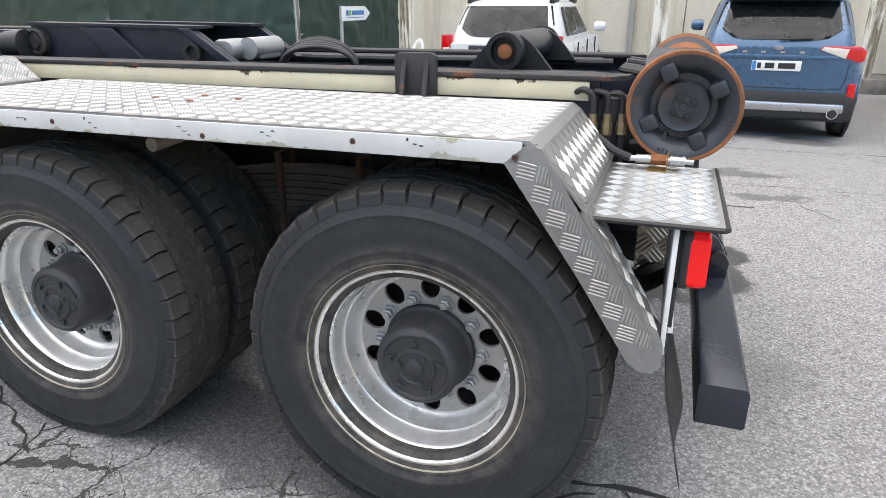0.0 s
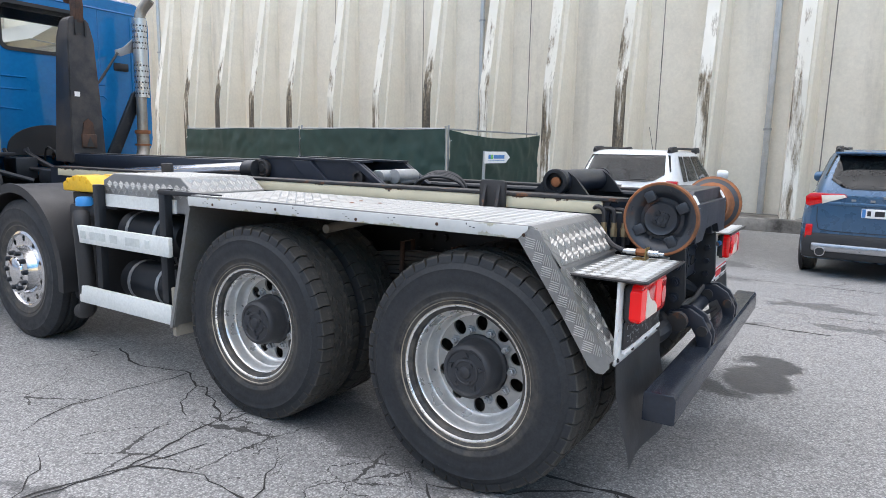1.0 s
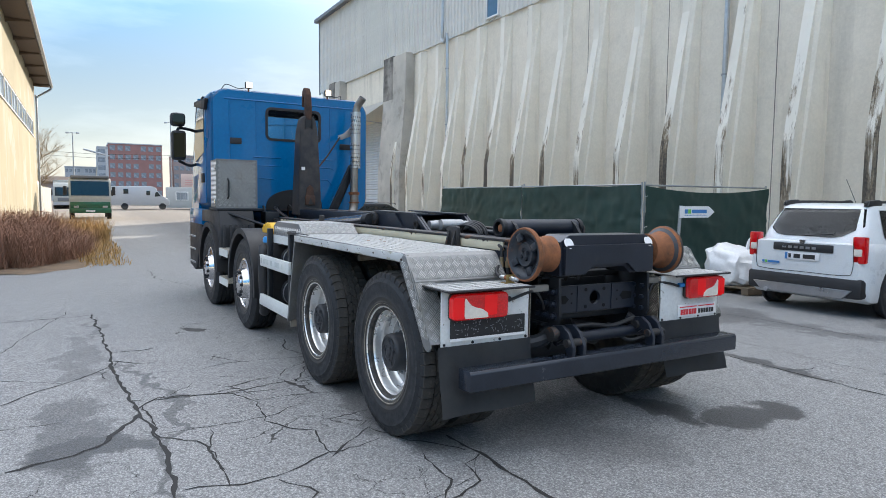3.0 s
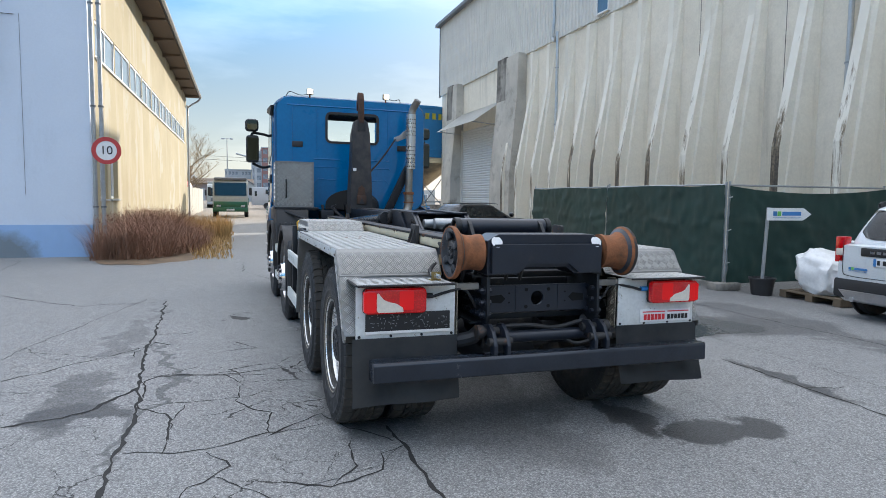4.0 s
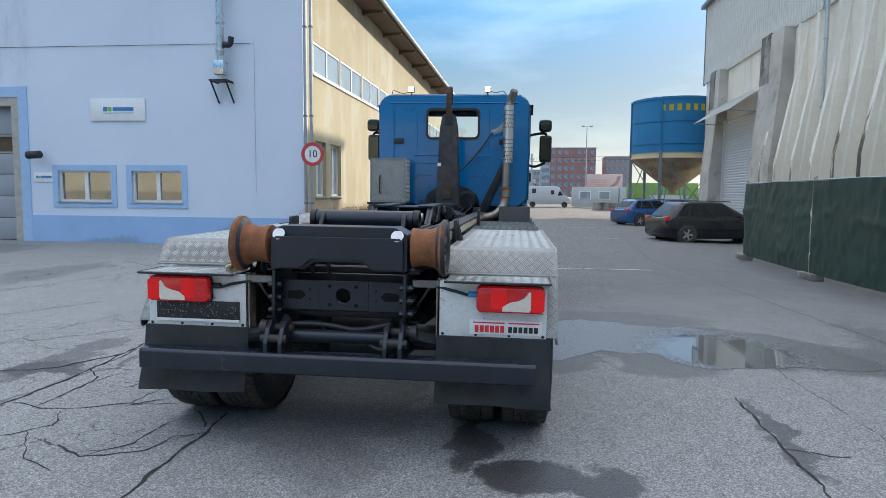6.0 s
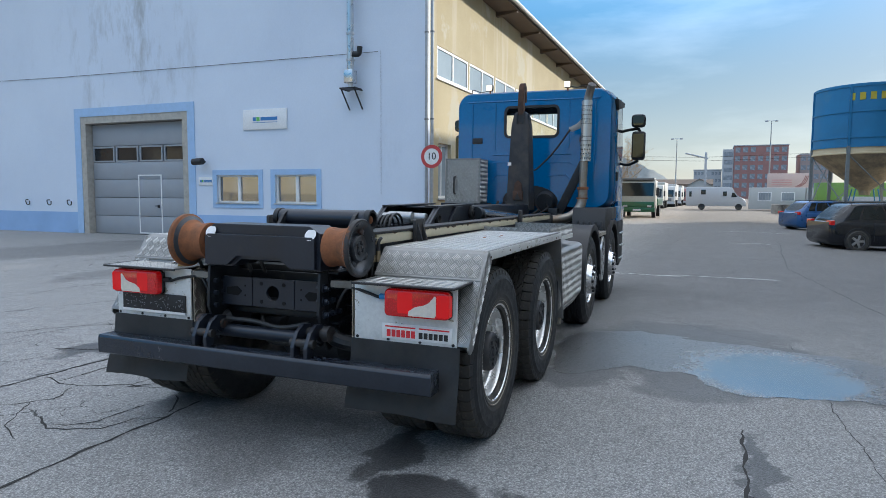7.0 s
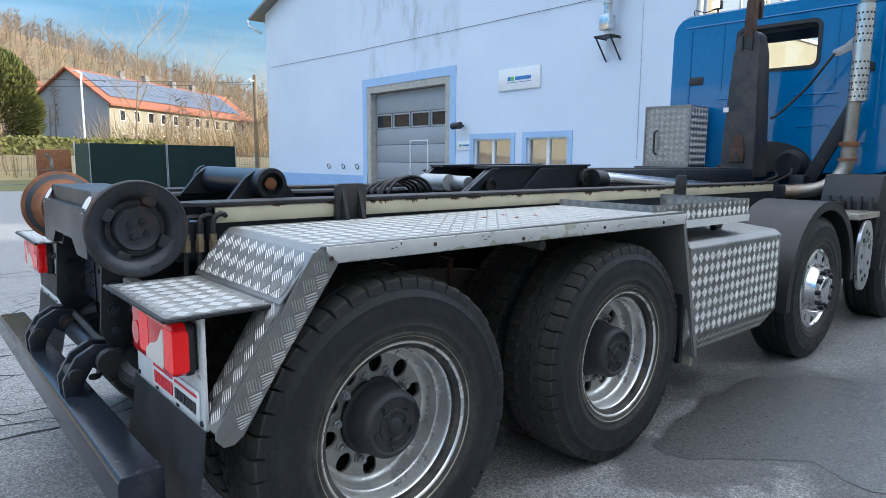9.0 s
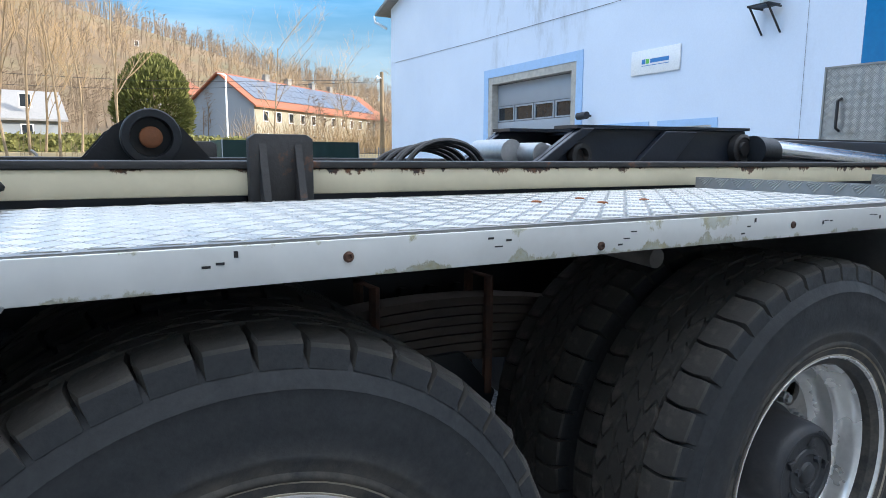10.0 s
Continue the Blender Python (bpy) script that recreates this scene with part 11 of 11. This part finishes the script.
def house(name, label, at, turn, L, W, eave, ridge, wall, gable, roof, solar=False, chims=()):
    """Gabled house: local x along the ridge, the near gable at x = 0."""
    h = thing(name, label, "house", at, turn)
    bm = B()
    box(bm, 0, L, 0, W, -3, eave)
    wl = part("wall", bm, wall, h, smooth=None)
    bm = B()
    prism(bm, [(0, eave), (W, eave), (W / 2, ridge)], "yz", 0.0, L)
    box(bm, -0.05, 0.0, 0, W, -3, eave)
    prism(bm, [(0, eave), (W, eave), (W / 2, ridge)], "yz", -0.05, 0.0)
    part("gable", bm, gable, h, smooth=None)
    s = (ridge - eave) / (W / 2)
    rf = None
    for sd in (0, 1):
        bm = B()
        e = -0.6
        pts = [(e, eave + e * s + 0.02), (W / 2, ridge + 0.05), (W / 2, ridge + 0.25), (e, eave + e * s + 0.2)]
        if sd:
            pts = [(W - a, b) for a, b in pts][::-1]
        prism(bm, pts, "yz", -0.5, L + 0.5)
        rf = part("roof", bm, roof, h, smooth=None)
    if solar:
        for sd in (0, 1):
            n, m = 22, 3
            for i in range(n):
                for j in range(m):
                    t0, t1 = 0.12 + 0.27 * j, 0.12 + 0.27 * (j + 1) - 0.015
                    bm = B()
                    x0 = 1.0 + (L - 3.5) * i / n
                    x1 = x0 + (L - 3.5) / n - 0.06
                    a, b = (t0 * W / 2, eave + t0 * (ridge - eave) + 0.28), (t1 * W / 2, eave + t1 * (ridge - eave) + 0.28)
                    c, d = (a[0], a[1] + 0.05), (b[0], b[1] + 0.05)
                    q = [a, b, d, c]
                    if sd:
                        q = [(W - p[0], p[1]) for p in q][::-1]
                    prism(bm, q, "yz", x0, x1)
                    part("solar_panel", bm, M["solar"], h, smooth=None)
    for x in chims:
        bm = B()
        box(bm, x - 0.45, x + 0.45, W / 2 - 0.3, W / 2 + 0.3, ridge - 0.6, ridge + 1.0, 0.03)
        part("chimney", bm, M["dark_concrete"], h)
    for fl in range(2):
        k = 0
        x = 1.6
        while x < L - 1.5:
            bm = B()
            box(bm, x, x + 1.0, -0.06, 0.0, 0.9 + 2.7 * fl, 2.2 + 2.7 * fl)
            w = part("window", bm, M["white_frame"], h, smooth=None)
            bm = B()
            box(bm, x + 0.1, x + 0.9, -0.075, -0.06, 1.0 + 2.7 * fl, 2.1 + 2.7 * fl)
            part("pane", bm, M["glass_dark"], w, smooth=None)
            x += 2.6
    return h


house("long_house", "long cream house with solar panels on its red roof", (-17.4, -77.0, 2.0), 220, 34, 10.0, 5.6, 9.2, M["house_cream"], M["house_grey"], M["tile_red"], True, (9, 14, 20, 25))
house("yellow_house", "pale yellow house with red tiled roof", (-47, -88, 2.0), 200, 12, 9, 5.2, 8.0, M["house_cream"], M["house_cream"], M["tile_red"])
house("red_roof_house", "house with orange tiled roof half hidden by the evergreen", (-9.5, -104, 6.0), 220, 10, 8, 5.2, 7.4, M["house_cream"], M["white_sign"], M["tile_red"], False, (6,))
house("white_house", "white house with dark roof behind bare trees", (12.0, -66, 2.0), 190, 10, 8, 2.8, 5.2, M["house_grey"], M["house_cream"], M["roof_grey"])
house("hill_house", "small white house high on the wooded hillside", (-8.5, -170, 23.6), 190, 4, 4, 2.0, 3.2, M["white_sign"], M["white_sign"], M["roof_grey"])


def yard_edge():
    # green covered fence before the bank
    rng = random.Random(3)
    for i, (x0, y0, x1, y1) in enumerate(((-5.2, -26.6, -8.5, -27.4), (-8.5, -27.4, -12.0, -28.2))):
        L = math.hypot(x1 - x0, y1 - y0)
        ang = math.degrees(math.atan2(y1 - y0, x1 - x0))
        f = thing("site_fence", "site fence covered with smooth dark green sheet beyond the yard", "fence", (x0, y0, 0), ang, "green site fences")
        for x in (0.03, L - 0.03):
            bm = B()
            tube(bm, [(x, 0, 0), (x, 0, 2.05)], 0.022, 8)
            part("post", bm, M["fence_steel"], f)
        bm = B()
        nx = 24
        lo, hi = [], []
        for a in range(nx + 1):
            y = 0.04 + 0.015 * math.sin(a * 1.1 + i)
            lo.append(bm.verts.new((L * a / nx, y, 0.06)))
            hi.append(bm.verts.new((L * a / nx, y, 2.02)))
        for a in range(nx):
            bm.faces.new((lo[a], lo[a + 1], hi[a + 1], hi[a]))
        bmesh.ops.solidify(bm, geom=bm.faces[:], thickness=0.006)
        part("sheet", bm, M["tarp"], f, smooth=60)
    f = thing("site_fence", "green fence end panel with red and white pole", "fence", (-5.2, -26.6, 0), -80, "green site fences")
    bm = B()
    box(bm, 0, 1.4, -0.01, 0.01, 0.05, 2.0)
    part("sheet", bm, M["tarp"], f)
    bm = B()
    tube(bm, [(1.45, 0.05, 0), (1.3, 0.05, 2.05)], 0.02, 6)
    part("marker_pole", bm, M["white_sign"], f, "red and white pole")
    # mesh fence to the building
    f = thing("mesh_fence", "dark wire mesh fence with posts by the workshop corner", "fence", (-12.0, -28.6, 0), 180)
    for k in range(3):
        bm = B()
        tube(bm, [(1.2 * k, 0, 0), (1.2 * k, 0, 1.8)], 0.03, 6)
        part("post", bm, M["door_dark"], f)
    bm = B()
    for k in range(28):
        tube(bm, [(k * 0.085, 0, 0.05), (k * 0.085, 0, 1.75)], 0.006, 4)
    for k in range(20):
        tube(bm, [(0, 0, 0.05 + k * 0.09), (2.4, 0, 0.05 + k * 0.09)], 0.006, 4)
    part("mesh", bm, M["door_dark"], f, "dark wire mesh")
    # rail with bent posts along the bank
    f = thing("rail_fence", "low wire fence with bent concrete posts before the bank", "fence", (0, -31.5, 0.05))
    for k in range(9):
        x = -11 + 3.2 * k
        bm = B()
        tube(bm, arc_pts([(x, 0, 0), (x, 0, 1.1), (x + 0.05, 0.02, 1.35), (x + 0.22, 0.05, 1.5)], 4), 0.07, 8)
        part("post", bm, M["dark_concrete"], f)
    for z in (0.15, 0.8):
        bm = B()
        tube(bm, [(-11, 0, z), (15, 0, z)], 0.015, 5)
        part("wire", bm, M["door_dark"], f)
    # wooden utility pole with wires
    p = thing("utility_pole", "wooden utility pole with insulators and wires", "utility pole", (-16.6, -36.2, 0.4))
    bm = B()
    tube(bm, [(0, 0, -0.5), (0, 0, 6.2)], 0.13, 10, radii=[0.15, 0.11])
    part("pole", bm, M["bark"], p)
    bm = B()
    tube(bm, [(0.0, 0.05, 5.8), (0.35, 0.2, 5.85)], 0.03, 6)
    lathe(bm, [(0, 0), (0.09, 0.0), (0.1, 0.1), (0, 0.22)], at=(0.38, 0.2, 5.75), seg=10)
    part("insulator", bm, M["white_sign"], p)
    bm = B()
    tube(bm, arc_pts([(0, 0.1, 5.7), (14, -3, 5.2), (30, -8, 5.9)], 6), 0.015, 4)
    tube(bm, arc_pts([(0, 0.1, 5.6), (14, -5, 4.9), (30, -12, 5.5)], 6), 0.015, 4)
    part("wire", bm, M["ink"], p)
    # white lamp pole
    p = thing("lamp_pole", "slim white street lamp pole on the bank", "street lamp", (-9.2, -48.0, 1.4))
    bm = B()
    tube(bm, arc_pts([(0, 0, -0.3), (0, 0, 5.0), (-0.05, 0, 5.7), (0.25, 0.1, 5.9)], 4), 0.07, 8)
    part("pole", bm, M["white_sign"], p)
    bm = B()
    box(bm, 0.2, 0.6, 0.02, 0.18, 5.86, 5.94, 0.02)
    part("head", bm, M["far_grey"], p)
    # rusty tank on the bank
    t = thing("rusty_box", "small rusty metal box standing by the fence", "box", (-5.0, -33.5, 0.4))
    bm = B()
    box(bm, -0.7, 0.7, -0.4, 0.4, 0, 1.4, 0.05)
    part("body", bm, M["rust"], t)


yard_edge()


# ---- far hill over the road, and walls added out of view behind the camera ----
def far_hill():
    bm = B()
    n = 60
    lo, hi = [], []
    for i in range(n + 1):
        y = -330 + 330 * i / n
        u = i / n
        h = 88 * max(0.0, 1 - max(0.0, (u - 0.25) / 0.72) ** 1.7) + 2.2 * noise.noise(Vector((i * 0.7, 0, 0))) + 1.0
        lo.append(bm.verts.new((-690, y, -3)))
        hi.append(bm.verts.new((-760, y, max(0.5, h))))
    back = [bm.verts.new((-900, v.co.y, 0)) for v in hi]
    for i in range(n):
        bm.faces.new((lo[i], lo[i + 1], hi[i + 1], hi[i]))
        bm.faces.new((hi[i], hi[i + 1], back[i + 1], back[i]))
    # the blue grey of the air before the hill is painted into its colour
    struct("backdrop_hill", bm, worn("hazy_far_woods", (0.185, 0.21, 0.215), 1.0, var=0.45, scale=0.03, fine=0.25, bump=0), "wooded hill in the distance, tinted blue for haze", "hill")
    bare_tree(-66, -6.4, 7.4, 66, "bare tree beyond the workshop", 0.75, 4, 0.17, 0.2)
    bare_tree(-72, -7.6, 6.2, 67, "bare tree beyond the workshop", 0.7, 4, 0.12, 0.2)
    # unseen wall, added so windows and metal reflect something warm
    bm = B()
    box(bm, 46, 46.4, -80, HALL_Y, -0.2, 8.5)
    struct("wall_east", bm, M["plaster_yellow"], "plain yellow wall added out of view for reflections and bounced light", "wall", smooth=None)
    bm = B()
    box(bm, 30, 46, -30.4, -30.0, -0.2, 5.0)
    struct("wall_south", bm, M["concrete"], "plain low wall that closes the yard", "wall", smooth=None)


far_hill()


# ---- parts built together that can be lifted away singly ----
SPLIT = {"cylinder_end", "pivot_boss", "engine_fitting", "clip", "bracket", "mirror_arm", "pipe_clamp", "bar_bracket", "bracket_pin", "hose", "hydraulic_pipe", "tail_hose", "cab_hose", "hose_bundle", "lamp_cable", "wire", "hatch", "tail_cross_member", "roof_edge", "brace", "tie"}


def split_pieces(ob):
    """Gives every loose piece of a part its own object under the same parent."""
    bm = bmesh.new()
    bm.from_mesh(ob.data)
    bm.verts.ensure_lookup_table()
    seen, groups = set(), []
    for v in bm.verts:
        if v.index in seen:
            continue
        stack, group = [v], set()
        while stack:
            a = stack.pop()
            if a.index in seen:
                continue
            seen.add(a.index)
            group.add(a.index)
            stack.extend(e.other_vert(a) for e in a.link_edges)
        groups.append(group)
    if 1 < len(groups) <= 40:
        full = ob.data
        for n, g in enumerate(groups):
            b2 = bmesh.new()
            b2.from_mesh(full)
            bmesh.ops.delete(b2, geom=[v for v in b2.verts if v.index not in g], context="VERTS")
            me = full.copy()
            b2.to_mesh(me)
            b2.free()
            if n == 0:
                ob.data = me
            else:
                o = new(ob.name.split(".")[0], me)
                o.parent = ob.parent
                o.matrix_basis = ob.matrix_basis.copy()
                if "label" in ob:
                    o["label"] = ob["label"]
    bm.free()


for ob in list(bpy.data.objects):
    if ob.type == "MESH" and ob.parent is not None and ob.name.split(".")[0] in SPLIT and not ob.children:
        split_pieces(ob)
